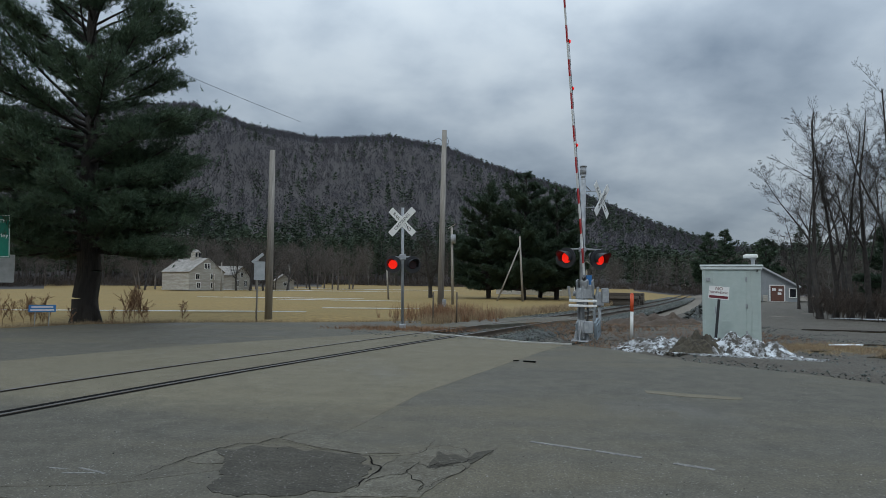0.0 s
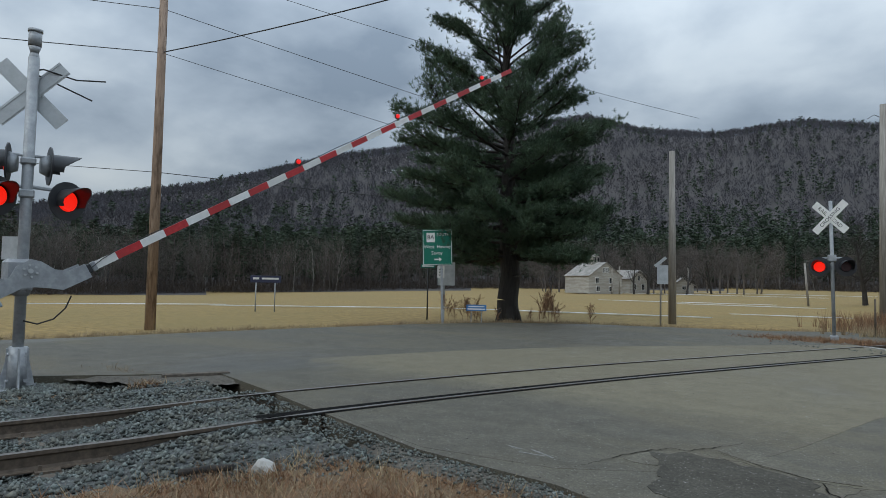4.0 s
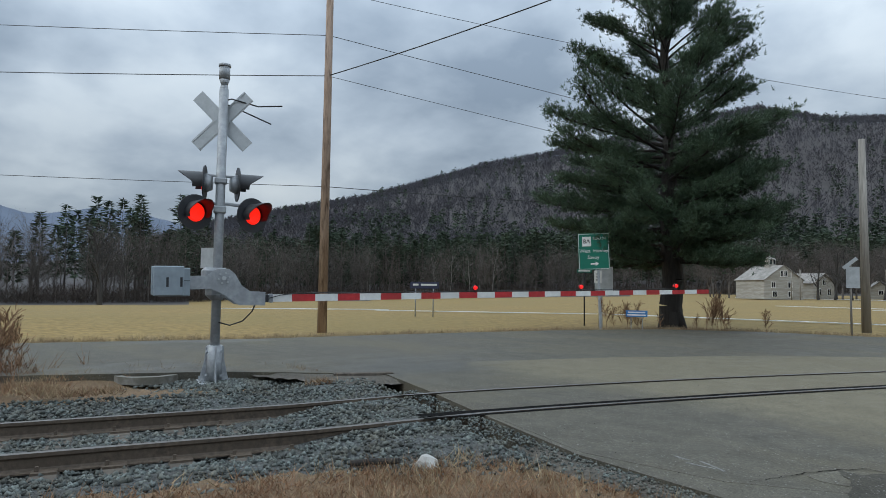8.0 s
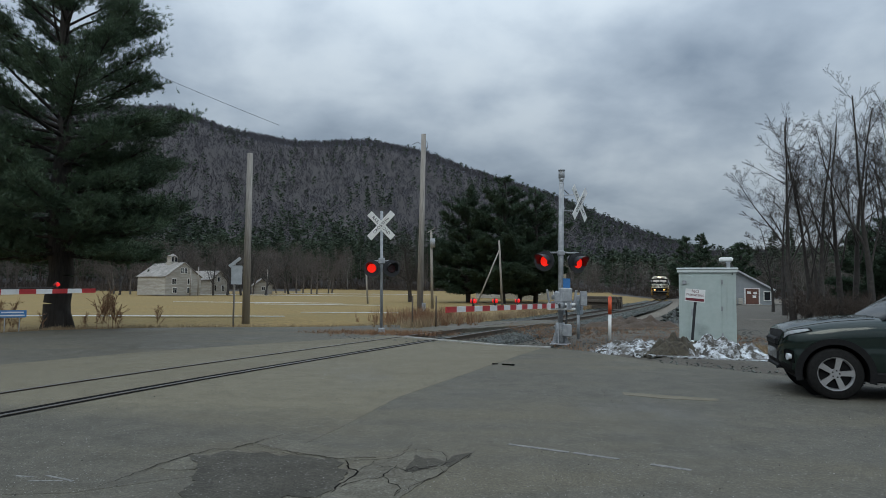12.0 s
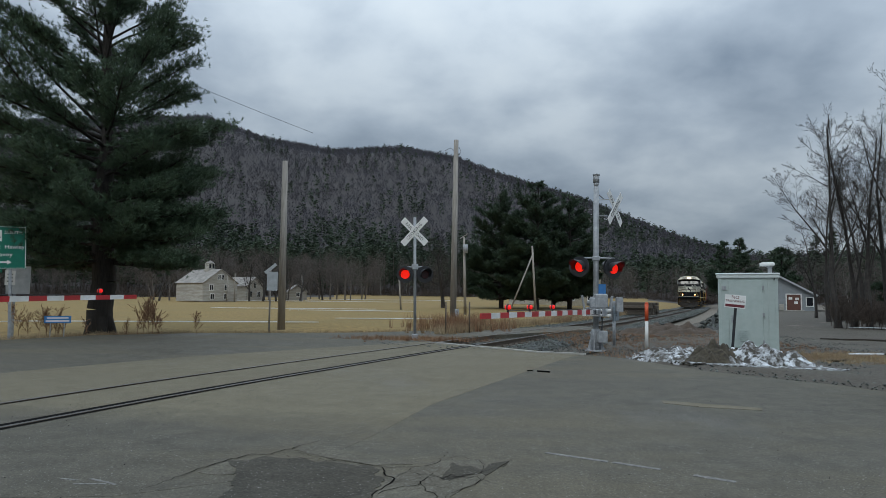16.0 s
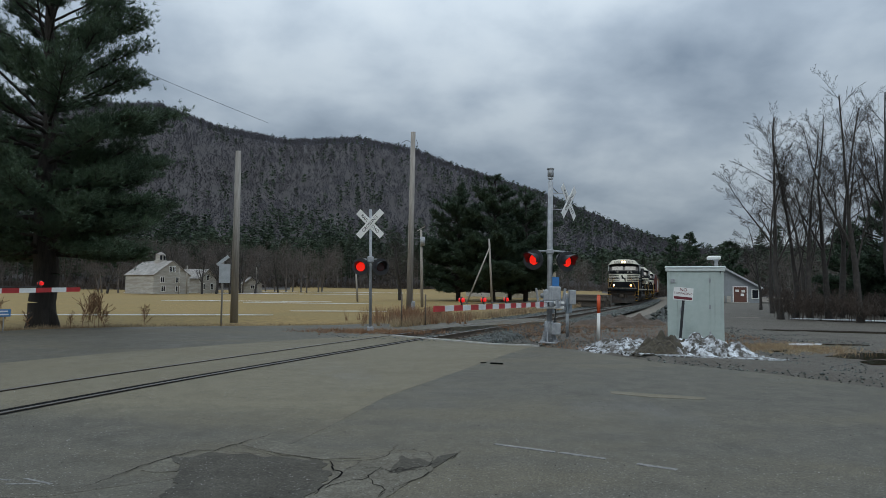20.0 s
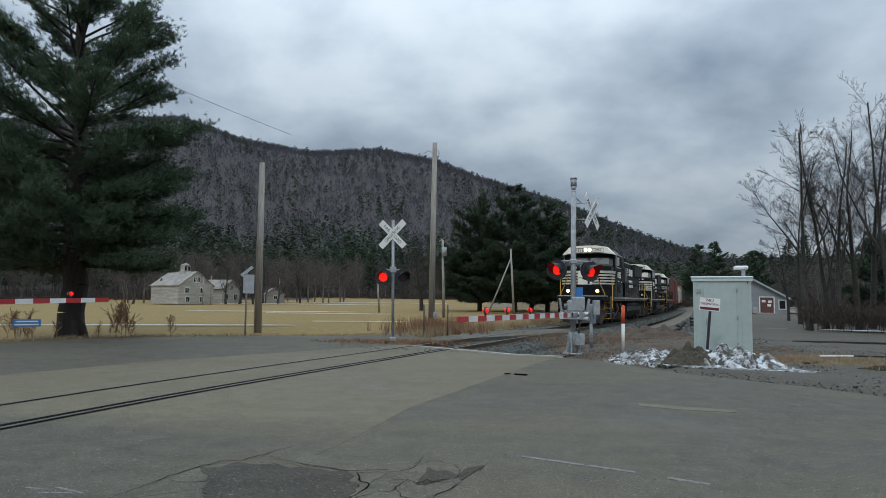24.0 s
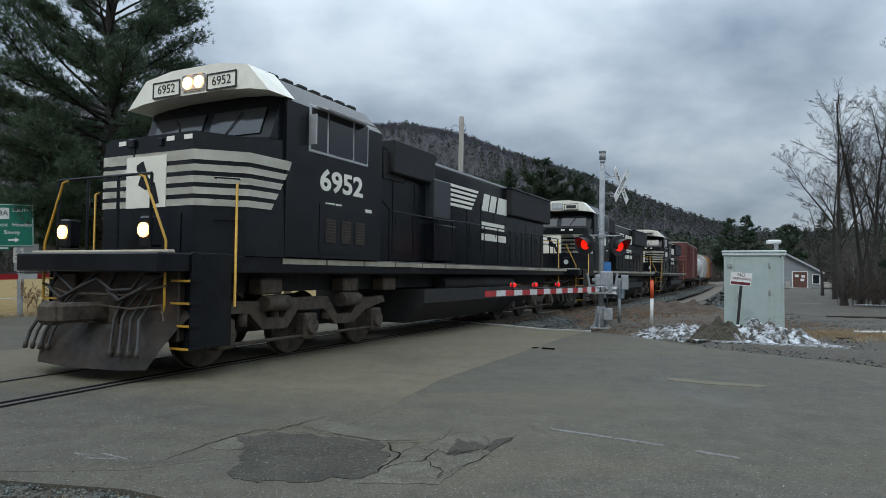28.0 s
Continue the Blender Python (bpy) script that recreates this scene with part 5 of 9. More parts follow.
# ---- signs ----
def sign_green():
    t_ = thing("road_sign", "green route sign for West Hawley and Savoy on a steel post", "road sign", pose(-14.25, 20.5, -0.14, 0, 0, 34.5) @ pose(0, 0, 0, 0, -2, 0) @ Matrix.Scale(0.9, 4))
    part("post", box((0.16, 0.03, 1.35), (0.1, 0.06, 2.9), None, 0.01), M_GALV, t_)
    b = part("panel", box((0, -0.02, 3.35), (1.26, 0.012, 1.52), None, 0.004), M_GREEN, t_)
    for x, z, sx, sz in ((0, 4.08, 1.22, 0.018), (0, 2.62, 1.22, 0.018), (-0.605, 3.35, 0.018, 1.46), (0.605, 3.35, 0.018, 1.46)):
        part("border", box((x, -0.03, z), (sx, 0.004, sz)), M_WHITE, b)
    part("route_shield", box((-0.28, -0.03, 3.77), (0.36, 0.004, 0.4), None, 0.0), M_WHITE, b, "white route marker")
    letters("8A", 0.26, M_INK, b, pose(-0.28, -0.035, 3.77))
    letters("SOUTH", 0.17, M_WHITE, b, pose(0.25, -0.03, 3.88))
    letters("West  Hawley", 0.2, M_WHITE, b, pose(0.0, -0.03, 3.37))
    letters("Savoy", 0.21, M_WHITE, b, pose(-0.02, -0.03, 3.1))
    part("arrow", bm_poly(bmesh.new(), [(-0.14, 0.03), (0.06, 0.03), (0.06, 0.09), (0.2, 0), (0.06, -0.09), (0.06, -0.03), (-0.14, -0.03)], 0.004, "Y"), M_WHITE, b, "", pose(0, -0.034, 2.83))
    # an unpainted sign back on its own post
    t2 = thing("sign_back", "plain grey back of a sign beside the green one", "road sign", pose(-15.85, 23.2, -0.2, 0, 0, 30))
    part("post", box((0, 0, 1.3), (0.09, 0.05, 2.6), None, 0.01), M_GALV, t2)
    part("panel", box((0.1, -0.04, 2.1), (0.75, 0.01, 1.0), None, 0.02), M_ALU, t2)
    t3 = thing("street_sign", "thin street name sign on a dark post", "street sign", pose(-16.0, 22.2, -0.05, 0, 0, 34))
    part("post", cyl((0, 0, 0), (0, 0, 2.35), 0.03, 0.03, 8), M_INK, t3)
    p = part("panel", box((0, -0.02, 2.25), (0.6, 0.01, 0.14), None, 0.004), M_GREEN, t3)
    part("bar", box((0, -0.03, 2.25), (0.48, 0.004, 0.05)), M_WHITE, p)
    t4 = thing("small_sign", "small white sign on a dark post beside the road sign", "sign", pose(-15.35, 22.3, -0.05, 0, 0, 34))
    part("post", cyl((0, 0, 0), (0, 0, 2.2), 0.025, 0.025, 8), M_INK, t4)
    p = part("panel", box((-0.05, -0.03, 2.0), (0.3, 0.008, 0.5), None, 0.004), M_WHITE, t4)
    for k in range(3):
        part("bar", box((-0.05, -0.04, 2.12 - 0.12 * k), (0.16, 0.004, 0.04)), M_INK, p)
    t5 = thing("blue_sign", "small blue sign with white writing low by the pine", "sign", pose(-13.3, 21.7, -0.12, 0, 0, 32))
    for sx in (-0.2, 0.2):
        part("post", cyl((sx, 0, 0), (sx, 0, 0.8), 0.015, 0.015, 6), M_GALV, t5)
    p = part("panel", box((0, -0.02, 0.68), (0.78, 0.01, 0.24), None, 0.004), M_BLUE, t5)
    for k, wd in enumerate((0.62, 0.68)):
        part("bar", box((0, -0.03, 0.73 - 0.1 * k), (wd, 0.004, 0.045)), M_WHITE, p)
    x_, y_ = polar(-49.6, 33)
    t6 = thing("name_board", "low navy board on two thin posts at the field's edge", "sign", pose(x_, y_, -0.1, 0, 0, 50))
    for sx in (-0.45, 0.45):
        part("post", cyl((sx, 0, 0), (sx, 0, 1.65), 0.03, 0.03, 8), M_GALV, t6)
    p = part("board", box((0, -0.03, 1.62), (1.45, 0.03, 0.34), None, 0.01), M_NAVY, t6)
    part("arrow", box((-0.45, -0.05, 1.65), (0.28, 0.004, 0.1)), M_WHITE, p)
    part("bar", box((0.22, -0.05, 1.65), (0.8, 0.004, 0.09)), M_WHITE, p)
    x_, y_ = polar(-15.9, 27.0)
    t7 = thing("sign_back", "grey back of crossed sign and plate on a rusty post", "road sign", pose(x_, y_, -0.05, 0, 0, 12))
    part("post", cyl((0, 0, 0), (0, 0, 2.6), 0.035, 0.035, 8), M_WOOD, t7)
    part("panel", box((0.08, -0.05, 2.05), (0.42, 0.01, 0.75), None, 0.02), M_ALU, t7)
    part("panel", box((0.0, -0.05, 2.55), (0.55, 0.01, 0.12)), M_ALU, t7, "", pose(0, 0, 0) @ Matrix.Translation((0, 0, 2.55)) @ pose(0, 0, 0, 0, -40, 0) @ Matrix.Translation((0, 0, -2.55)))


sign_green()
M_DARKRED = mat("faded_dark_red_ink", (0.10, 0.012, 0.02), (0.16, 0.02, 0.03), 20, 0.6, 0)
t_ = thing("notice", "white no trespassing notice on a dark leaning post", "sign", pose(7.25, 17.35, 0, 0, 5, -22))
part("post", box((0, 0, 0.75), (0.07, 0.05, 1.5), None, 0.005), M_BLACK, t_)
p_ = part("panel", box((-0.02, -0.04, 1.42), (0.5, 0.008, 0.34), None, 0.003), M_WHITE, t_)
letters("NO", 0.12, M_DARKRED, p_, pose(-0.02, -0.047, 1.53))
letters("TRESPASSING", 0.078, M_DARKRED, p_, pose(-0.02, -0.047, 1.43))
part("bar", box((-0.02, -0.047, 1.31), (0.46, 0.003, 0.07)), M_DARKRED, p_)
t_ = thing("marker_post", "orange and white striped plastic marker post in gravel", "marker post", pose(5.68, 19.55, -0.04, 0, 0.5, 0))
part("white_tube", cyl((0, 0, 0), (0, 0, 0.85), 0.05, 0.05, 14), M_WHITE, t_)
part("orange_tube", bm_cyl(cyl((0, 0, 0.85), (0, 0, 1.36), 0.055, 0.055, 14), (0, 0, 1.36), (0, 0, 1.4), 0.055, 0.03, 14), M_ORANGE, t_)


# ---- the signal hut ----
def hut():
    t_ = thing("signal_hut", "grey-green steel equipment hut with door beside the crossing", "equipment hut", pose(8.14, 18.35, -0.05, 0, 0, -25))
    W, D, H = 1.5, 1.7, 2.06
    part("body", box((0, D / 2, 0.09 + H / 2), (W, D, H), None, 0.012), M_SHED, t_)
    part("roof", bm_box(box((0, D / 2, H + 0.17), (W + 0.14, D + 0.14, 0.06), None, 0.02), (0, D / 2, H + 0.1), (W + 0.1, D + 0.1, 0.1), None, 0.02), M_SHED_TOP, t_, "pale overhanging roof cap")
    d = part("door", box((-0.05, -0.012, 1.12), (0.86, 0.024, 1.86), None, 0.006), M_SHED, t_)
    part("handle", bm_box(box((-0.4, -0.05, 0.98), (0.035, 0.06, 0.2), None, 0.008), (-0.4, -0.09, 0.94), (0.03, 0.03, 0.14), None, 0.006), M_GALV, d)
    for z in (0.35, 1.1, 1.85):
        part("hinge", box((0.39, -0.03, z), (0.05, 0.03, 0.12), None, 0.005), M_GALV, d)
    v = part("vent", box((-0.12, -0.03, 0.52), (0.24, 0.01, 0.34)), M_SHED, d)
    for k in range(6):
        part("louvre", box((-0.12, -0.038, 0.38 + 0.055 * k), (0.22, 0.014, 0.03)), M_SHED, v)
    for sx in (-1, 1):
        part("corner_trim", box((sx * (W / 2 - 0.03), -0.006, 1.13), (0.07, 0.02, H - 0.06), None, 0.004), M_SHED, t_)
    part("panel_seam", box((0.52, -0.008, 1.13), (0.025, 0.016, H - 0.1), None, 0.003), M_SHED, t_)
    part("vent_box", box((-0.6, -0.02, 1.84), (0.11, 0.03, 0.11), None, 0.004), M_GALV, t_)
    for sx in (-0.6, 0.6):
        part("foot", box((sx, 0.12, 0.05), (0.2, 0.16, 0.1), None, 0.01), M_CONC, t_)
        part("foot", box((sx, D - 0.12, 0.05), (0.2, 0.16, 0.1), None, 0.01), M_CONC, t_)
    c = thing("camera_unit", "white weatherproof camera housing on a short stand", "camera", t_.matrix_basis @ pose(0.52, 0.3, H + 0.2, 0, 0, 0))
    part("stand", bm_box(box((0.05, 0, 0.08), (0.1, 0.1, 0.16), None, 0.01), (0.05, 0, 0.17), (0.14, 0.12, 0.03)), M_GALV, c)
    part("housing", bm_cyl(box((0, 0, 0.25), (0.36, 0.14, 0.11), None, 0.03), (-0.2, 0, 0.24), (-0.17, 0, 0.24), 0.045, 0.045, 12), M_WHITE, c)
    part("cable", bm_path(bmesh.new(), [(0.1, 0.05, 0.1), (0.2, -0.2, -0.02), (0.14, -0.38, -0.2)], 0.012), M_CABLE, c)


M_SHED_TOP = mat("pale_grey_steel", (0.5, 0.55, 0.54), (0.6, 0.65, 0.64), 5, 0.5, 0.05)
hut()


# ---- poles and wires ----
def utility_pole(x, y, h, label, r=0.15, lean=(0, 0), z0=-0.1, top_gear=False):
    t_ = thing("utility_pole", label, "utility pole", pose(x, y, z0, lean[0], lean[1], 0))
    bm = bmesh.new()
    n = 6
    bm_cyl(bm, (0, 0, 0), (0, 0, h), r, r * 0.72, 16)
    part("pole", bm, M_WOOD, t_)
    if top_gear:
        part("wire_clamp", bm_path(bmesh.new(), [(0, 0, h - 0.6), (-0.3, 0, h - 0.4), (-0.55, 0, h - 0.55)], 0.012), M_CABLE, t_)
        part("wire_loop", bm_path(bmesh.new(), [(0.14, 0, h - 0.35), (0.22, 0, h - 0.5), (0.2, 0, h - 0.7), (0.13, 0, h - 0.75)], 0.012), M_CABLE, t_)
    return t_


utility_pole(-7.72, 29.0, 7.6, "bare grey weathered utility pole standing in the field", 0.17, (0, -0.2))
p2 = utility_pole(-0.08, 32.0, 9.35, "tall grey weathered utility pole near the crossing", 0.16, (0, 0.5), top_gear=True)
part("meter_box", box((0.18, -0.1, 0.75), (0.2, 0.16, 0.4), None, 0.02), M_GALV, p2)
pw = utility_pole(-22.15, 13.55, 14.8, "tan wooden utility pole carrying wires by the road", 0.19, (0, 0.05), -0.4)
pw.children[0].data.materials[0] = mat("tan_pole_wood", (0.11, 0.070, 0.048), (0.44, 0.33, 0.255), 9, 0.9, 0.8, streak=(1, 1, 0.16), c3=(0.30, 0.205, 0.145), big=0.25)
x_, y_ = polar(0.95, 52)
t_ = utility_pole(x_, y_, 6.2, "slim pole topped by a grey transformer", 0.12, (0, -1.4), 0.0)
part("transformer", cyl((0.1, -0.2, 4.9), (0.1, -0.2, 5.6), 0.2, 0.2, 14), M_GALV, t_)
part("crossarm", bm_path(bmesh.new(), [(-0.3, 0, 6.1), (0.35, 0, 6.5)], 0.04), M_WOOD, t_)
x_, y_ = polar(7.1, 66)
utility_pole(x_, y_, 6.6, "grey pole with a slanting brace pole", 0.12, (0, -3), 0.0)
utility_pole(x_ - 2.6, y_, 6.1, "slanting brace pole leaning on its neighbour", 0.09, (0, 22), 0.0)
for az_, d_, h_, ln in ((-4.7, 66, 3.9, -4), (-13.2, 118, 4.6, -3), (-18.8, 110, 4.6, 0), (-19.4, 110, 4.4, 0)):
    x_, y_ = polar(az_, d_)
    utility_pole(x_, y_, h_, "short thin grey post in the field", 0.1, (0, ln), ground_z(x_, y_) - 0.1)


def wire(a, b, sag, r=0.012, n=14):
    pts = []
    for k in range(n + 1):
        u = k / n
        p = Vector(a).lerp(Vector(b), u)
        p.z -= sag * 4 * u * (1 - u)
        pts.append(p)
    ob = part("overhead_wire", bm_path(bmesh.new(), pts, r, 5), M_CABLE)
    return tagged(ob, "thin black overhead wire slung between poles", "wire", "overhead wires")


PT = Vector((-22.13, 13.52, 0))
wire((-56, -23, 13.4), PT + Vector((0, 0, 11.45)), 0.3, 0.014)
wire((-56, -23, 10.7), PT + Vector((0, 0, 9.8)), 0.3, 0.018)
wire((-56, -23, 7.1), PT + Vector((0, 0, 5.35)), 0.2)
wire(PT + Vector((0, 0, 9.8)), (0, 17.6, 11.75), 0.35, 0.022)
wire(PT + Vector((0, 0, 11.45)), (-8.6, 67, 9.4), 0.3, 0.013)
wire(PT + Vector((0, 0, 9.8)), (-13, 64, 8.2), 0.3, 0.011)
wire(PT + Vector((0, 0, 13.3)), (-9, 40, 11.6), 0.3, 0.011)
wire(PT + Vector((0, 0, 5.35)), polar(0.95, 52) + (5.4,), 0.4, 0.014)


# ---- buildings ----
M_CLAP = mat("chalky_white_clapboard", (0.33, 0.31, 0.275), (0.48, 0.46, 0.415), 3, 0.9, 0.2, streak=(0.4, 0.4, 4), c3=(0.27, 0.245, 0.21), big=0.2)
M_ROOF = mat("grey_metal_roof", (0.20, 0.185, 0.165), (0.36, 0.335, 0.30), 2, 0.7, 0.1, c3=(0.17, 0.15, 0.135), big=0.3)
M_GLASS = mat("dark_window_glass", (0.012, 0.014, 0.017), (0.02, 0.023, 0.028), 3, 0.12, 0)
M_TANWALL = mat("tan_clapboard", (0.30, 0.27, 0.2), (0.4, 0.36, 0.28), 3, 0.9, 0.2)
M_GREYWALL = mat("blue_grey_metal_siding", (0.20, 0.22, 0.235), (0.28, 0.30, 0.315), 2, 0.7, 0.1)
M_REDDOOR = mat("rust_red_door", (0.085, 0.034, 0.025), (0.13, 0.055, 0.038), 4, 0.7, 0.1)


def house(name, label, m, w, d, h, rise, wall_m, roof_m, windows, category="house", over=0.3):
    """Gabled building; the gable end faces -Y, the ridge runs along Y. windows: (x, z, w, h) on the gable end."""
    t_ = thing(name, label, category, m)
    wb = bm_poly(bmesh.new(), [(-w / 2, 0), (w / 2, 0), (w / 2, h), (0, h + rise), (-w / 2, h)], d, "Y")
    wall = part("wall", wb, wall_m, t_)
    ang = math.atan2(rise, w / 2)
    sl = math.hypot(rise, w / 2) + over
    for sx in (-1, 1):
        rb = box((0, d / 2, 0.05), (sl, d + 2 * over, 0.1), None, 0.01)
        c = Vector((sx * (w / 4 + 0.5 * over * math.cos(ang)), 0, h + rise / 2 - 0.5 * over * math.sin(ang)))
        part("roof", rb, roof_m, t_, "", Matrix.Translation(c) @ pose(0, 0, 0, 0, sx * math.degrees(ang), 0))
    for x, z, ww, wh in windows:
        f = part("window", box((x, -0.03, z), (ww + 0.16, 0.05, wh + 0.16)), M_WHITE, t_)
        part("pane", box((x, -0.06, z), (ww, 0.02, wh)), M_GLASS, f)
        part("mullion", box((x, -0.075, z), (0.05, 0.02, wh)), M_WHITE, f)
    return t_


x_, y_ = polar(-21.3, 109)
barn = house("barn", "white clapboard barn with grey metal roof and a cupola", pose(x_ + 1.85, y_ + 2.55, 0.2, 0, 0, 54), 6.3, 7.6, 2.95, 2.2, M_CLAP, M_ROOF, [(-1.5, 0.8, 0.6, 0.8), (1.0, 0.8, 0.6, 0.8), (-1.7, 2.2, 0.6, 0.8), (1.0, 2.2, 0.6, 0.8), (0.3, 3.9, 0.4, 0.8), (-0.3, 3.9, 0.4, 0.8)], "barn", 0.2)
cu = part("cupola", bm_box(box((0, 3.2, 5.6), (1.1, 1.1, 1.3), None, 0.02), (0, 3.2, 5.1), (1.3, 1.3, 0.5)), M_CLAP, barn)
part("cupola_roof", bm_cyl(bmesh.new(), (0, 3.2, 6.25), (0, 3.2, 6.7), 0.95, 0.05, 4), M_ROOF, cu)
for sx in (-0.3, 0.3):
    part("louvre", box((sx, 2.63, 5.75), (0.3, 0.04, 0.7)), M_GLASS, cu)
x_, y_ = polar(-17.2, 126)
house("house", "small white farmhouse among bare trees behind the barn", pose(x_, y_, 0.0, 0, 0, 70), 5.0, 7.0, 2.9, 1.6, M_CLAP, M_ROOF, [(-1.2, 1.4, 0.7, 1.0), (1.2, 1.4, 0.7, 1.0), (0, 3.0, 0.6, 0.8)])
x_, y_ = polar(-13.6, 128)
house("outbuilding", "low weathered outbuilding at the field's far edge", pose(x_, y_, 0.2, 0, 0, 20), 3.4, 5.0, 1.8, 1.3, M_CLAP, M_ROOF, [(0, 1.2, 0.6, 0.6)], "shed")
x_, y_ = polar(11.0, 98)
house("house", "tan two-storey house partly hidden by pines", pose(x_, y_, 0.2, 0, 0, 18), 6.5, 9.0, 5.0, 2.4, M_TANWALL, M_ROOF, [(-1.6, 1.5, 0.8, 1.3), (1.5, 1.5, 0.8, 1.3), (-1.6, 4.0, 0.8, 1.2), (1.5, 4.0, 0.8, 1.2)])
x_, y_ = polar(6.4, 104)
house("house", "white clapboard house partly hidden behind the pines", pose(x_, y_, 0.2, 0, 0, -30), 6.5, 8.0, 4.2, 2.4, M_CLAP, M_ROOF, [(-1.6, 1.5, 0.8, 1.2), (1.5, 1.5, 0.8, 1.2), (0, 3.8, 0.8, 1.0)])


def freight_house():
    x, y = polar(26.1, 90)
    t_ = house("freight_house", "low grey freight house with red-brown door under a wide gable", pose(x, y, 0.1, 0, 0, -27), 8.4, 12.0, 1.95, 2.45, M_GREYWALL, M_ROOF, [], "freight house", 0.45)
    for sx in (-1, 1):
        part("verge_board", box((0, -0.5, 0), (5.35, 0.06, 0.2)), M_ALU, t_, "", pose(sx * 2.3, 0, 3.12, 0, sx * 30.3, 0))
    d = part("door", box((1.95, -0.05, 1.02), (1.45, 0.08, 1.9)), M_REDDOOR, t_, "red-brown double door")
    part("door_frame", bm_box(bm_box(box((1.95, -0.06, 2.02), (1.75, 0.1, 0.12)), (1.14, -0.06, 1.0), (0.12, 0.1, 2.0)), (2.76, -0.06, 1.0), (0.12, 0.1, 2.0)), M_WHITE, d)
    for a, b in ((1.6, 1.5), (2.3, 1.45), (2.2, 1.0)):
        part("notice", box((a, -0.11, b), (0.4, 0.02, 0.3)), M_WHITE, d)
    f = part("window", box((3.65, -0.05, 1.1), (0.85, 0.08, 1.2)), M_WHITE, t_)
    part("pane", box((3.65, -0.1, 1.1), (0.65, 0.04, 1.0)), M_GLASS, f)
    for k in range(4):
        part("skirt_panel", box((-1.4 + 0.68 * k, -0.12, 0.42), (0.5, 0.06, 0.8)), M_CLAP if k % 2 else M_WOOD, t_)
    part("step", box((1.95, -0.7, 0.0), (2.2, 1.0, 0.16), None, 0.01), M_CONC, t_)
    t2 = thing("loading_dock", "weathered grey loading dock beside the freight house", "dock", pose(x, y, 0.0, 0, 0, -27))
    part("deck", box((5.6, 3.0, 0.75), (2.2, 6.0, 0.16), None, 0.02), M_WOOD, t2)
    for k in range(4):
        part("dock_post", box((6.5, 0.3 + 1.8 * k, 0.35), (0.16, 0.16, 0.7)), M_WOOD, t2)


freight_house()


# ---- car ----
M_CARPAINT = mat("dark_green_car_paint", (0.009, 0.018, 0.015), (0.013, 0.024, 0.02), 30, 0.12, 0.0, metal=0.2, c3=(0.011, 0.021, 0.018), spec=0.6)
M_CARPLASTIC = mat("grey_black_plastic", (0.006, 0.006, 0.0065), (0.012, 0.012, 0.0125), 30, 0.7, 0.1, spec=0.2)
M_TYRE = mat("tyre_rubber", (0.008, 0.008, 0.008), (0.019, 0.0185, 0.018), 30, 0.9, 0.3, spec=0.2)
M_ALLOY = mat("silver_alloy", (0.5, 0.5, 0.51), (0.62, 0.62, 0.63), 20, 0.3, 0.02, metal=0.85)
M_LIGHTGLASS = mat("clear_headlamp", (0.5, 0.52, 0.54), (0.65, 0.67, 0.68), 9, 0.08, 0.1)
M_CARGLASS = mat("tinted_car_glass", (0.01, 0.012, 0.013), (0.016, 0.018, 0.02), 3, 0.05, 0)


def loft(name, sections, material, parent, label="", close=True, smooth_f=True):
    """Skin through cross-sections (equal numbers of 3D points)."""
    bm = bmesh.new()
    rings = [[bm.verts.new(p) for p in sec] for sec in sections]
    n = len(rings[0])
    for a, b in zip(rings[:-1], rings[1:]):
        for i in range(n if close else n - 1):
            j = (i + 1) % n
            f = bm.faces.new((a[i], a[j], b[j], b[i]))
            f.smooth = smooth_f
    if close:
        bm.faces.new(list(reversed(rings[0])))
        bm.faces.new(rings[-1])
    bmesh.ops.recalc_face_normals(bm, faces=bm.faces)
    return part(name, bm, material, parent, label)


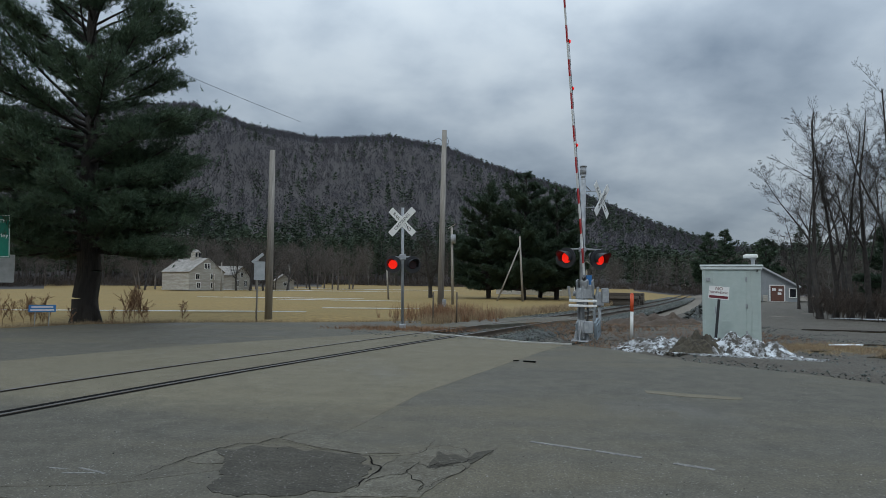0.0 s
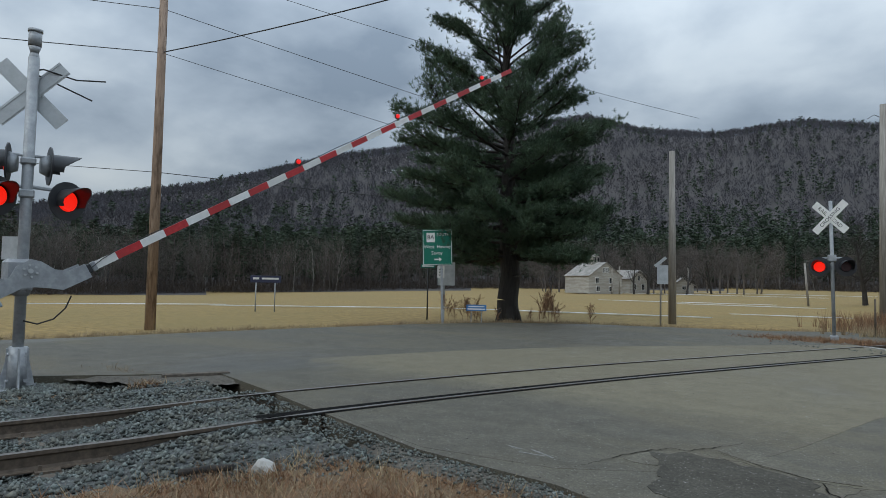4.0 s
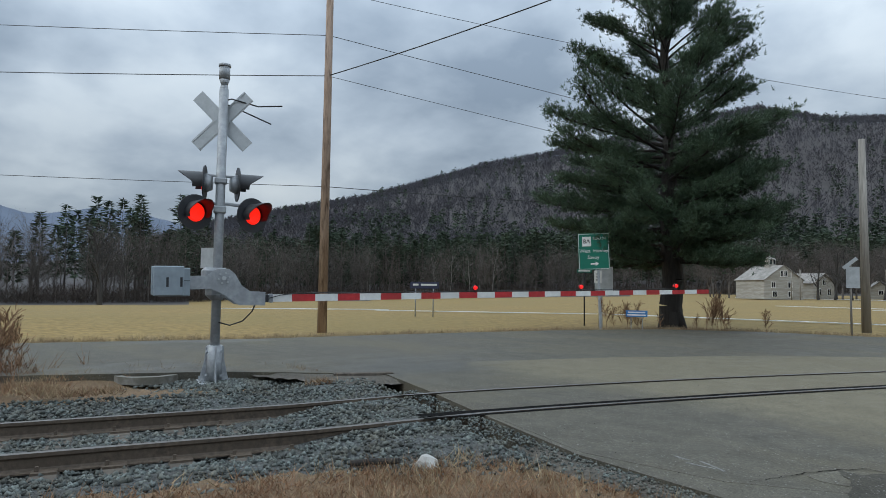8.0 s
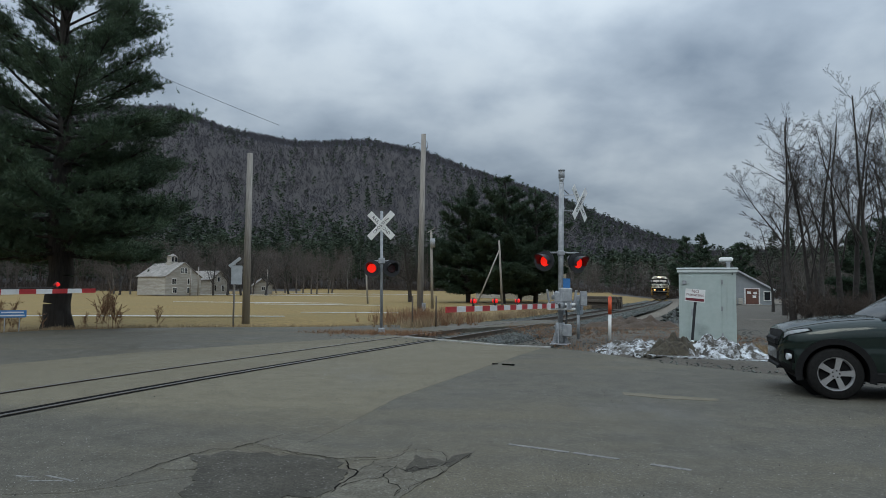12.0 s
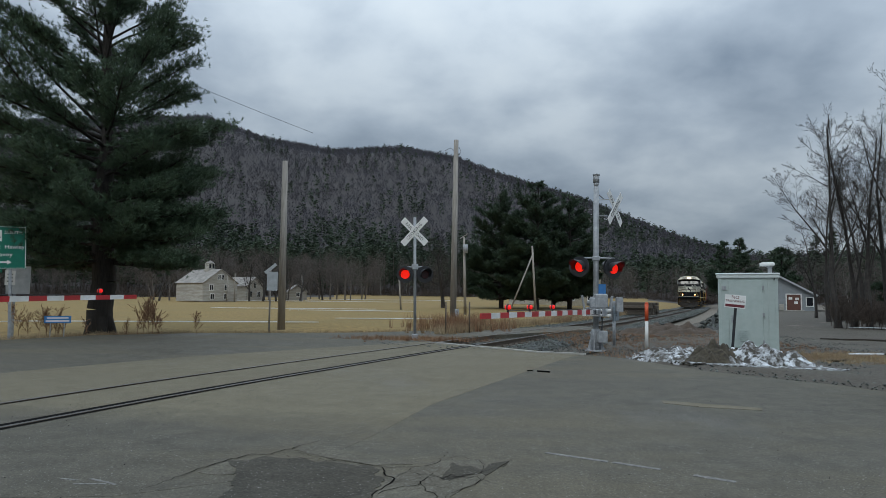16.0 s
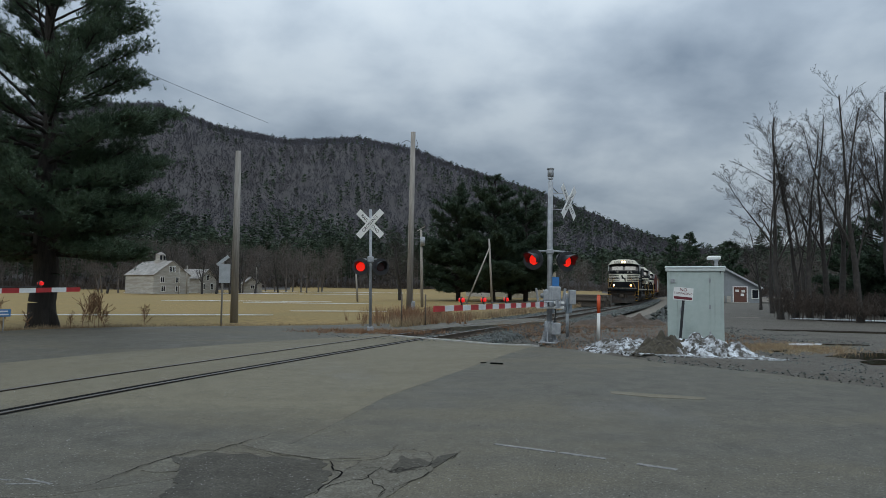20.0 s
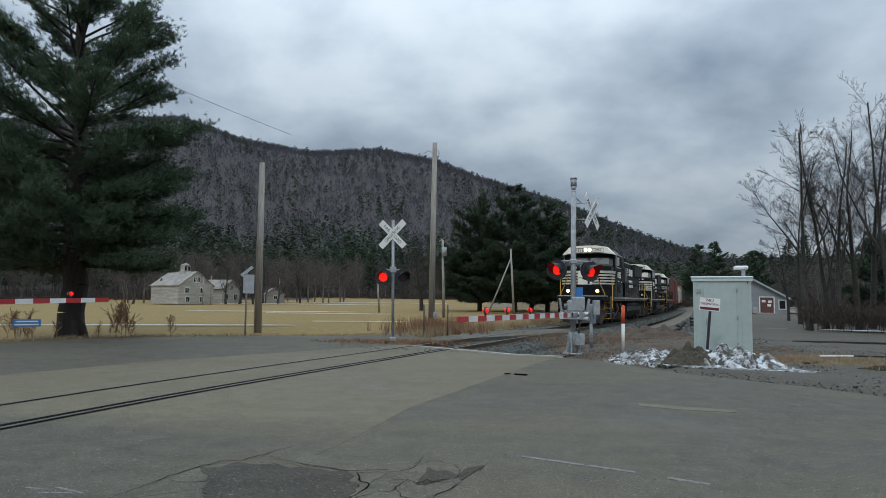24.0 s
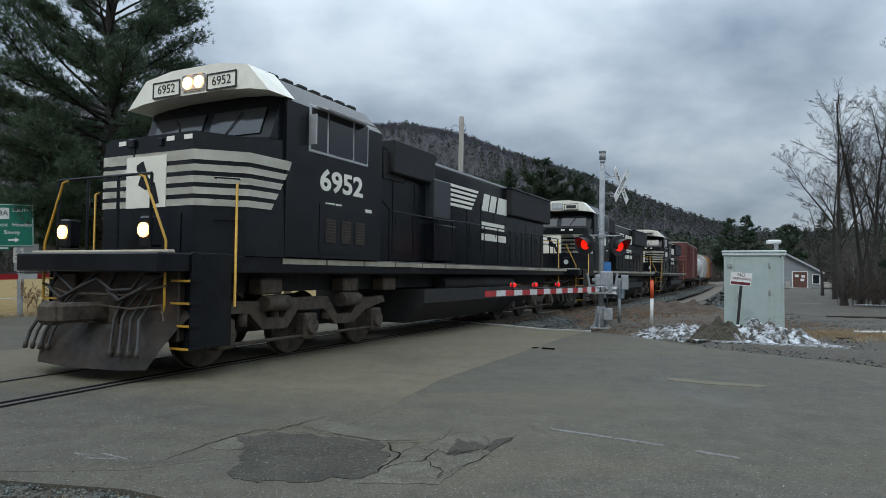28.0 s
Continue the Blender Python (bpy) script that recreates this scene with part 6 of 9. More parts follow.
def wheel(parent, x, y, r=0.36, w=0.23, sgn=1):
    h = part("wheel", bmesh.new(), M_TYRE, parent, "", pose(x, y, r))
    t_ = bmesh.new()
    prof = [(r * 0.66, -w / 2), (r * 0.93, -w / 2), (r, -w * 0.36), (r, w * 0.36), (r * 0.93, w / 2), (r * 0.66, w / 2)]
    n = 32
    rings = [[t_.verts.new((p * math.cos(2 * math.pi * k / n), q, p * math.sin(2 * math.pi * k / n))) for p, q in prof] for k in range(n)]
    for k in range(n):
        a, b = rings[k], rings[(k + 1) % n]
        for i in range(len(prof) - 1):
            f = t_.faces.new((a[i], a[i + 1], b[i + 1], b[i]))
            f.smooth = True
    bmesh.ops.recalc_face_normals(t_, faces=t_.faces)
    part("tyre", t_, M_TYRE, h)
    rim = bmesh.new()
    yo = -sgn * w * 0.42
    for k in range(n):
        a0, a1 = 2 * math.pi * k / n, 2 * math.pi * (k + 1) / n
        q = [rim.verts.new((rr * math.cos(a), yy, rr * math.sin(a))) for a, rr, yy in ((a0, r * 0.66, yo), (a1, r * 0.66, yo), (a1, r * 0.58, yo * 0.6), (a0, r * 0.58, yo * 0.6))]
        rim.faces.new(q)
    for k in range(5):
        a = 2 * math.pi * k / 5 + 0.3
        m3 = Matrix.Rotation(-a, 3, "Y")
        for off in (0.0,):
            p0, p1 = m3 @ Vector((0.04, yo * 1.0, off)), m3 @ Vector((r * 0.645, yo * 1.02, off))
            d = (p1 - p0)
            s_ = Vector((0, 1, 0)).cross(d).normalized() * 0.03
            q = [p0 - s_, p0 + s_, p1 + s_ * 1.45, p1 - s_ * 1.45]
            lo = [rim.verts.new(p) for p in q]
            hi = [rim.verts.new(p + Vector((0, sgn * 0.03, 0))) for p in q]
            rim.faces.new(lo), rim.faces.new(hi)
            for i in range(4):
                rim.faces.new((lo[i], lo[(i + 1) % 4], hi[(i + 1) % 4], hi[i]))
    bm_cyl(rim, (0, yo * 0.7, 0), (0, yo * 1.02, 0), 0.075, 0.068, 16)
    for k in range(n):
        a0, a1 = 2 * math.pi * k / n, 2 * math.pi * (k + 1) / n
        rim.faces.new([rim.verts.new((rr * math.cos(a), yy, rr * math.sin(a))) for a, rr, yy in ((a0, r * 0.672, yo * 1.05), (a1, r * 0.672, yo * 1.05), (a1, r * 0.63, yo * 1.03), (a0, r * 0.63, yo * 1.03))])
    bmesh.ops.recalc_face_normals(rim, faces=rim.faces)
    part("rim", rim, M_ALLOY, h, "silver five-spoke alloy rim")
    for k in range(5):
        a = 2 * math.pi * (k + 0.5) / 5 - 0.3
        part("nut", cyl((0.048 * math.cos(a), yo * 1.0, 0.048 * math.sin(a)), (0.048 * math.cos(a), yo * 1.06, 0.048 * math.sin(a)), 0.012, seg=6), M_CARPLASTIC, h)
    part("brake", cyl((0, yo * 0.1, 0), (0, yo * 0.3, 0), r * 0.6, seg=20), M_CARPLASTIC, h)
    return h


PLAN = [(-1.02, 0.40), (-0.99, 0.55), (-0.94, 0.66), (-0.86, 0.75), (-0.74, 0.82), (-0.55, 0.865), (-0.3, 0.89), (0.0, 0.905), (0.4, 0.912), (1.3, 0.916), (2.7, 0.912), (3.3, 0.88), (3.55, 0.80), (3.62, 0.70)]
BELLY = [(-1.02, 0.50), (-0.96, 0.42), (-0.85, 0.34), (-0.6, 0.28), (-0.3, 0.26), (3.0, 0.27), (3.4, 0.34), (3.62, 0.44)]
DECK = [(-1.02, 0.66), (-0.985, 0.76), (-0.94, 0.88), (-0.89, 0.955), (-0.8, 0.99), (-0.6, 1.03), (-0.3, 1.075), (0.1, 1.125), (0.5, 1.165), (0.9, 1.17), (2.6, 1.16), (3.4, 1.17), (3.55, 1.14), (3.62, 1.08)]
SECTION = [(0.0, 0.0), (0.9, 0.0), (0.965, 0.08), (1.0, 0.24), (1.002, 0.42), (0.985, 0.56), (0.99, 0.66), (0.985, 0.74), (0.965, 0.82), (0.935, 0.89), (0.87, 0.95), (0.74, 0.985), (0.4, 1.01), (0.0, 1.015)]


def car_skin(x, k, sy=-1, out=0.0):
    """A point of the car's skin at station x; k runs along the section from the belly to the centre line on top."""
    i = min(int(k), len(SECTION) - 2)
    v = k - i
    w = SECTION[i][0] + (SECTION[i + 1][0] - SECTION[i][0]) * v
    u = SECTION[i][1] + (SECTION[i + 1][1] - SECTION[i][1]) * v
    b, t = lerp(BELLY, x), lerp(DECK, x)
    return Vector(((0.66 * x if x < 0 else x) - out * max(0.0, -0.6 - x) * 2, sy * (w * lerp(PLAN, x) + out), b + (t - b) * u))


def skin_patch(name, corners, material, parent, sy, out, label="", n=9):
    """A piece lying on the skin between four corners (x, k)."""
    bm, g = bmesh.new(), {}
    (ax, ak), (bx, bk), (cx, ck), (dx, dk) = corners
    for i in range(n + 1):
        for j in range(n + 1):
            u, v = i / n, j / n
            x = (ax * (1 - u) + bx * u) * (1 - v) + (dx * (1 - u) + cx * u) * v
            k = (ak * (1 - u) + bk * u) * (1 - v) + (dk * (1 - u) + ck * u) * v
            g[i, j] = bm.verts.new(car_skin(x, k, sy, out))
    for i in range(n):
        for j in range(n):
            f = bm.faces.new((g[i, j], g[i + 1, j], g[i + 1, j + 1], g[i, j + 1]))
            f.smooth = True
    bmesh.ops.solidify(bm, geom=bm.faces[:], thickness=0.006)
    return part(name, bm, material, parent, label)


def build_car():
    """Compact sport utility car; front towards -X, near side -Y; origin under the front axle."""
    c = thing("car", "dark green compact sport utility car at the crossing", "car")
    bm = bmesh.new()
    xs = [-1.02, -1.0, -0.97, -0.94, -0.91, -0.88, -0.84, -0.8, -0.74, -0.68] + [-0.62 + 0.05 * i for i in range(85)]
    ks = [0, 1, 2, 2.5, 3, 3.5, 4, 4.5, 5, 5.5, 6, 6.5, 7, 8, 9, 10, 11, 12, 13]
    rows = []
    for x in xs:
        pts = [car_skin(x, k, -1) for k in ks]
        rows.append([bm.verts.new(p) for p in pts] + [bm.verts.new((p.x, -p.y, p.z)) for p in reversed(pts[1:-1])])
    n = len(rows[0])
    for a, b in zip(rows[:-1], rows[1:]):
        for i in range(n):
            q = (a[i], a[(i + 1) % n], b[(i + 1) % n], b[i])
            m = sum((v.co for v in q), Vector()) / 4
            if abs(m.y) > 0.55 and min(math.hypot(m.x - ax, m.z - 0.36) for ax in (0.0, 2.66)) < 0.45:
                continue
            f = bm.faces.new(q)
            f.smooth = True
            if m.z < 0.40 or (m.x < -0.52 and m.z < 0.62 and (abs(m.y) < 0.5 or m.z < 0.47)) or (m.x < -0.6 and abs(m.y) < 0.42):
                f.material_index = 1
    bm.faces.new(rows[0])
    bm.faces.new(rows[-1])
    bmesh.ops.recalc_face_normals(bm, faces=bm.faces)
    part("body", bm, (M_CARPAINT, M_CARPLASTIC), c)

    def sec(x, hw, z0, z1, hw2, z2, rw):
        return [(x, -hw * 0.92, z0), (x, -hw, z0 + 0.1), (x, -hw, 0.5 * (z0 + z1)), (x, -hw * 0.97, z1), (x, -hw2, z2 - 0.02), (x, -rw * hw2, z2), (x, rw * hw2, z2), (x, hw2, z2 - 0.02), (x, hw * 0.97, z1), (x, hw, 0.5 * (z0 + z1)), (x, hw, z0 + 0.1), (x, hw * 0.92, z0)]
    cab = [sec(0.62, 0.8, 1.05, 1.14, 0.76, 1.17, 0.8), sec(1.35, 0.8, 1.05, 1.32, 0.66, 1.6, 0.85), sec(2.2, 0.8, 1.05, 1.37, 0.64, 1.68, 0.85), sec(3.0, 0.79, 1.05, 1.37, 0.62, 1.62, 0.85), sec(3.55, 0.76, 1.05, 1.22, 0.66, 1.25, 0.85)]
    loft("cabin_glass", cab, M_CARGLASS, c, "dark tinted windows")
    part("roof_panel", box((2.2, 0, 1.68), (1.5, 1.1, 0.04), None, 0.015), M_CARPAINT, c)
    part("bonnet_seam", bm_path(bmesh.new(), [car_skin(-0.86 + 0.1 * k, 10.6, -1, 0.001) for k in range(15)], 0.006, 4), M_CARPLASTIC, c)
    for sy in (-1, 1):
        for x0, z0, x1, z1 in ((0.7, 1.15, 1.42, 1.63), (3.0, 1.62, 3.5, 1.2), (2.15, 1.12, 2.15, 1.66)):
            part("pillar", cyl((x0, sy * 0.78, z0), (x1, sy * 0.66, z1), 0.035, seg=8), M_CARPAINT, c)
        for cx in (0.0, 2.66):
            arch, liner, m_ = bmesh.new(), bmesh.new(), 26
            for k in range(m_):
                a0, a1 = -0.25 + (math.pi + 0.5) * k / m_, -0.25 + (math.pi + 0.5) * (k + 1) / m_
                q = [(cx + r * math.cos(a), sy * (lerp(PLAN, min(0, cx + r * math.cos(a)) / 0.66 + max(0, cx + r * math.cos(a))) + 0.012), 0.36 + r * math.sin(a)) for r, a in ((0.415, a0), (0.415, a1), (0.50, a1), (0.50, a0))]
                arch.faces.new([arch.verts.new(p) for p in q])
                q = [(cx + 0.42 * math.cos(a), sy * y, 0.36 + 0.42 * math.sin(a)) for y, a in ((0.5, a0), (0.5, a1), (0.915, a1), (0.915, a0))]
                liner.faces.new([liner.verts.new(p) for p in q])
            bmesh.ops.remove_doubles(arch, verts=arch.verts, dist=0.001)
            bmesh.ops.solidify(arch, geom=arch.faces[:], thickness=0.02)
            part("arch_trim", arch, M_CARPLASTIC, c)
            part("arch_liner", liner, M_CARPLASTIC, c)
            part("inner_wall", cyl((cx, sy * 0.5, 0.38), (cx, sy * 0.53, 0.38), 0.44, seg=20), M_CARPLASTIC, c)
        part("sill", box((1.33, sy * 0.9, 0.33), (1.8, 0.06, 0.14), None, 0.02), M_CARPLASTIC, c)
        # headlamps sweep back round the corner
        h = skin_patch("headlamp", ((-0.95, 8.3), (-0.40, 8.75), (-0.46, 9.75), (-0.90, 10.2)), M_CARPLASTIC, c, sy, 0.006, "clear swept-back headlamp")
        skin_patch("lens", ((-0.925, 8.5), (-0.44, 8.85), (-0.49, 9.6), (-0.90, 9.95)), M_LIGHTGLASS, h, sy, 0.011)
        skin_patch("projector", ((-0.84, 8.65), (-0.72, 8.7), (-0.73, 9.4), (-0.84, 9.5)), M_ALLOY, h, sy, 0.014)
        skin_patch("fog_recess", ((-0.93, 3.2), (-0.76, 3.0), (-0.78, 4.6), (-0.93, 4.9)), M_CARPLASTIC, c, sy, 0.006)
        p = car_skin(-0.86, 3.7, sy, 0.01)
        part("fog_lamp", cyl(p + Vector((0.03, 0, 0)), p + Vector((-0.025, sy * 0.012, 0)), 0.042, 0.05, 14), M_LIGHTGLASS, c)
        part("mirror", box((0.95, sy * 1.0, 1.2), (0.16, 0.22, 0.15), None, 0.04), M_CARPAINT, c)
        part("door_seam", box((0.72, sy * 0.917, 0.7), (0.012, 0.01, 0.72)), M_CARPLASTIC, c)
        part("door_handle", box((1.5, sy * 0.93, 0.98), (0.2, 0.03, 0.035), None, 0.01), M_CARPAINT, c)
    g = part("grille", box((-0.655, 0, 0.76), (0.06, 0.8, 0.13), None, 0.02), M_CARPLASTIC, c)
    for z in (0.73, 0.79):
        part("grille_bar", box((-0.69, 0, z), (0.015, 0.76, 0.016)), M_CARPLASTIC, g)
    part("skid_plate", box((-0.6, 0, 0.4), (0.14, 0.9, 0.06), None, 0.02), M_CARPLASTIC, c)
    part("underbody", box((1.3, 0, 0.32), (3.4, 1.0, 0.2)), M_CARPLASTIC, c)
    wh = [wheel(c, x, sy * 0.8, sgn=-sy) for x in (0.0, 2.66) for sy in (-1, 1)]
    return c, wh


CAR, CAR_WHEELS = build_car()


# ---- train ----
M_LOCO = mat("black_locomotive_paint", (0.005, 0.006, 0.008), (0.010, 0.012, 0.015), 2.2, 0.24, 0.04, c3=(0.014, 0.014, 0.014), big=0.25, spec=0.26)
M_LOCOWHITE = mat("cream_white_stripe", (0.85, 0.82, 0.71), (0.92, 0.90, 0.80), 6, 0.5, 0.05, c3=(0.74, 0.70, 0.60))
M_YELLOW = mat("yellow_handrail", (0.50, 0.27, 0.02), (0.62, 0.36, 0.04), 10, 0.5, 0.05, c3=(0.40, 0.22, 0.03))
M_TRUCK = mat("dusty_truck_iron", (0.028, 0.022, 0.016), (0.098, 0.077, 0.056), 7, 0.9, 0.4, c3=(0.066, 0.050, 0.036))
M_UNDER = mat("sooty_underframe", (0.012, 0.012, 0.012), (0.03, 0.028, 0.026), 7, 0.85, 0.2)
M_GRILLE = mat("black_mesh_grille", (0.006, 0.006, 0.007), (0.014, 0.014, 0.015), 60, 0.7, 0.5)
M_HEADLAMP = mat("lit_headlamp_bulb", (0.9, 0.85, 0.7), (1.0, 0.95, 0.8), 30, 0.3, 0, emit=((1.0, 0.62, 0.25), 30.0))
M_REFLECTOR = mat("lamp_reflector", (0.75, 0.68, 0.55), (0.85, 0.78, 0.65), 30, 0.18, 0.1, metal=0.9, emit=((1.0, 0.46, 0.11), 6.0))
M_PILOT = mat("oily_brown_black_pilot", (0.014, 0.011, 0.009), (0.048, 0.034, 0.024), 6, 0.6, 0.3, c3=(0.085, 0.046, 0.026), big=0.3)
M_HATCH = mat("grey_black_hatch", (0.030, 0.034, 0.038), (0.045, 0.05, 0.055), 4, 0.45, 0.05)
M_DITCH = mat("lit_ditch_bulb", (0.9, 0.85, 0.7), (1.0, 0.9, 0.7), 30, 0.3, 0, emit=((1.0, 0.52, 0.16), 12.0))
M_CABGLASS = mat("reflecting_windscreen", (0.02, 0.022, 0.025), (0.035, 0.038, 0.042), 3, 0.08, 0, spec=0.9)
M_SILL = mat("dull_cream_sill", (0.30, 0.27, 0.20), (0.46, 0.42, 0.33), 5, 0.7, 0.1, c3=(0.22, 0.19, 0.14))
M_SILVER = mat("silver_window_frame", (0.42, 0.43, 0.44), (0.55, 0.56, 0.57), 10, 0.45, 0.02, metal=0.5)
M_HOSE = mat("rubber_hose", (0.02, 0.019, 0.018), (0.05, 0.047, 0.044), 20, 0.7, 0.1)
M_PLOW = mat("worn_plow_steel", (0.024, 0.020, 0.017), (0.090, 0.080, 0.072), 4, 0.6, 0.3, c3=(0.060, 0.036, 0.021), big=0.35)


def rail_wheel(parent, y, r=0.5):
    b = bmesh.new()
    for sx in (-1, 1):
        bm_cyl(b, (sx * 0.68, 0, 0), (sx * 0.80, 0, 0), r, r * 0.985, 28)
        bm_cyl(b, (sx * 0.655, 0, 0), (sx * 0.68, 0, 0), r + 0.03, r + 0.03, 28)
    bm_cyl(b, (-0.68, 0, 0), (0.68, 0, 0), 0.1, 0.1, 10)
    return part("wheelset", b, M_TRUCK, parent, "", pose(0, y, r + 0.02))


def loco_truck(parent, yc, flip=1):
    """Three-axle truck: cast side frames, axle boxes, springs, brake cylinders."""
    t_ = part("truck", box((0, 0, 0.62), (1.5, 3.4, 0.3)), M_UNDER, parent, "", pose(0, yc, 0))
    ws = [rail_wheel(t_, flip * y) for y in (2.07, 0.1, -2.02)]
    for sx in (-1, 1):
        fr = bm_poly(bmesh.new(), [(2.45, 0.95), (2.1, 1.02), (1.35, 0.98), (1.15, 0.72), (0.75, 0.7), (0.55, 1.02), (-0.45, 1.02), (-0.75, 0.68), (-1.2, 0.68), (-1.5, 0.95), (-2.35, 0.98), (-2.42, 0.86), (-1.65, 0.72), (-1.3, 0.5), (-0.7, 0.5), (-0.35, 0.8), (0.4, 0.8), (0.65, 0.52), (1.25, 0.54), (1.55, 0.8), (2.4, 0.84)], 0.14, "X")
        bm_move(fr, Matrix.Translation((sx * 1.12 - 0.07, 0, 0)))
        part("side_frame", fr, M_TRUCK, t_, "brown dusty cast side frame")
        for y in (2.07, 0.1, -2.02):
            ab = box((sx * 1.16, flip * y, 0.52), (0.2, 0.36, 0.44), None, 0.03)
            bm_cyl(ab, (sx * 1.2, flip * y, 0.52), (sx * 1.32, flip * y, 0.52), 0.15, 0.13, 16)
            part("axle_box", ab, M_TRUCK, t_)
        for y in (1.05, -1.0):
            part("brake_cylinder", cyl((sx * 1.25, flip * y - 0.3, 0.95), (sx * 1.25, flip * y + 0.25, 0.95), 0.13, 0.13, 14), M_TRUCK, t_)
        part("brake_rod", bm_path(bmesh.new(), [(sx * 1.2, -1.9, 0.36), (sx * 1.2, 1.95, 0.36)], 0.03), M_TRUCK, t_)
        for y in (1.62, 0.9, -0.5, -1.5):
            part("spring", cyl((sx * 1.1, y, 0.6), (sx * 1.1, y, 0.82), 0.09, 0.09, 10), M_TRUCK, t_)
    return t_


def band(parent, pts, z0, z1, material, name="stripe", out=0.0):
    """A vertical painted band along a plan line."""
    b = bmesh.new()
    lo, hi = [b.verts.new((x, y, z0)) for x, y in pts], [b.verts.new((x, y + dy, z1)) for (x, y), dy in zip(pts, [-out] + [0] * (len(pts) - 2) + [-out])]
    for i in range(len(pts) - 1):
        b.faces.new((lo[i], lo[i + 1], hi[i + 1], hi[i]))
    bmesh.ops.solidify(b, geom=b.faces[:], thickness=0.006)
    return part(name, b, material, parent)


def locomotive(label, number, lit):
    """Six-axle road engine; front towards +Y, origin at the front coupler on the railhead."""
    L = thing("locomotive", label, "locomotive", None, "train engines")
    part("frame", box((0, -10.0, 1.56), (2.96, 18.3, 0.26), None, 0.02), M_LOCO, L)
    for sx in (-1, 1):
        for k in range(14):
            y0, y1 = -3.2 - k * 1.17, -3.2 - (k + 1) * 1.17 + 0.04
            part("sill_stripe", box((sx * 1.49, 0.5 * (y0 + y1), 1.62), (0.012, y0 - y1, 0.09)), M_SILL, L)
    # nose
    nb = bm_poly(bmesh.new(), [(-0.98, -1.85), (0.98, -1.85), (1.5, -2.4), (1.54, -3.2), (-1.54, -3.2), (-1.5, -2.4)], 1.85)
    for v in nb.verts:
        v.co.z += 1.68
        if v.co.z > 3:
            v.co.z = 3.5 + 0.10 * smooth(1.85, 3.2, -v.co.y) - (0.1 if abs(v.co.x) > 1.2 and v.co.y > -3 else 0)
            v.co.x *= 0.97
    bmesh.ops.bevel(nb, geom=[e for e in nb.edges if abs(e.verts[0].co.z - e.verts[1].co.z) < 0.3 and e.verts[0].co.z > 3], offset=0.05, segments=2, affect="EDGES")
    nose = part("nose", nb, M_LOCO, L)
    line_ = [(-1.546, -3.1), (-1.512, -2.4), (-0.985, -1.842), (0.985, -1.842), (1.512, -2.4), (1.546, -3.1)]
    for k in range(5):
        z0 = 2.40 + 0.166 * k
        pts = list(line_)
        pts[0], pts[-1] = (-1.546, -2.85 - 0.1 * k), (1.546, -2.85 - 0.1 * k)
        band(nose, pts, z0, z0 + (0.1 if k < 4 else 0.15), M_LOCOWHITE, out=0.06)
    part("emblem_panel", box((0, -1.836, 2.78), (0.86, 0.012, 0.78)), M_LOCOWHITE, nose, "white square panel with a plain dark shape")
    part("emblem", bm_poly(bmesh.new(), [(-0.3, -0.33), (-0.2, -0.02), (-0.06, 0.06), (0.06, 0.32), (0.2, 0.26), (0.2, 0.18), (0.1, 0.1), (0.16, -0.04), (0.0, -0.12), (-0.12, -0.1), (-0.2, -0.34)], 0.008, "Y"), M_LOCO, nose, "", pose(0, -1.832, 2.78))
    part("nose_seam", box((0.28, -1.838, 3.0), (0.02, 0.012, 0.9)), M_UNDER, nose)
    part("nose_latch", box((0.32, -1.82, 3.38), (0.14, 0.06, 0.14), None, 0.02), M_LOCO, nose)
    part("nose_latch", box((-0.3, -1.83, 3.36), (0.08, 0.04, 0.12), None, 0.01), M_LOCO, nose)
    for z in (2.28, 2.62, 3.0):
        part("grab_iron", bm_path(bmesh.new(), [(1.14, -2.0, z), (1.19, -1.98, z), (1.42, -2.22, z), (1.4, -2.28, z)], 0.014), M_LOCO, nose)
    part("nose_door", box((-0.42, -1.84, 2.0), (0.66, 0.014, 0.62), None, 0.004), M_LOCO, nose)
    for x in (-0.86, -0.5, 0.55):
        part("nose_plate", box((x, -1.84, 3.4), (0.16, 0.01, 0.07)), M_LOCOWHITE, nose)
    part("grab_iron", bm_path(bmesh.new(), [(1.1, -1.98, 3.3), (1.16, -1.96, 3.26), (1.44, -2.3, 3.26), (1.4, -2.34, 3.3)], 0.014), M_LOCO, nose)
    for z in (2.2, 2.5, 2.8):
        part("grab_iron", bm_path(bmesh.new(), [(-1.2, -2.06, z), (-1.24, -1.98, z), (-1.46, -2.25, z), (-1.42, -2.3, z)], 0.012), M_LOCO, nose)
    # cab
    cb_ = bm_poly(bmesh.new(), [(-1.54, 1.69), (1.54, 1.69), (1.54, 4.2), (1.12, 4.64), (-1.12, 4.64), (-1.54, 4.2)], -2.85, "Y")
    bm_move(cb_, Matrix.Translation((0, -3.18, 0)))
    cab = part("cab", cb_, M_LOCO, L)
    part("windscreen_wall", bm_poly(bmesh.new(), [(-3.19, 3.55), (-2.9, 3.55), (-3.12, 4.15), (-3.19, 4.3)], 2.9, "X"), M_LOCO, cab, "", pose(-1.45, 0, 0))
    for sx in (-1, 1):
        w = part("windscreen", box((sx * 0.66, 0, 0), (1.12, 0.014, 0.47)), M_CABGLASS, cab, "windscreen reflecting the sky", pose(0, -2.995, 3.86, 19, 0, 0))
        part("wiper", bm_path(bmesh.new(), [(sx * 0.5, 0.02, -0.2), (sx * 0.75, 0.03, 0.18)], 0.01), M_LOCO, w)
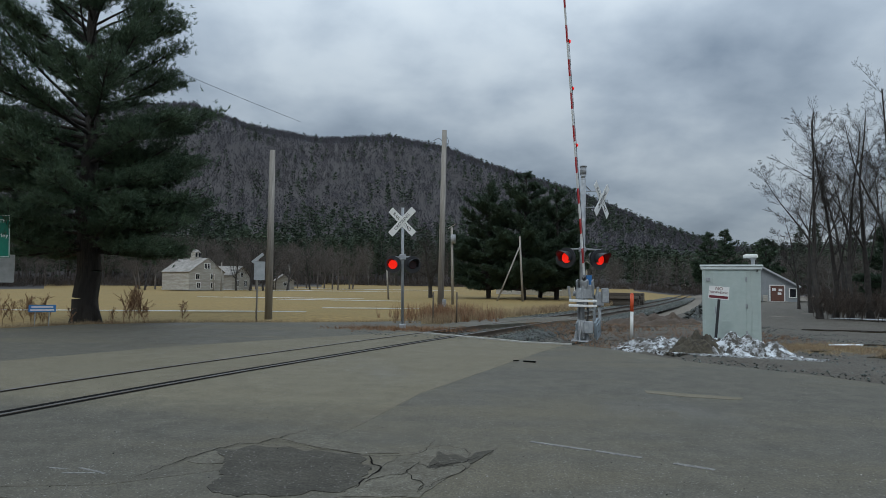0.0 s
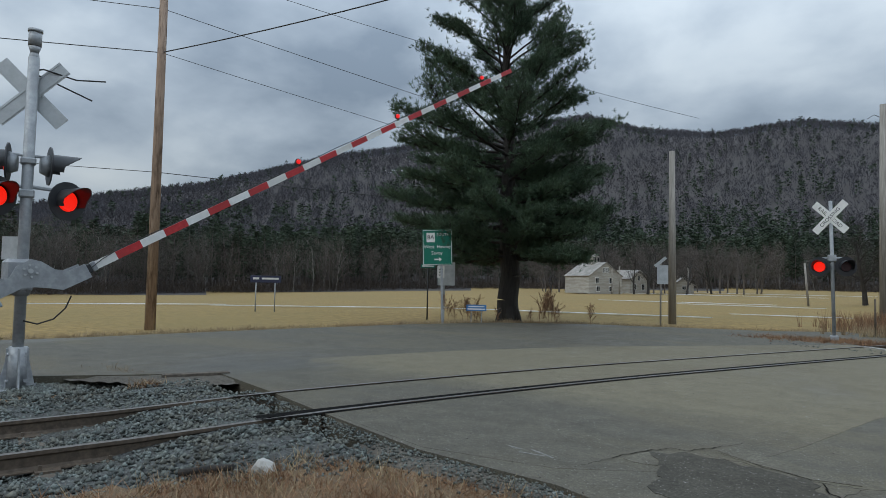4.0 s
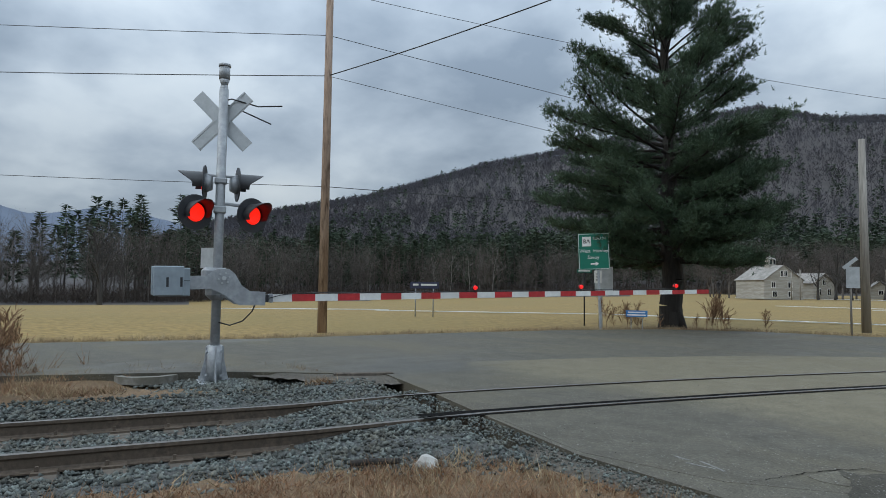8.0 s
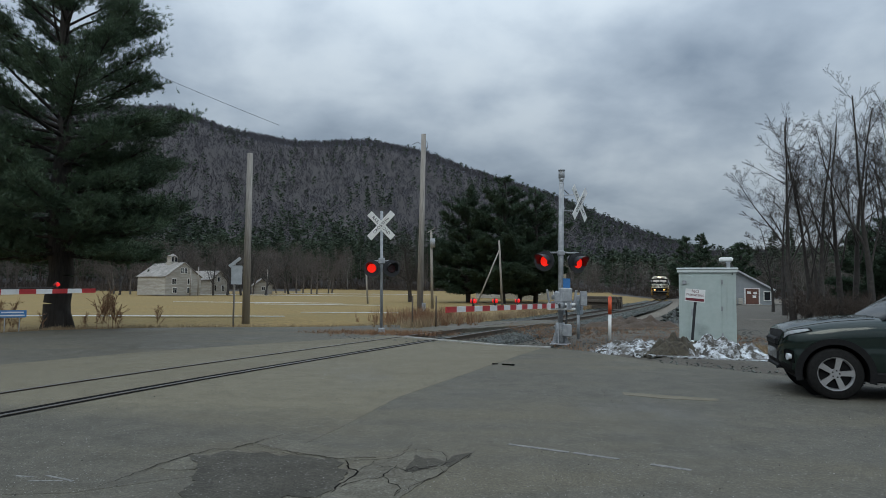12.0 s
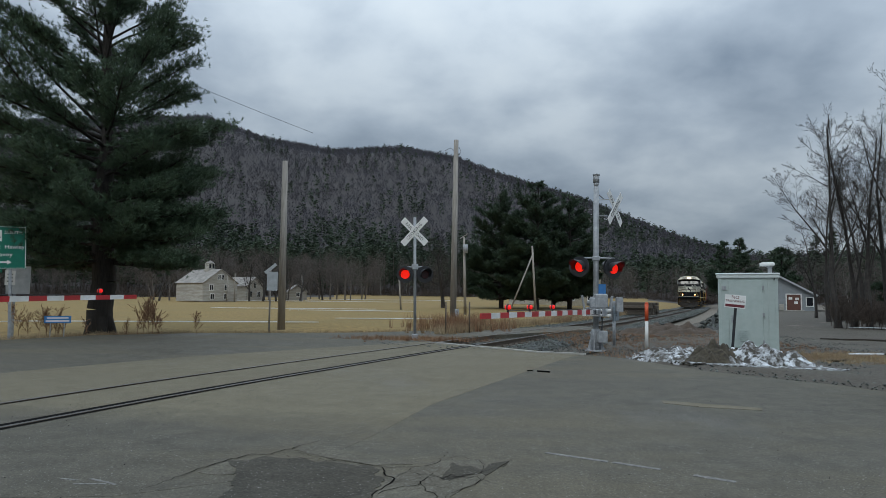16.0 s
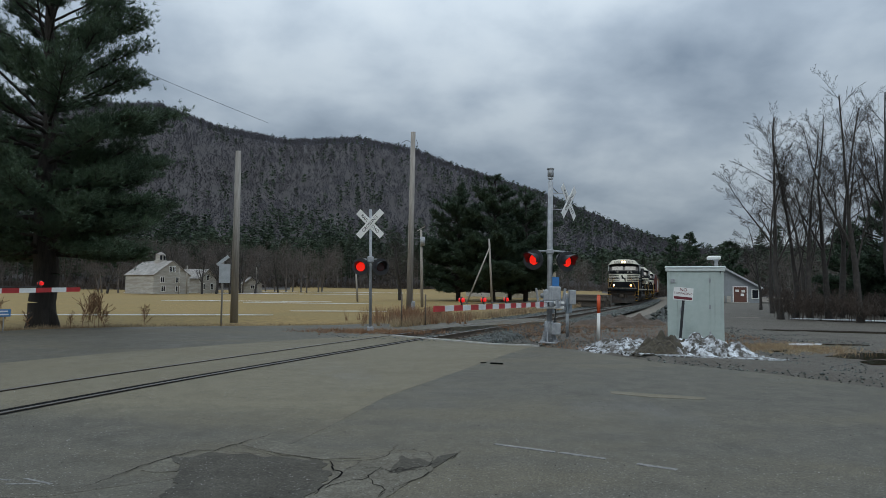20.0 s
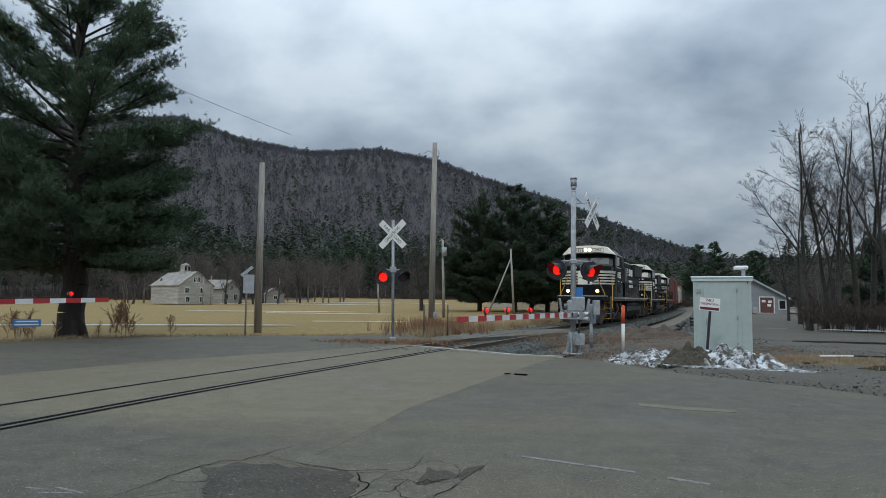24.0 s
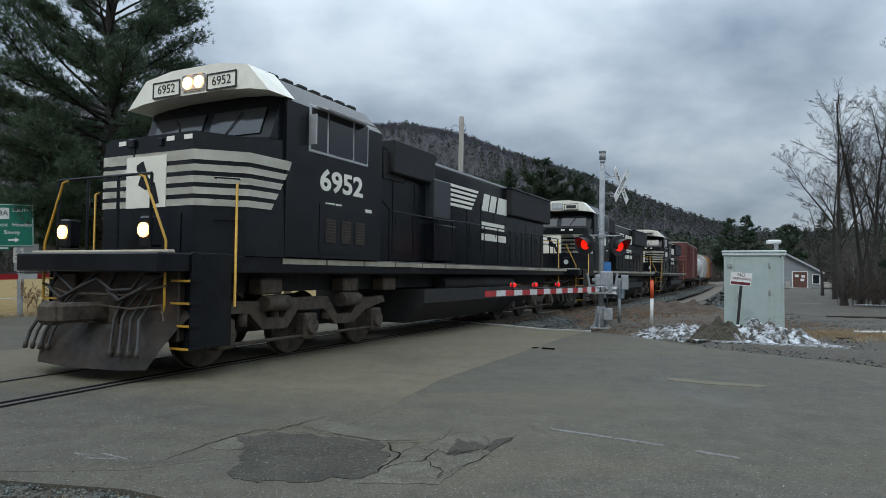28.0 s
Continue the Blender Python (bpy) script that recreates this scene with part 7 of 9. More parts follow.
    vis = bm_poly(bmesh.new(), [(-1.58, 4.1), (-1.2, 4.17), (-0.6, 4.215), (0.6, 4.215), (1.2, 4.17), (1.58, 4.1), (1.14, 4.56), (0.5, 4.66), (-0.5, 4.66), (-1.14, 4.56)], 0.62, "Y")
    bm_move(vis, Matrix.Translation((0, -3.12, 0)))
    v_ = part("visor", vis, M_LOCOWHITE, cab, "white overhanging visor with number boards", pose(0, -0.2, 0.12))
    for sx in (-1, 1):
        nbd = part("number_board", box((sx * 0.62, -2.492, 4.36), (0.64, 0.02, 0.27), None, 0.01), M_LOCOWHITE, v_)
        for a, b_, c, d in ((0, 0.125, 0.62, 0.025), (0, -0.125, 0.62, 0.025), (0.31, 0, 0.025, 0.26), (-0.31, 0, 0.025, 0.26)):
            part("edge", box((sx * 0.62 + a, -2.478, 4.36 + b_), (c, 0.012, d)), M_INK, nbd)
        if number:
            part("lettering", text_mesh(number, 0.21, M_INK), None, nbd, "", pose(sx * 0.62, -2.476, 4.36, 90, 0, 180))
        else:
            part("bar", box((sx * 0.62, -2.478, 4.36), (0.44, 0.01, 0.14)), M_INK, nbd)
        hl = part("headlamp", cyl((sx * 0.125, -2.49, 4.40), (sx * 0.125, -2.46, 4.40), 0.105, 0.1, 18), M_REFLECTOR if lit else M_LIGHTGLASS, v_, "bright headlamp" if lit else "unlit headlamp")
        if lit:
            part("bulb", cyl((sx * 0.125, -2.46, 4.385), (sx * 0.125, -2.445, 4.385), 0.075, 0.06, 14), M_HEADLAMP, hl, "glowing warm bulb")
    part("headlamp_box", box((0, -2.494, 4.40), (0.52, 0.03, 0.28), None, 0.03), M_SILVER, v_)
    for sx in (-1, 1):
        f = part("side_window", box((sx * 1.545, -4.62, 3.86), (0.03, 1.78, 0.8), None, 0.01), M_SILVER, cab)
        for y, wd in ((-3.99, 0.42), (-4.62, 0.72), (-5.25, 0.42)):
            part("pane", box((sx * 1.565, y, 3.86), (0.012, wd, 0.7)), M_CARGLASS, f)
        part("sunshade", box((sx * 1.66, -4.7, 4.28), (0.3, 1.5, 0.025)), M_SILVER, f, "", Matrix.Translation((sx * 1.55, 0, 4.3)) @ pose(0, 0, 0, 0, sx * 22, 0) @ Matrix.Translation((-sx * 1.55, 0, -4.3)))
        part("mirror", box((sx * 1.64, -3.72, 3.82), (0.14, 0.03, 0.5)), M_SILVER, cab)
        if number:
            part("lettering", text_mesh(number, 0.5, M_LOCOWHITE, 0.004, 0.014), None, cab, "white road number", pose(sx * 1.546, -4.7, 3.02, 90, 0, 90 * sx) @ Matrix.Diagonal((1.32, 1, 1, 1)))
        else:
            part("bar", box((sx * 1.546, -4.7, 3.02), (0.01, 1.2, 0.34)), M_LOCOWHITE, cab)
        part("lettering", text_mesh("ACSES PTC", 0.1, M_LOCOWHITE, 0.003, 0.003), None, cab, "small white legend", pose(sx * 1.546, -4.45, 2.62, 90, 0, 90 * sx))
        part("bar", box((sx * 1.546, -5.55, 2.62), (0.01, 0.22, 0.06)), M_LOCOWHITE, cab)
        dr = part("side_door", box((sx * 1.546, -4.75, 2.2), (0.014, 1.4, 0.86), None, 0.004), M_LOCO, cab)
        for y in (-4.35, -4.82, -5.26):
            lv = part("louvre_bank", box((sx * 1.556, y, 2.17), (0.014, 0.3, 0.42)), M_UNDER, dr)
            for k in range(8):
                part("louvre", box((sx * 1.566, y, 1.99 + 0.052 * k), (0.012, 0.28, 0.026)), M_TRUCK, lv)
    part("roof_unit", bm_box(box((0.4, -4.3, 4.66), (0.9, 1.1, 0.2), None, 0.04), (-0.5, -4.9, 4.62), (0.5, 0.7, 0.14), None, 0.03), M_UNDER, cab)
    for k in range(7):
        for sx in (-1, 1):
            part("antenna_bump", box((sx * 0.97, -3.4 - 0.38 * k, 4.66), (0.2, 0.26, 0.16), None, 0.03), M_UNDER, cab)
    part("roof_rail", bm_path(bmesh.new(), [(-0.95, -3.0, 4.6), (-0.95, -3.0, 4.74), (-0.45, -2.9, 4.78), (-0.45, -2.9, 4.64)], 0.015), M_LOCO, cab)
    part("roof_rail", bm_path(bmesh.new(), [(0.95, -3.0, 4.6), (0.95, -3.0, 4.74), (0.45, -2.9, 4.78), (0.45, -2.9, 4.64)], 0.015), M_LOCO, cab)
    # hood
    hd = part("hood", box((0, -12.1, 2.93), (2.0, 12.2, 2.5), None, 0.05), M_LOCO, L)
    part("hood_top", box((0, -12.4, 4.22), (1.5, 11.4, 0.14), None, 0.04), M_LOCO, hd)
    part("roof_edge", bm_box(box((-1.01, -12.6, 4.17), (0.03, 9.4, 0.03)), (1.01, -12.6, 4.17), (0.03, 9.4, 0.03)), M_SILVER, hd)
    for k in range(3):
        part("exhaust_fan", cyl((0, -14.9 - 1.15 * k, 4.28), (0, -14.9 - 1.15 * k, 4.42), 0.52, 0.5, 20), M_UNDER, hd)
    part("exhaust_stack", box((0, -10.9, 4.36), (0.6, 0.9, 0.16), None, 0.03), M_UNDER, hd)
    part("horn", bm_cyl(cyl((0.3, -6.4, 4.5), (0.3, -6.0, 4.5), 0.03, 0.08, 10), (0.1, -6.4, 4.55), (0.1, -6.0, 4.55), 0.03, 0.08, 10), M_SILVER, hd)
    for sx in (-1, 1):
        part("intake_grille", box((sx * 1.02, -7.35, 3.78), (0.05, 0.9, 0.62), None, 0.01), M_GRILLE, hd)
        db = part("brake_grid", box((sx * 0.98, -8.1, 3.98), (0.4, 1.95, 0.74), None, 0.03), M_GRILLE, hd, "dark dynamic brake grids")
        part("radiator", box((sx * 0.98, -16.35, 3.72), (0.42, 4.1, 0.84), None, 0.03), M_GRILLE, hd, "dark radiator grilles")
        part("radiator_cap", box((sx * 0.98, -16.35, 4.165), (0.46, 4.16, 0.05)), M_LOCO, hd)
        h_ = part("hatch", box((sx * 1.12, -9.3, 3.25), (0.3, 0.9, 0.95), None, 0.03), M_HATCH, hd, "slanted grey filter hatch")
        part("blower_duct", box((sx * 1.1, -9.5, 2.2), (0.3, 1.2, 0.9), None, 0.03), M_LOCO, hd)
        for k in range(12):
            y = -6.35 - k * 0.98
            d_ = part("hood_door", box((sx * 1.005, y - 0.49, 2.72), (0.02, 0.94, 1.6), None, 0.006), M_LOCO, hd)
            part("latch", box((sx * 1.02, y - 0.15, 2.6), (0.016, 0.04, 0.12)), M_LOCO, d_)
        # slanted livery bars and a plain block where the lettering stands
        for k in range(5):
            b_ = bm_poly(bmesh.new(), [(-10.0 - 0.04 * k, 3.22 + 0.125 * k), (-12.0 + 0.09 * (4 - k) * 1.2, 3.22 + 0.125 * k), (-12.0 + 0.09 * (4 - k) * 1.2 - 0.08, 3.295 + 0.125 * k), (-10.0 - 0.04 * k, 3.295 + 0.125 * k)], 0.008, "X")
            part("livery_bar", b_, M_LOCOWHITE, hd, "", pose(sx * 1.02, 0, 0))
        for y0, y1 in ((-12.3, -12.75), (-12.85, -13.3), (-13.45, -14.3)):
            b_ = bm_poly(bmesh.new(), [(y0, 3.28), (y1, 3.28), (y1 - 0.18, 3.78), (y0 - 0.18, 3.78)], 0.008, "X")
            part("livery_block", b_, M_LOCOWHITE, hd, "plain slanted white block", pose(sx * 1.02, 0, 0))
        for z, y0, y1 in ((2.86, -12.3, -14.1), (2.52, -12.3, -14.25)):
            part("bar", box((sx * 1.022, 0.5 * (y0 + y1), z), (0.008, y0 - y1, 0.2)), M_LOCOWHITE, hd)
        # walkway rails
        part("handrail", bm_path(bmesh.new(), [(sx * 1.44, -6.1, 2.95), (sx * 1.44, -6.6, 2.72), (sx * 1.44, -9.0, 2.72), (sx * 1.44, -10, 2.76), (sx * 1.44, -18.6, 2.76)], 0.018), M_LOCO, L)
        for k in range(13):
            part("stanchion", cyl((sx * 1.44, -6.5 - k, 1.69), (sx * 1.44, -6.5 - k, 2.74), 0.018, seg=6), M_LOCO, L)
        part("air_reservoir", cyl((sx * 1.15, -9.4, 1.2), (sx * 1.15, -14.2, 1.2), 0.17, 0.17, 16), M_UNDER, L)
    # tank, trucks
    tank = bm_poly(bmesh.new(), [(-1.5, 0.78), (-1.5, 1.08), (1.5, 1.08), (1.5, 0.78), (1.0, 0.32), (-1.0, 0.32)], -7.2, "Y")
    bm_move(tank, Matrix.Translation((0, -7.95, 0)))
    part("fuel_tank", tank, M_UNDER, L, "black fuel tank between the trucks")
    trs = [loco_truck(L, -4.35, 1), loco_truck(L, -16.2, -1)]
    part("underframe", box((0, -10, 1.28), (1.9, 17.0, 0.32)), M_UNDER, L)
    for y in (-3.2, -5.4, -6.8):
        part("traction_gear", box((-1.15, y, 1.22), (0.3, 0.5, 0.26), None, 0.03), M_TRUCK, L)
        part("traction_gear", box((1.15, y, 1.22), (0.3, 0.5, 0.26), None, 0.03), M_TRUCK, L)
    # pilot
    part("platform", box((0, -1.1, 1.66), (2.3, 0.8, 0.1), None, 0.02), M_LOCO, L)
    part("anticlimber", box((0, -0.68, 1.68), (2.9, 0.12, 0.1), None, 0.02), M_SILL, L)
    part("pilot_plate", box((0, -0.95, 1.05), (2.7, 0.12, 1.1), None, 0.02), M_PILOT, L)
    pl = bmesh.new()
    prof = [(0.92, -0.9), (0.72, -0.74), (0.45, -0.56), (0.16, -0.42)]
    xs = [-1.5, -1.1, -0.55, 0, 0.55, 1.1, 1.5]
    grid = [[pl.verts.new((x * (1.0 - 0.08 * k), y + 0.16 - 0.12 * abs(x) - (0.14 if abs(x) > 1.3 else 0), z)) for x in xs] for k, (z, y) in enumerate(prof)]
    for a, b_ in zip(grid[:-1], grid[1:]):
        for i in range(len(xs) - 1):
            if abs(xs[i] + xs[i + 1]) < 1.0 and a is grid[0]:
                continue
            pl.faces.new((a[i], a[i + 1], b_[i + 1], b_[i]))
    bmesh.ops.solidify(pl, geom=pl.faces[:], thickness=0.03)
    part("snow_plow", pl, M_PLOW, L, "worn curved steel plow")
    cp = bm_box(box((0, -0.45, 0.88), (0.3, 0.8, 0.26), None, 0.04), (0.06, -0.08, 0.88), (0.34, 0.24, 0.3), None, 0.06)
    part("coupler", cp, M_TRUCK, L)
    part("draft_box", box((0, -0.85, 0.9), (0.6, 0.2, 0.5), None, 0.03), M_TRUCK, L)
    part("uncoupling_lever", bm_path(bmesh.new(), [(-1.3, -0.72, 1.25), (-0.6, -0.62, 1.12), (0.6, -0.62, 1.12), (1.3, -0.72, 1.25)], 0.02), M_TRUCK, L)
    part("cable", bm_path(bmesh.new(), [(-0.95, -0.72, 1.5), (-0.8, -0.6, 1.2), (-0.45, -0.56, 1.18), (-0.1, -0.6, 1.34), (0.35, -0.56, 1.16), (0.75, -0.6, 1.38), (1.0, -0.72, 1.45)], 0.026), M_HOSE, L)
    for sx in (-1, 1):
        for k in range(4):
            part("air_hose", bm_path(bmesh.new(), [(sx * (0.46 + 0.15 * k), -0.86, 1.12), (sx * (0.5 + 0.15 * k), -0.68, 1.02 - 0.05 * k), (sx * (0.55 + 0.16 * k), -0.54, 0.8), (sx * (0.62 + 0.17 * k), -0.46, 0.58), (sx * (0.65 + 0.17 * k), -0.42, 0.4)], 0.02 + 0.005 * (k % 2)), M_HOSE, L)
            part("hose_fitting", cyl((sx * (0.65 + 0.17 * k), -0.42, 0.41), (sx * (0.66 + 0.17 * k), -0.41, 0.33), 0.035, 0.03, 10), M_TRUCK, L)
        part("cable", bm_path(bmesh.new(), [(sx * 0.2, -0.86, 1.45), (sx * 0.3, -0.6, 1.2), (sx * 0.62, -0.55, 1.05), (sx * 0.95, -0.6, 1.2), (sx * 1.12, -0.86, 1.42)], 0.028), M_HOSE, L)
        part("cut_lever", bm_path(bmesh.new(), [(sx * 0.3, -0.5, 0.98), (sx * 0.8, -0.58, 0.94), (sx * 1.25, -0.7, 1.0), (sx * 1.3, -0.7, 0.8)], 0.016), M_TRUCK, L)
        part("pilot_box", box((sx * 0.85, -0.86, 1.3), (0.4, 0.16, 0.22), None, 0.02), M_PILOT, L)
        part("step_well", box((sx * 1.36, -1.35, 1.0), (0.3, 0.7, 1.2), None, 0.02), M_LOCO, L)
        for z in (0.42, 0.72, 1.02, 1.32):
            part("step_edge", box((sx * 1.38, -0.885, z), (0.34, 0.014, 0.03)), M_YELLOW, part("step", box((sx * 1.38, -1.02, z), (0.34, 0.26, 0.035)), M_LOCO, L))
        part("step_panel", box((sx * 1.5, -1.3, 1.05), (0.04, 0.7, 1.3), None, 0.01), M_LOCO, L)
        part("step_rail", bm_path(bmesh.new(), [(sx * 0.75, -0.72, 2.75), (sx * 0.86, -0.7, 2.72), (sx * 1.28, -0.72, 1.85), (sx * 1.28, -0.72, 1.0), (sx * 1.2, -0.76, 0.9)], 0.019), M_YELLOW, L, "yellow step handrail")
        part("step_rail", bm_path(bmesh.new(), [(sx * 1.52, -1.75, 2.72), (sx * 1.55, -1.7, 2.7), (sx * 1.55, -1.7, 0.95)], 0.019), M_YELLOW, L, "yellow step handrail")
        for x in (0.32, 0.98):
            part("front_stanchion", cyl((sx * x, -0.72, 1.7), (sx * x, -0.72, 2.76), 0.022, seg=6), M_LOCO, L)
        dl = part("ditch_light", box((sx * 0.86, -0.82, 1.98), (0.26, 0.2, 0.42), None, 0.03), M_LOCO, L)
        part("lamp", cyl((sx * 0.86, -0.72, 2.0), (sx * 0.86, -0.69, 2.0), 0.1, 0.1, 18), M_REFLECTOR if lit else M_LIGHTGLASS, dl, "bright ditch lamp" if lit else "unlit ditch lamp")
        if lit:
            part("bulb", cyl((sx * 0.86, -0.69, 1.99), (sx * 0.86, -0.68, 1.99), 0.05 if sx < 0 else 0.075, 0.04, 12), M_DITCH, dl, "glowing amber bulb")
        part("rear_rail", bm_path(bmesh.new(), [(sx * 0.7, -19.1, 2.75), (sx * 1.3, -19.1, 2.7), (sx * 1.3, -19.1, 0.9)], 0.026), M_YELLOW, L)
    part("front_rail", bm_path(bmesh.new(), [(-0.98, -0.72, 2.76), (0.98, -0.72, 2.76)], 0.022), M_LOCO, L)
    part("rear_coupler", box((0, -19.9, 0.88), (0.3, 0.9, 0.28), None, 0.04), M_TRUCK, L)
    front = ("platform", "anticlimber", "pilot_plate", "snow_plow", "coupler", "draft_box", "uncoupling_lever", "cable", "air_hose", "hose_fitting", "cut_lever", "pilot_box", "step_well", "step", "step_panel", "step_rail", "front_stanchion", "ditch_light", "front_rail")
    for o in L.children:
        if o.name.split(".")[0] in front:
            o.location.y -= 0.42
    wheels = [w for tr in trs for w in tr.children if w.name.startswith("wheelset")]
    return L, wheels


def car_truck(parent, yc):
    t_ = part("truck", box((0, 0, 0.52), (1.9, 0.5, 0.3), None, 0.03), M_TRUCK, parent, "", pose(0, yc, 0))
    for y in (0.87, -0.87):
        rail_wheel(t_, y, 0.44)
    for sx in (-1, 1):
        fr = bm_poly(bmesh.new(), [(1.15, 0.5), (0.5, 0.82), (-0.5, 0.82), (-1.15, 0.5), (-1.0, 0.36), (-0.4, 0.28), (0.4, 0.28), (1.0, 0.36)], 0.1, "X")
        part("side_frame", bm_move(fr, Matrix.Translation((sx * 1.02 - 0.05, 0, 0))), M_TRUCK, t_)
    return t_


def freight_car(kind, label, paint, length):
    """Freight car; front coupler at the origin, body towards -Y."""
    C = thing("freight_car", label, "freight car", None, "freight cars")
    mid = -length / 2
    part("underframe", box((0, mid, 1.05), (2.4, length - 1.2, 0.24), None, 0.02), M_UNDER, C)
    part("coupler", bm_box(box((0, -0.35, 0.88), (0.26, 0.8, 0.26), None, 0.03), (0, -length + 0.35, 0.88), (0.26, 0.8, 0.26), None, 0.03), M_TRUCK, C)
    for y in (-2.3, -length + 2.3):
        car_truck(C, y)
    if kind == "box":
        body = part("body", box((0, mid, 2.9), (3.0, length - 1.5, 3.5), None, 0.03), paint, C)
        part("roof", bm_box(box((0, mid, 4.68), (3.06, length - 1.4, 0.1), None, 0.03), (0, mid, 4.75), (2.0, length - 1.4, 0.08), None, 0.02), M_ROOF, body)
        n = int((length - 2) / 0.75)
        for sx in (-1, 1):
            for k in range(n):
                part("rib", box((sx * 1.53, -1.1 - k * (length - 2.2) / (n - 1), 2.85), (0.07, 0.1, 3.3)), paint, body)
            part("door", box((sx * 1.56, mid, 2.85), (0.07, 2.9, 3.2), None, 0.01), paint, body)
            part("ladder", bm_path(bmesh.new(), [(sx * 1.58, -1.0, 1.3), (sx * 1.58, -1.0, 4.4)], 0.02), paint, body)
        for k in range(7):
            part("end_rib", box((0, -0.73, 1.6 + 0.42 * k), (2.7, 0.07, 0.12), None, 0.02), paint, body)
        part("placard", box((1.0, -0.7, 2.2), (0.3, 0.03, 0.4)), M_LOCOWHITE, body)
    elif kind == "tank":
        b = bmesh.new()
        n = 24
        for a, r1, r2 in ((-1.2, 0.9, 1.42), (-1.5, 1.42, 1.5)):
            bm_cyl(b, (0, a, 2.65), (0, a - 0.3, 2.65), r1, r2, n)
        bm_cyl(b, (0, -1.8, 2.65), (0, -length + 1.8, 2.65), 1.5, 1.5, n)
        bm_cyl(b, (0, -length + 1.8, 2.65), (0, -length + 1.2, 2.65), 1.5, 0.9, n)
        body = part("tank", b, paint, C)
        part("dome", cyl((0, mid, 4.1), (0, mid, 4.45), 0.5, 0.5, 16), paint, body)
        part("walkway", bm_path(bmesh.new(), [(1.2, mid - 1.5, 4.3), (1.2, mid + 1.5, 4.3)], 0.03), M_UNDER, body)
        part("saddle", bm_box(box((0, -2.3, 1.3), (2.2, 0.6, 0.4)), (0, -length + 2.3, 1.3), (2.2, 0.6, 0.4)), M_UNDER, C)
    else:
        bb = bm_poly(bmesh.new(), [(-1.3, 1.25), (1.3, 1.25), (1.5, 2.2), (1.5, 3.9), (1.0, 4.5), (-1.0, 4.5), (-1.5, 3.9), (-1.5, 2.2)], -(length - 2.2), "Y")
        body = part("body", bm_move(bb, Matrix.Translation((0, -1.1, 0))), paint, C)
        part("roof_hatch", box((0, mid, 4.54), (0.7, length - 3, 0.1), None, 0.02), M_ROOF, body)
        for k in range(3):
            part("hopper_outlet", bm_cyl(bmesh.new(), (0, -3.6 - k * (length - 7.2) / 2, 0.45), (0, -3.6 - k * (length - 7.2) / 2, 1.3), 0.4, 1.3, 4), paint, C)
        for sx in (-1, 1):
            for k in range(10):
                part("rib", box((sx * 1.52, -1.5 - k * (length - 3) / 9, 3.0), (0.05, 0.08, 1.7)), paint, body)
    return C


P_MAROON = mat("maroon_boxcar_paint", (0.11, 0.03, 0.028), (0.17, 0.05, 0.045), 3, 0.7, 0.1, c3=(0.10, 0.045, 0.04))
P_GREY = mat("pale_grey_hopper_paint", (0.36, 0.36, 0.35), (0.48, 0.48, 0.46), 3, 0.7, 0.1, c3=(0.32, 0.31, 0.29))
P_BLACKTANK = mat("black_tank_paint", (0.02, 0.02, 0.022), (0.045, 0.045, 0.046), 3, 0.45, 0.05)
P_TAN = mat("orange_tan_boxcar_paint", (0.34, 0.17, 0.06), (0.46, 0.25, 0.1), 3, 0.7, 0.1, c3=(0.3, 0.16, 0.08))
P_WHITE = mat("dingy_white_tank_paint", (0.48, 0.48, 0.46), (0.6, 0.6, 0.58), 3, 0.6, 0.05, c3=(0.42, 0.41, 0.38))
TRAIN = []
lead, lead_wheels = locomotive("black leading locomotive with white nose stripes and lit headlamps", "6952", True)
lead.scale = (1.015,) * 3
TRAIN.append((lead, 20.6, lead_wheels))
second, second_wheels = locomotive("black trailing locomotive with white nose stripes and unlit lamps", "", False)
TRAIN.append((second, 20.3, []))
TRAIN.append((copy_thing(second, Matrix()), 20.3, []))
for kind, label, paint, ln in (("box", "maroon ribbed boxcar behind the locomotives", P_MAROON, 16.5), ("tank", "dingy white tank car in the train", P_WHITE, 15.0), ("hopper", "pale grey covered hopper car in the train", P_GREY, 16.0), ("box", "orange-tan boxcar in the train", P_TAN, 16.5), ("tank", "black tank car in the train", P_BLACKTANK, 15.0), ("box", "maroon ribbed boxcar further back in the train", P_MAROON, 16.5)):
    TRAIN.append((freight_car(kind, label, paint, ln), ln, []))


# ---- ground cover ----
def inside(poly, x, y):
    hit = False
    for (ax, ay), (bx, by) in zip(poly, poly[1:] + poly[:1]):
        if (ay > y) != (by > y) and x < (bx - ax) * (y - ay) / (by - ay) + ax:
            hit = not hit
    return hit


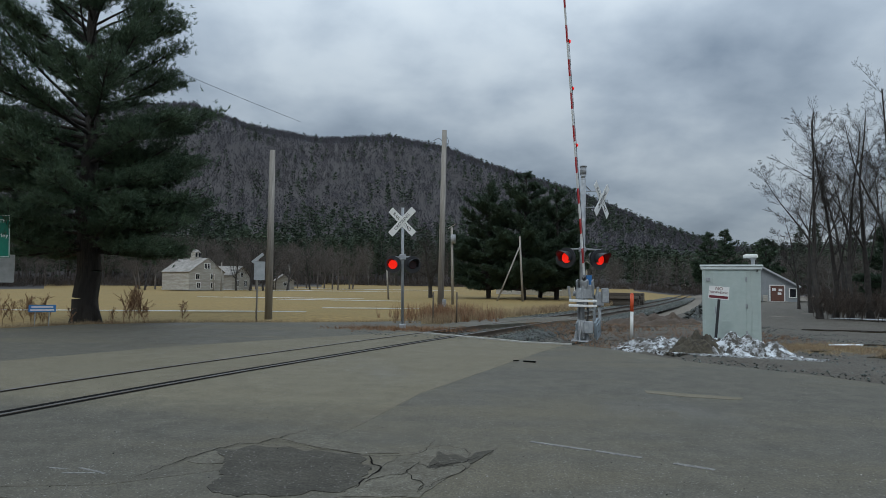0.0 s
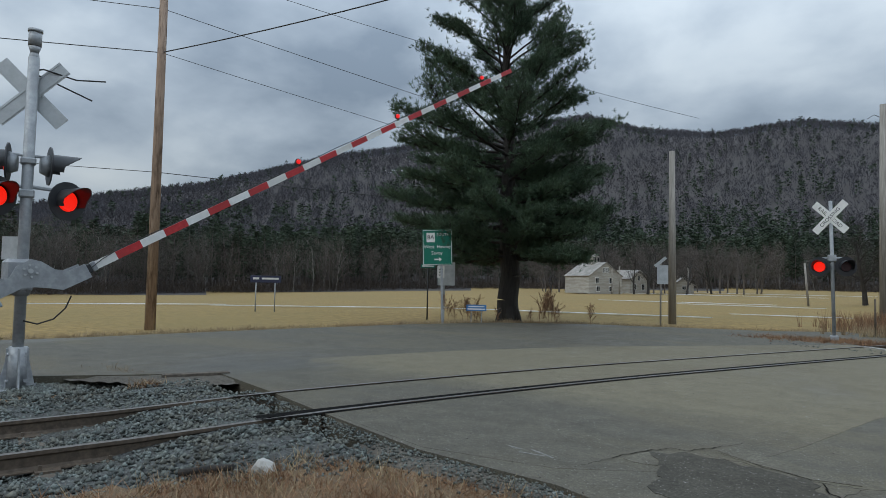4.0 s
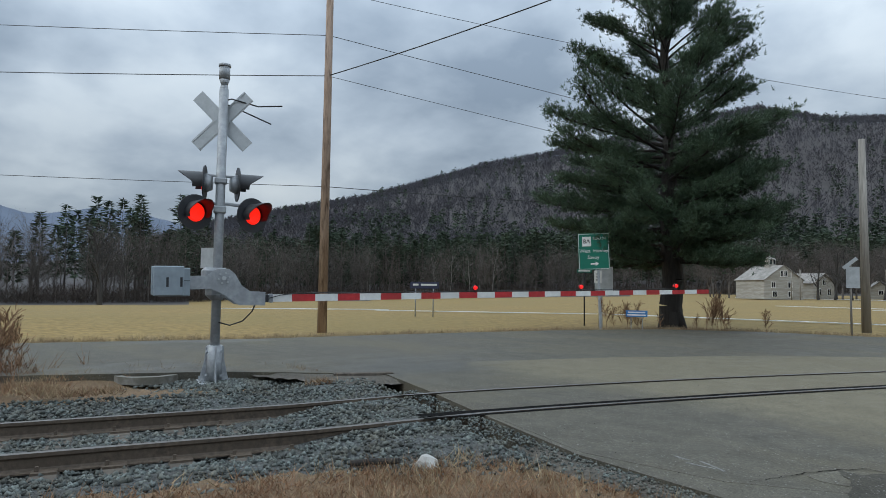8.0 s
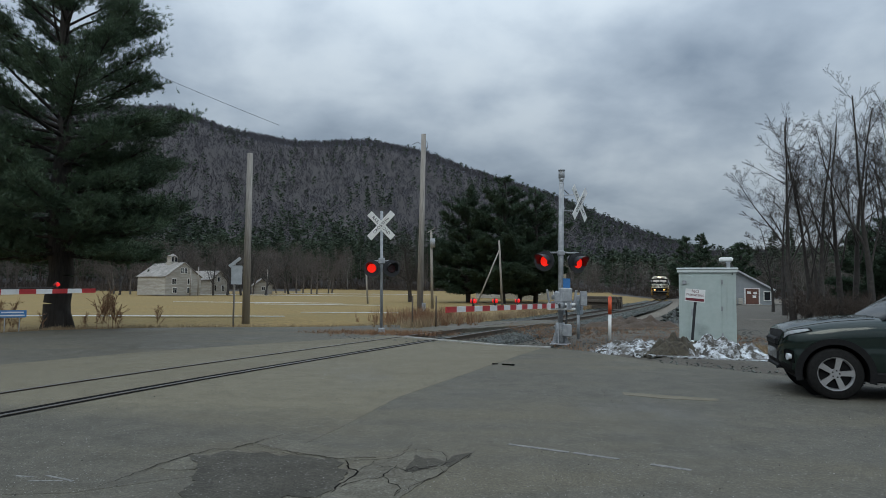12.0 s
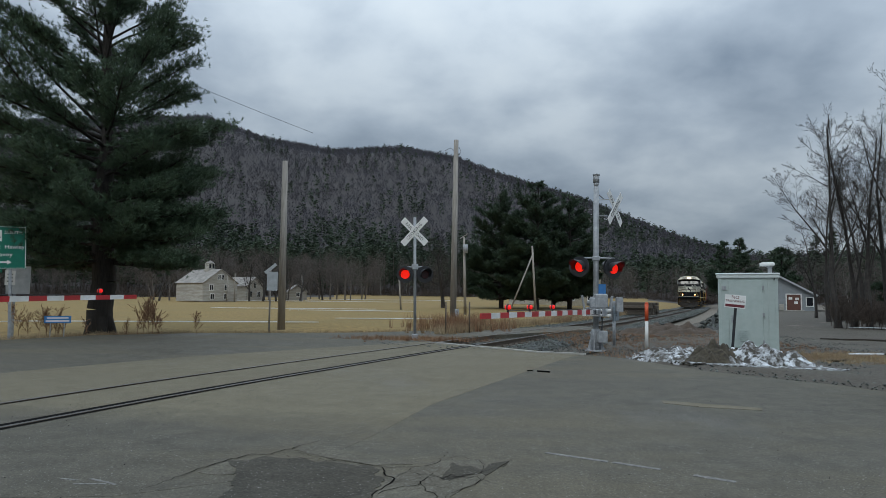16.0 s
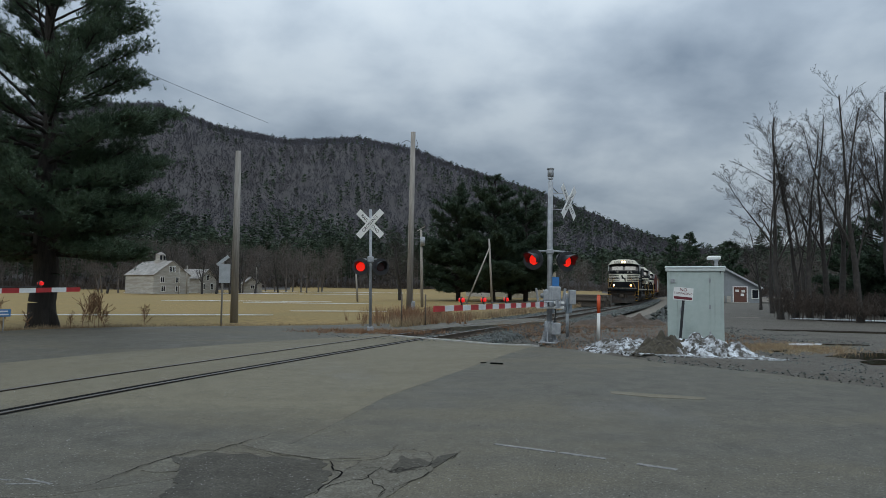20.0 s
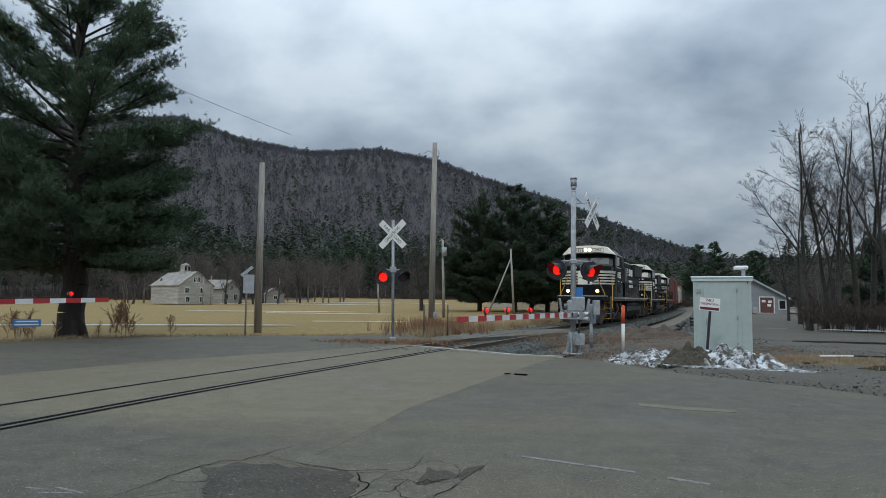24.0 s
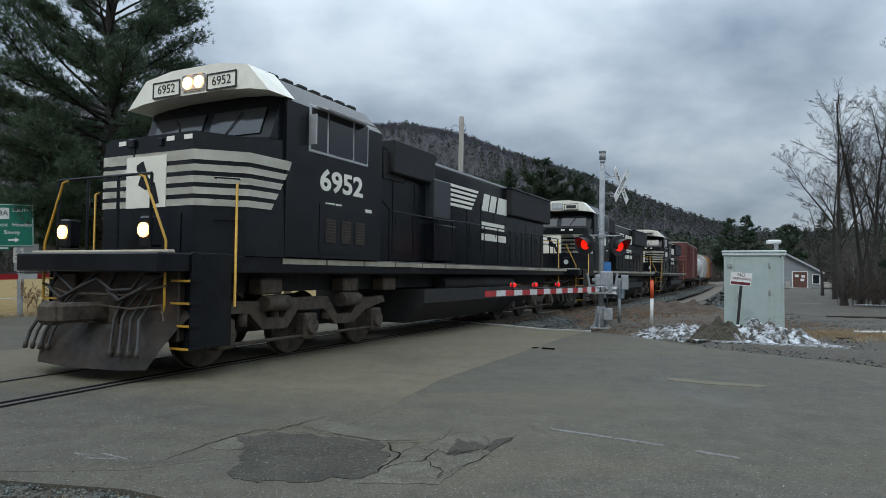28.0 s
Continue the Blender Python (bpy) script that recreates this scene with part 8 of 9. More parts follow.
def lumpy(name, poly, cell, z, amp, material, label, category="ground", freq=1.2, drop=0.1):
    """A sheet of uneven ground inside an outline, falling off at its rim."""
    xs, ys = [p[0] for p in poly], [p[1] for p in poly]
    nx, ny = int((max(xs) - min(xs)) / cell) + 3, int((max(ys) - min(ys)) / cell) + 3
    bm, grid = bmesh.new(), {}
    keep = {}
    for i in range(nx):
        for j in range(ny):
            px_, py_ = min(xs) + (i - 1) * cell, min(ys) + (j - 1) * cell
            keep[i, j] = inside(poly, px_, py_) and not -2.1 < off_track(px_, py_) < 2.2
    for i in range(nx):
        for j in range(ny):
            near = [keep.get((i + a, j + b), False) for a in (-1, 0, 1) for b in (-1, 0, 1)]
            if any(near):
                x, y = min(xs) + (i - 1) * cell, min(ys) + (j - 1) * cell
                q = noise.noise(Vector((x * freq, y * freq, 0.5))) + 0.5 * noise.noise(Vector((x * freq * 3.1, y * freq * 3.1, 4)))
                rim = all(near)
                jx = 0.35 * cell * noise.noise(Vector((x * 5, y * 5, 9)))
                zz = ground_z(x, y) + (z(x, y) if callable(z) else z) + amp * q - (0 if rim else drop)
                grid[i, j] = bm.verts.new((x + jx, y - jx, zz))
    for (i, j) in list(grid):
        q = [grid.get(k) for k in ((i, j), (i + 1, j), (i + 1, j + 1), (i, j + 1))]
        if all(q):
            f = bm.faces.new(q)
            f.smooth = True
    return tagged(part(name, bm, material), label, category, kind="structure")


M_DRYGRASS = mat("brown_dead_turf", (0.110, 0.066, 0.034), (0.24, 0.152, 0.080), 26, 0.95, 1.0, c3=(0.13, 0.092, 0.052), big=0.05, dist=0.04)
M_BALLASTBED = mat("ballast_bed", (0.03, 0.033, 0.033), (0.12, 0.128, 0.125), 30, 0.95, 1.0, c3=(0.06, 0.058, 0.05), big=0.06, dist=0.04, thr=(0.4, 0.6))
M_YARD = mat("muddy_yard_gravel", (0.044, 0.038, 0.030), (0.128, 0.113, 0.090), 22, 0.92, 1.0, c3=(0.070, 0.058, 0.044), big=0.03, dist=0.03)
# Brown of the mirrored trees is put into the water's own colour.
M_WATER = mat("tree_brown_puddle_water", (0.030, 0.025, 0.017), (0.045, 0.038, 0.026), 2, 0.06, 0.02, spec=0.5)
M_DIRTYSNOW = mat("dirty_snow", (0.05, 0.044, 0.036), (0.66, 0.69, 0.72), 7.5, 0.85, 0.9, c3=(0.085, 0.075, 0.062), big=0.35, dist=0.05, thr=(0.45, 0.58))
M_TIE = mat("weathered_tie", (0.045, 0.036, 0.028), (0.12, 0.10, 0.08), 14, 0.95, 0.6, streak=(1, 0.15, 1), rand=0.25)
M_GAP_RUBBER = mat("gap_shade_and_rubber", (0.004, 0.004, 0.004), (0.010, 0.0095, 0.009), 20, 0.95, 0.3, spec=0.05)
M_CRACK = mat("open_crack", (0.005, 0.005, 0.005), (0.013, 0.012, 0.011), 40, 1.0, 0, spec=0.02)
M_PATCH = asphalt("dark_patch_asphalt", (0.040, 0.037, 0.031), (0.077, 0.072, 0.059), (0.071, 0.062, 0.046), None, 0.9, 0.4, 0.2)
M_BROKEN = asphalt("broken_pale_asphalt", (0.078, 0.072, 0.058), (0.156, 0.145, 0.116), (0.104, 0.092, 0.069), None, 0.92, 0.5, 0.2)
M_LINE = mat("worn_white_line", (0.07, 0.07, 0.066), (0.30, 0.29, 0.27), 30, 0.85, 0.2, c3=(0.12, 0.118, 0.11), big=0.25)
M_GREENISH = mat("olive_turf", (0.12, 0.10, 0.035), (0.22, 0.17, 0.07), 16, 0.95, 0.9, c3=(0.15, 0.11, 0.05), dist=0.04)

lumpy("dirt_verge", [(-12, -14), (-0.95, -14), (-0.95, 3.75), (-1.4, 4.3), (-2.35, 4.52), (-3.75, 4.7), (-5.45, 5.3), (-6.6, 5.65), (-9.5, 0), (-11.5, -8)], 0.22, -0.045, 0.025, M_DRYGRASS, "brown dead turf beside the track", drop=0.05)
lumpy("far_verge", [(-7.4, 5.9), (-8.9, 6.5), (-10.75, 4.4), (-12.3, 1.4), (-20, -2.4), (-30, -7.7), (-42, -14), (-38, -20), (-16, -12), (-9.2, 0.5)], 0.35, lambda x, y: -0.035 - 0.12 * max(smooth(-4.5, -3.5, off_track(x, y)), smooth(1.9, 1.0, math.hypot(x + 10.5, y - 4.3))), 0.02, M_DRYGRASS, "brown turf between track and road", drop=0.06)
lumpy("gravel_yard", [(3.2, 17.4), (4.2, 16.3), (5.3, 13.5), (6.8, 11.6), (7.7, 9.8), (12, 5.3), (30, -2.2), (48, 5), (62, 40), (48, 92), (40, 96), (22, 58), (12, 37), (4.6, 23.5), (1.6, 19.6)], 0.6, -0.03, 0.05, M_YARD, "muddy gravel yard with shallow ruts", freq=0.7, drop=0.16)
lumpy("track_verge", [(-1.1, 21.6), (-2.6, 21.0), (-3.4, 22.0), (-2.4, 23.2), (0.8, 24.4), (7.0, 31.0), (14, 46), (30, 82), (27, 84), (10, 50), (5, 40), (0.4, 27.5), (-0.6, 24.0)], 0.4, -0.03, 0.04, M_GREENISH, "olive and straw turf along the far side of the track", drop=0.12)


lumpy("gravel_shoulder", [(-8.2, 6.25), (-7.2, 6.05), (-5.45, 5.42), (-3.75, 4.82), (-2.3, 4.62), (-1.35, 4.25), (-0.95, 3.4), (-1.3, 3.3), (-1.7, 3.8), (-2.5, 4.1), (-3.9, 4.3), (-5.5, 4.8), (-7.1, 5.35), (-8.4, 5.6)], 0.1, -0.018, 0.012, M_YARD, "fine grey gravel along the broken asphalt edge", freq=3.0, drop=0.03)


lumpy("gravel_shoulder", [(-10.2, 6.3), (-9.0, 6.85), (-7.9, 6.5), (-7.9, 5.8), (-9.3, 5.4), (-10.6, 4.9), (-11.2, 5.0)], 0.12, -0.018, 0.012, M_YARD, "fine grey gravel along the broken asphalt edge", freq=3.0, drop=0.03)


def strip(name, s0, s1, o0, o1, z, material, label, step=0.5, rough_=0.02, kind="structure", category="track"):
    bm, prev = bmesh.new(), None
    s = s0
    n = max(2, int(abs(o1 - o0) / 0.2) + 1)
    while s <= s1 + 1e-6:
        row = []
        for k in range(n):
            u = k / (n - 1)
            p = side(s, o0 + (o1 - o0) * u)
            edge = 0.1 if rough_ > 0.005 and k in (0, n - 1) else 0.0
            row.append(bm.verts.new((p.x, p.y, (bed_z(s, o0 + (o1 - o0) * u) if z is None else z) + rough_ * noise.noise(Vector((p.x * 3, p.y * 3, 1))) * 2 - edge)))
        if prev:
            for k in range(n - 1):
                f = bm.faces.new((prev[k], prev[k + 1], row[k + 1], row[k]))
                f.smooth = True
        prev = row
        s += step
    bmesh.ops.recalc_face_normals(bm, faces=bm.faces)
    if bm.faces and bm.faces[0].normal.z < 0:
        bmesh.ops.reverse_faces(bm, faces=bm.faces)
    return tagged(part(name, bm, material), label, category, kind=kind)


def bed_z(s, o):
    """Height of the stone bed: low beside the rails' feet, rising to the shoulder and towards the crossing."""
    e = abs(abs(o) - 0.75)
    z = -0.178 + 0.02 * smooth(0.1, 0.6, e) + (0.085 * smooth(0.25, 1.0, e) if abs(o) > 0.75 else 0.0)
    ramp = smooth(-9.8, -8.2, s) * smooth(0, -1, s) + smooth(9.8, 8.2, s) * smooth(0, 1, s)
    return z + (-0.022 - z) * ramp + west_drop(s)


bed_w = strip("ballast_bed", -58, -7.2, -2.5, 2.6, None, M_BALLASTBED, "bed of grey crushed stone under the track")
bed_e = strip("ballast_bed", 7.0, 120, -2.5, 2.6, None, M_BALLASTBED, "bed of grey crushed stone under the track")
# Near-black strips laid on the slab for the shade inside the flange gaps.
for off, w_, s0, s1 in ((0.637, 0.15, -7.8, 9.6), (0.816, 0.058, -7.8, 9.6), (-0.695, 0.032, -7.6, 9.8), (-0.805, 0.012, -7.6, 9.8)):
    strip("flangeway", s0, s1, off - w_ / 2, off + w_ / 2, 0.009, M_GAP_RUBBER, "black strip painted for the shaded gap beside a rail", rough_=0.0)


def build_ties():
    me = mesh_of("tie", bm_box(bmesh.new(), (0, 0, 0), (2.6, 0.23, 0.16), None, 0.012), M_TIE)
    plate = mesh_of("tie_plate", bm_box(bm_box(box((0, 0, 0), (0.34, 0.2, 0.025)), (-0.1, 0.06, 0.03), (0.03, 0.03, 0.05)), (0.1, -0.06, 0.03), (0.03, 0.03, 0.05)), M_STEEL)
    for bed, s0, s1 in ((bed_w, -40.0, -8.2), (bed_e, 8.6, 70.0)):
        s = s0
        while s < s1:
            p, h = on_track(s)
            m_ = pose(p.x, p.y, -0.232 + west_drop(s) + random.uniform(-0.008, 0.008), 0, 0, -math.degrees(h) + random.uniform(-1, 1))
            t_ = part("tie", me, None, bed, "", m_)
            if -20 < s < 32:
                for off in (-0.75, 0.75):
                    part("tie_plate", plate, None, t_, "", pose(off, 0, 0.088))
            s += 0.56


build_ties()


def stones(name, label, seed, n, spot, lo, hi, material):
    """Crushed stone: small irregular lumps."""
    rng = np.random.default_rng(seed)
    base = np.array([(1, 0, 0), (-1, 0, 0), (0, 1, 0), (0, -1, 0), (0, 0, 0.8), (0, 0, -0.8)], float)
    tri = np.array([(0, 2, 4), (2, 1, 4), (1, 3, 4), (3, 0, 4), (2, 0, 5), (1, 2, 5), (3, 1, 5), (0, 3, 5)])
    P = np.array([spot(rng) for _ in range(n)])
    size = rng.uniform(lo, hi, (n, 1, 1)) * rng.uniform(0.6, 1.3, (n, 6, 3))
    V = base[None] * size
    a = rng.uniform(0, 6.28, n)
    c, s_ = np.cos(a)[:, None], np.sin(a)[:, None]
    X = V[:, :, 0] * c - V[:, :, 1] * s_
    Y = V[:, :, 0] * s_ + V[:, :, 1] * c
    V = np.stack([X, Y, V[:, :, 2]], 2) + rng.normal(0, 0.18, V.shape) * size + P[:, None, :]
    F = (np.arange(n) * 6)[:, None, None] + tri[None]
    return tagged(part(name, mesh_np(name, V.reshape(-1, 3), F.reshape(-1, 3), material)), label, "stones", kind="stuff")


def ballast_spot(s0, s1, near=2.9, far=2.6):
    def spot(rng):
        s = rng.uniform(s0, s1)
        while True:
            o = rng.normal(0, 1.25) if rng.uniform() < 0.3 else rng.uniform(-far, near)
            if -far < o < near and abs(abs(o) - 0.75) > 0.085:
                break
        p = side(s, o)
        return p.x, p.y, bed_z(s, o) + rng.uniform(-0.012, 0.022)
    return spot


stones("ballast", "grey-blue crushed stone ballast along the track", 81, 38000, ballast_spot(-24, -7.4), 0.014, 0.038, M_STONE)
stones("ballast", "grey-blue crushed stone ballast along the track", 82, 9000, ballast_spot(7.4, 34), 0.02, 0.045, M_STONE)


stones("ballast", "grey-blue crushed stone ballast along the track", 88, 5000, ballast_spot(33, 85), 0.035, 0.075, M_STONE)


def mast_spot(rng):
    a, r = rng.uniform(0, 6.28), abs(rng.normal(0, 0.9))
    return -10.4 + r * math.cos(a), 4.5 + 0.9 * r * math.sin(a), -0.17 + 0.05 * math.exp(-r * r)


stones("ballast_heap", "heap of grey stone round the gate's base", 83, 2600, mast_spot, 0.02, 0.045, M_STONE)


def yard_stone(rng):
    x, y = rng.uniform(2.5, 14), rng.uniform(9, 30)
    return x, y, -0.03


def road_grit(rng):
    return rng.uniform(-5.5, 6.5), 3.6 + 8.0 * rng.uniform(0, 1) ** 1.6, 0.006


def yard_ok(rng):
    while True:
        x, y, z = yard_stone(rng)
        if x > 5.2 + max(0, (13.5 - y)) * 0.62 or (y > 17.5 and x > 2.6):
            return x, y, z


def shoulder_spot(rng):
    line = [(-7.4, 5.9), (-5.5, 5.3), (-3.8, 4.7), (-2.4, 4.5), (-1.4, 4.1), (-1.1, 3.4)]
    k = rng.integers(5)
    v = rng.uniform(0, 1)
    (ax, ay), (bx, by) = line[k], line[k + 1]
    return ax + (bx - ax) * v - 0.1 * rng.uniform(0, 1), ay + (by - ay) * v - abs(rng.normal(0, 0.22)) + 0.04, -0.012


stones("shoulder_grit", "crumbled grit along the broken asphalt edge", 87, 2600, shoulder_spot, 0.006, 0.022, M_STONE)
stones("yard_stones", "loose stones scattered over the yard", 84, 7000, yard_ok, 0.010, 0.034, M_STONE)
M_CRUMB = mat("asphalt_crumb", (0.014, 0.014, 0.013), (0.03, 0.029, 0.027), 20, 0.95, 0)
M_GRIT = island(mat("pale_road_grit", (0.16, 0.155, 0.145), (0.36, 0.35, 0.33), 20, 0.9, 0), 0.5, 1.4)
stones("road_grit", "pale grit scattered on the asphalt", 85, 2600, road_grit, 0.002, 0.0065, M_GRIT)
stones("road_grit", "dark crumbs of asphalt on the road", 89, 800, road_grit, 0.002, 0.007, M_CRUMB)


# ---- asphalt wear ----
def crack(pts, w, seed):
    rng = random.Random(seed)
    fine = []
    for (ax, ay), (bx, by) in zip(pts[:-1], pts[1:]):
        n = max(2, int(math.hypot(bx - ax, by - ay) / 0.06))
        for k in range(n):
            u = k / n
            fine.append((ax + (bx - ax) * u + rng.uniform(-0.02, 0.02), ay + (by - ay) * u + rng.uniform(-0.034, 0.034)))
    fine.append(pts[-1])
    bm, prev = bmesh.new(), None
    for k, (x, y) in enumerate(fine):
        a, b = fine[max(0, k - 1)], fine[min(len(fine) - 1, k + 1)]
        d = Vector((b[0] - a[0], b[1] - a[1])).normalized()
        ww = w * rng.uniform(0.35, 1.0) * min(1.0, 0.3 + 3 * min(k, len(fine) - 1 - k) / len(fine))
        q = (bm.verts.new((x - d.y * ww, y + d.x * ww, 0.009)), bm.verts.new((x + d.y * ww, y - d.x * ww, 0.009)))
        if prev:
            bm.faces.new((prev[0], prev[1], q[1], q[0]))
        prev = q
    bmesh.ops.recalc_face_normals(bm, faces=bm.faces)
    ob = part("asphalt_crack", bm, M_CRACK)
    return tagged(ob, "open crack across the worn asphalt", "crack", "asphalt cracks", "structure")


def ragged(pts, seed, amp=0.035):
    """An outline with a crumbled edge."""
    out = []
    for (ax, ay), (bx, by) in zip(pts, pts[1:] + pts[:1]):
        n = max(2, int(math.hypot(bx - ax, by - ay) / 0.05))
        for k in range(n):
            x, y = ax + (bx - ax) * k / n, ay + (by - ay) * k / n
            q = Vector((x * 7, y * 7, seed))
            out.append((x + amp * (noise.noise(q) + 0.5 * noise.noise(q * 3)), y + amp * (noise.noise(q + Vector((9, 0, 0))) + 0.5 * noise.noise(q * 3.3))))
    return out


CRACKS = [
    ([(-2.39, 5.05), (-2.26, 5.43), (-2.16, 5.74), (-2.04, 5.97), (-1.91, 6.22), (-1.73, 6.22), (-1.58, 6.45), (-1.38, 6.85)], 0.02),
    ([(-1.73, 6.22), (-1.44, 6.14), (-1.16, 6.05), (-0.86, 5.99), (-0.63, 5.84), (-0.34, 5.86), (-0.17, 5.98), (-0.07, 6.44)], 0.014),
    ([(-1.6, 6.38), (-1.17, 6.11), (-0.83, 5.96), (-0.63, 5.87)], 0.009),
    ([(-0.63, 5.84), (-0.57, 5.59), (-0.51, 5.49), (-0.52, 5.34), (-0.61, 5.16), (-0.64, 4.94)], 0.03),
    ([(-0.51, 5.49), (-0.4, 5.73), (-0.12, 5.53), (0.17, 5.6), (0.2, 5.53), (0.15, 5.38), (-0.03, 5.15), (-0.18, 4.86)], 0.014),
    ([(-0.32, 5.38), (-0.25, 5.24), (-0.15, 5.06), (-0.18, 4.88)], 0.016),
    ([(-0.63, 5.05), (-0.44, 5.24), (-0.28, 5.34), (-0.27, 5.48), (-0.19, 5.69)], 0.018),
    ([(-0.08, 5.53), (0.2, 5.69), (0.4, 5.95), (0.51, 6.15)], 0.018),
    ([(-0.2, 5.96), (-0.11, 6.17), (0.02, 6.26), (0.18, 6.17), (0.27, 5.96), (0.2, 5.64)], 0.01),
    ([(-0.4, 5.73), (-0.35, 5.84)], 0.01),
    ([(-0.17, 5.32), (-0.0, 5.2)], 0.008),
    ([(-0.12, 5.53), (-0.04, 5.64), (0.04, 5.55)], 0.02),
    ([(0.2, 5.53), (0.34, 5.38)], 0.007),
]
for k_, (pts_, w_) in enumerate(CRACKS):
    crack(pts_, 0.36 * w_, k_)
sheet("asphalt_patch", ragged([(-2.04, 5.97), (-1.92, 5.82), (-1.78, 5.5), (-1.72, 5.17), (-1.68, 4.8), (-1.18, 4.76), (-0.66, 4.89), (-0.58, 5.15), (-0.6, 5.54), (-0.72, 5.87), (-1.15, 6.01), (-1.7, 6.17)], 1, 0.075), 0.005, M_PATCH, "dark sunken asphalt patch near the verge", 0.2)
sheet("broken_asphalt", ragged([(-0.56, 5.54), (-0.35, 5.82), (-0.11, 6.13), (0.22, 6.17), (0.28, 5.88), (0.2, 5.51), (-0.0, 5.15), (-0.16, 4.78), (-0.74, 4.75), (-0.6, 5.11)], 2), 0.0052, M_BROKEN, "pale broken asphalt around a pothole", 0.2)
sheet("broken_asphalt", ragged([(-2.15, 5.61), (-2.1, 5.81), (-2.02, 5.96), (-1.82, 5.55), (-2.02, 5.53)], 3, 0.02), 0.0064, M_BROKEN, "pale chipped corner of asphalt", 0.2)
sheet("broken_asphalt", ragged([(-1.54, 6.41), (-1.38, 6.74), (-0.98, 6.31), (-0.39, 5.96), (-0.7, 5.91), (-1.11, 6.11)], 4, 0.02), 0.0048, M_BROKEN, "pale scoured band along the crack", 0.2)
sheet("pothole", ragged([(-0.13, 5.51), (-0.07, 5.8), (-0.03, 6.06), (0.05, 5.89), (0.14, 5.93), (0.24, 5.77), (0.1, 5.62), (-0.06, 5.49)], 5, 0.02), 0.0068, M_PATCH, "shallow dark pothole in broken asphalt", 0.2)
sheet("pothole", ragged([(0.2, 5.72), (0.29, 6.0), (0.48, 6.13), (0.36, 5.86), (0.25, 5.64)], 6, 0.015), 0.0062, M_PATCH, "dark crumbled dip in the asphalt", 0.2)
for a_, b_ in (((-2.92, 5.38), (-2.63, 5.23)), ((-3.15, 5.37), (-3.0, 5.33)), ((-2.97, 5.23), (-2.72, 5.24))):
    d_ = Vector((b_[0] - a_[0], b_[1] - a_[1])).normalized() * 0.014
    sheet("scuff_mark", ragged([(a_[0] - d_.y, a_[1] + d_.x), (a_[0] + d_.y, a_[1] - d_.x), (b_[0] + d_.y, b_[1] - d_.x), (b_[0] - d_.y, b_[1] + d_.x)], 7, 0.008), 0.0045, M_LINE, "pale scuff on the dark asphalt", 0.2)
for a_, b_ in (((0.86, 6.47), (1.38, 6.16)), ((1.42, 6.14), (1.78, 5.92)), ((2.0, 5.75), (2.28, 5.57))):
    d_ = Vector((b_[0] - a_[0], b_[1] - a_[1])).normalized() * 0.028
    sheet("road_line", [(a_[0] - d_.y, a_[1] + d_.x), (a_[0] + d_.y, a_[1] - d_.x), (b_[0] + d_.y, b_[1] - d_.x), (b_[0] - d_.y, b_[1] + d_.x)], 0.005, M_LINE, "worn white road line fragment", 0.2)
sheet("worn_patch", [(3.0, 9.75), (3.6, 9.45), (4.2, 9.2), (4.1, 9.0), (3.4, 9.2), (2.95, 9.5)], 0.0045, M_SLAB, "pale scuffed streak on the asphalt", 0.2)
sheet("curb_strip", [(2.2, 17.6), (3.4, 17.2), (3.44, 17.31), (2.24, 17.74), (-0.45, 20.56), (-0.6, 20.5)], 0.03, M_CONC, "pale concrete strip at the crossing's edge", 0.2)
t_ = tagged(part("rubber_scrap", bm_box(box((1.75, 13.1, 0.018), (0.26, 0.05, 0.028), Matrix.Rotation(-0.4, 3, "Z"), 0.008), (1.5, 13.25, 0.014), (0.12, 0.04, 0.02), Matrix.Rotation(0.3, 3, "Z"), 0.006), M_GAP_RUBBER), "scrap of black rubber on the asphalt", "debris")


# ---- snow, water, heaps ----
def mound(name, c, r, h, material, label, category, rot=0.0, seed=0, n=44):
    bm, g = bmesh.new(), {}
    for i in range(n + 1):
        for j in range(n + 1):
            u, v = 2 * i / n - 1, 2 * j / n - 1
            q = u * u + v * v
            e = 0.35 * noise.noise(Vector((u * 3, v * 3, seed))) + 0.2 * noise.noise(Vector((u * 9, v * 9, seed + 5)))
            z = h * max(0.0, 1 - q * (1.0 + e)) * (0.75 + 0.9 * noise.noise(Vector((u * 4.2, v * 4.2, seed + 2)))) + 0.12 * h * noise.noise(Vector((u * 14, v * 14, seed)))
            if q > 0.98 + e:
                z = -0.1
            p = Vector((u * r[0], v * r[1], 0))
            p.rotate(Euler((0, 0, rot)))
            g[i, j] = bm.verts.new((c[0] + p.x, c[1] + p.y, c[2] + z))
    for i in range(n):
        for j in range(n):
            f = bm.faces.new((g[i, j], g[i + 1, j], g[i + 1, j + 1], g[i, j + 1]))
            f.smooth = True
    return tagged(part(name, bm, material), label, category)


mound("snowbank", (5.75, 16.75, -0.04), (1.35, 0.85), 0.30, M_DIRTYSNOW, "dirty melting snow heap beside the hut", "snow", radians(-32), 3)
mound("snowbank", (7.2, 15.85, -0.04), (1.35, 0.95), 0.46, M_DIRTYSNOW, "dirty melting snow heap beside the hut", "snow", radians(-40), 8)
mound("sod_clump", (6.3, 15.95, -0.04), (0.85, 0.6), 0.46, mat("dark_sod", (0.03, 0.025, 0.018), (0.10, 0.085, 0.06), 12, 0.95, 1.0, dist=0.05), "dark clump of frozen sod in the snow", "heap", 0.2, 14)
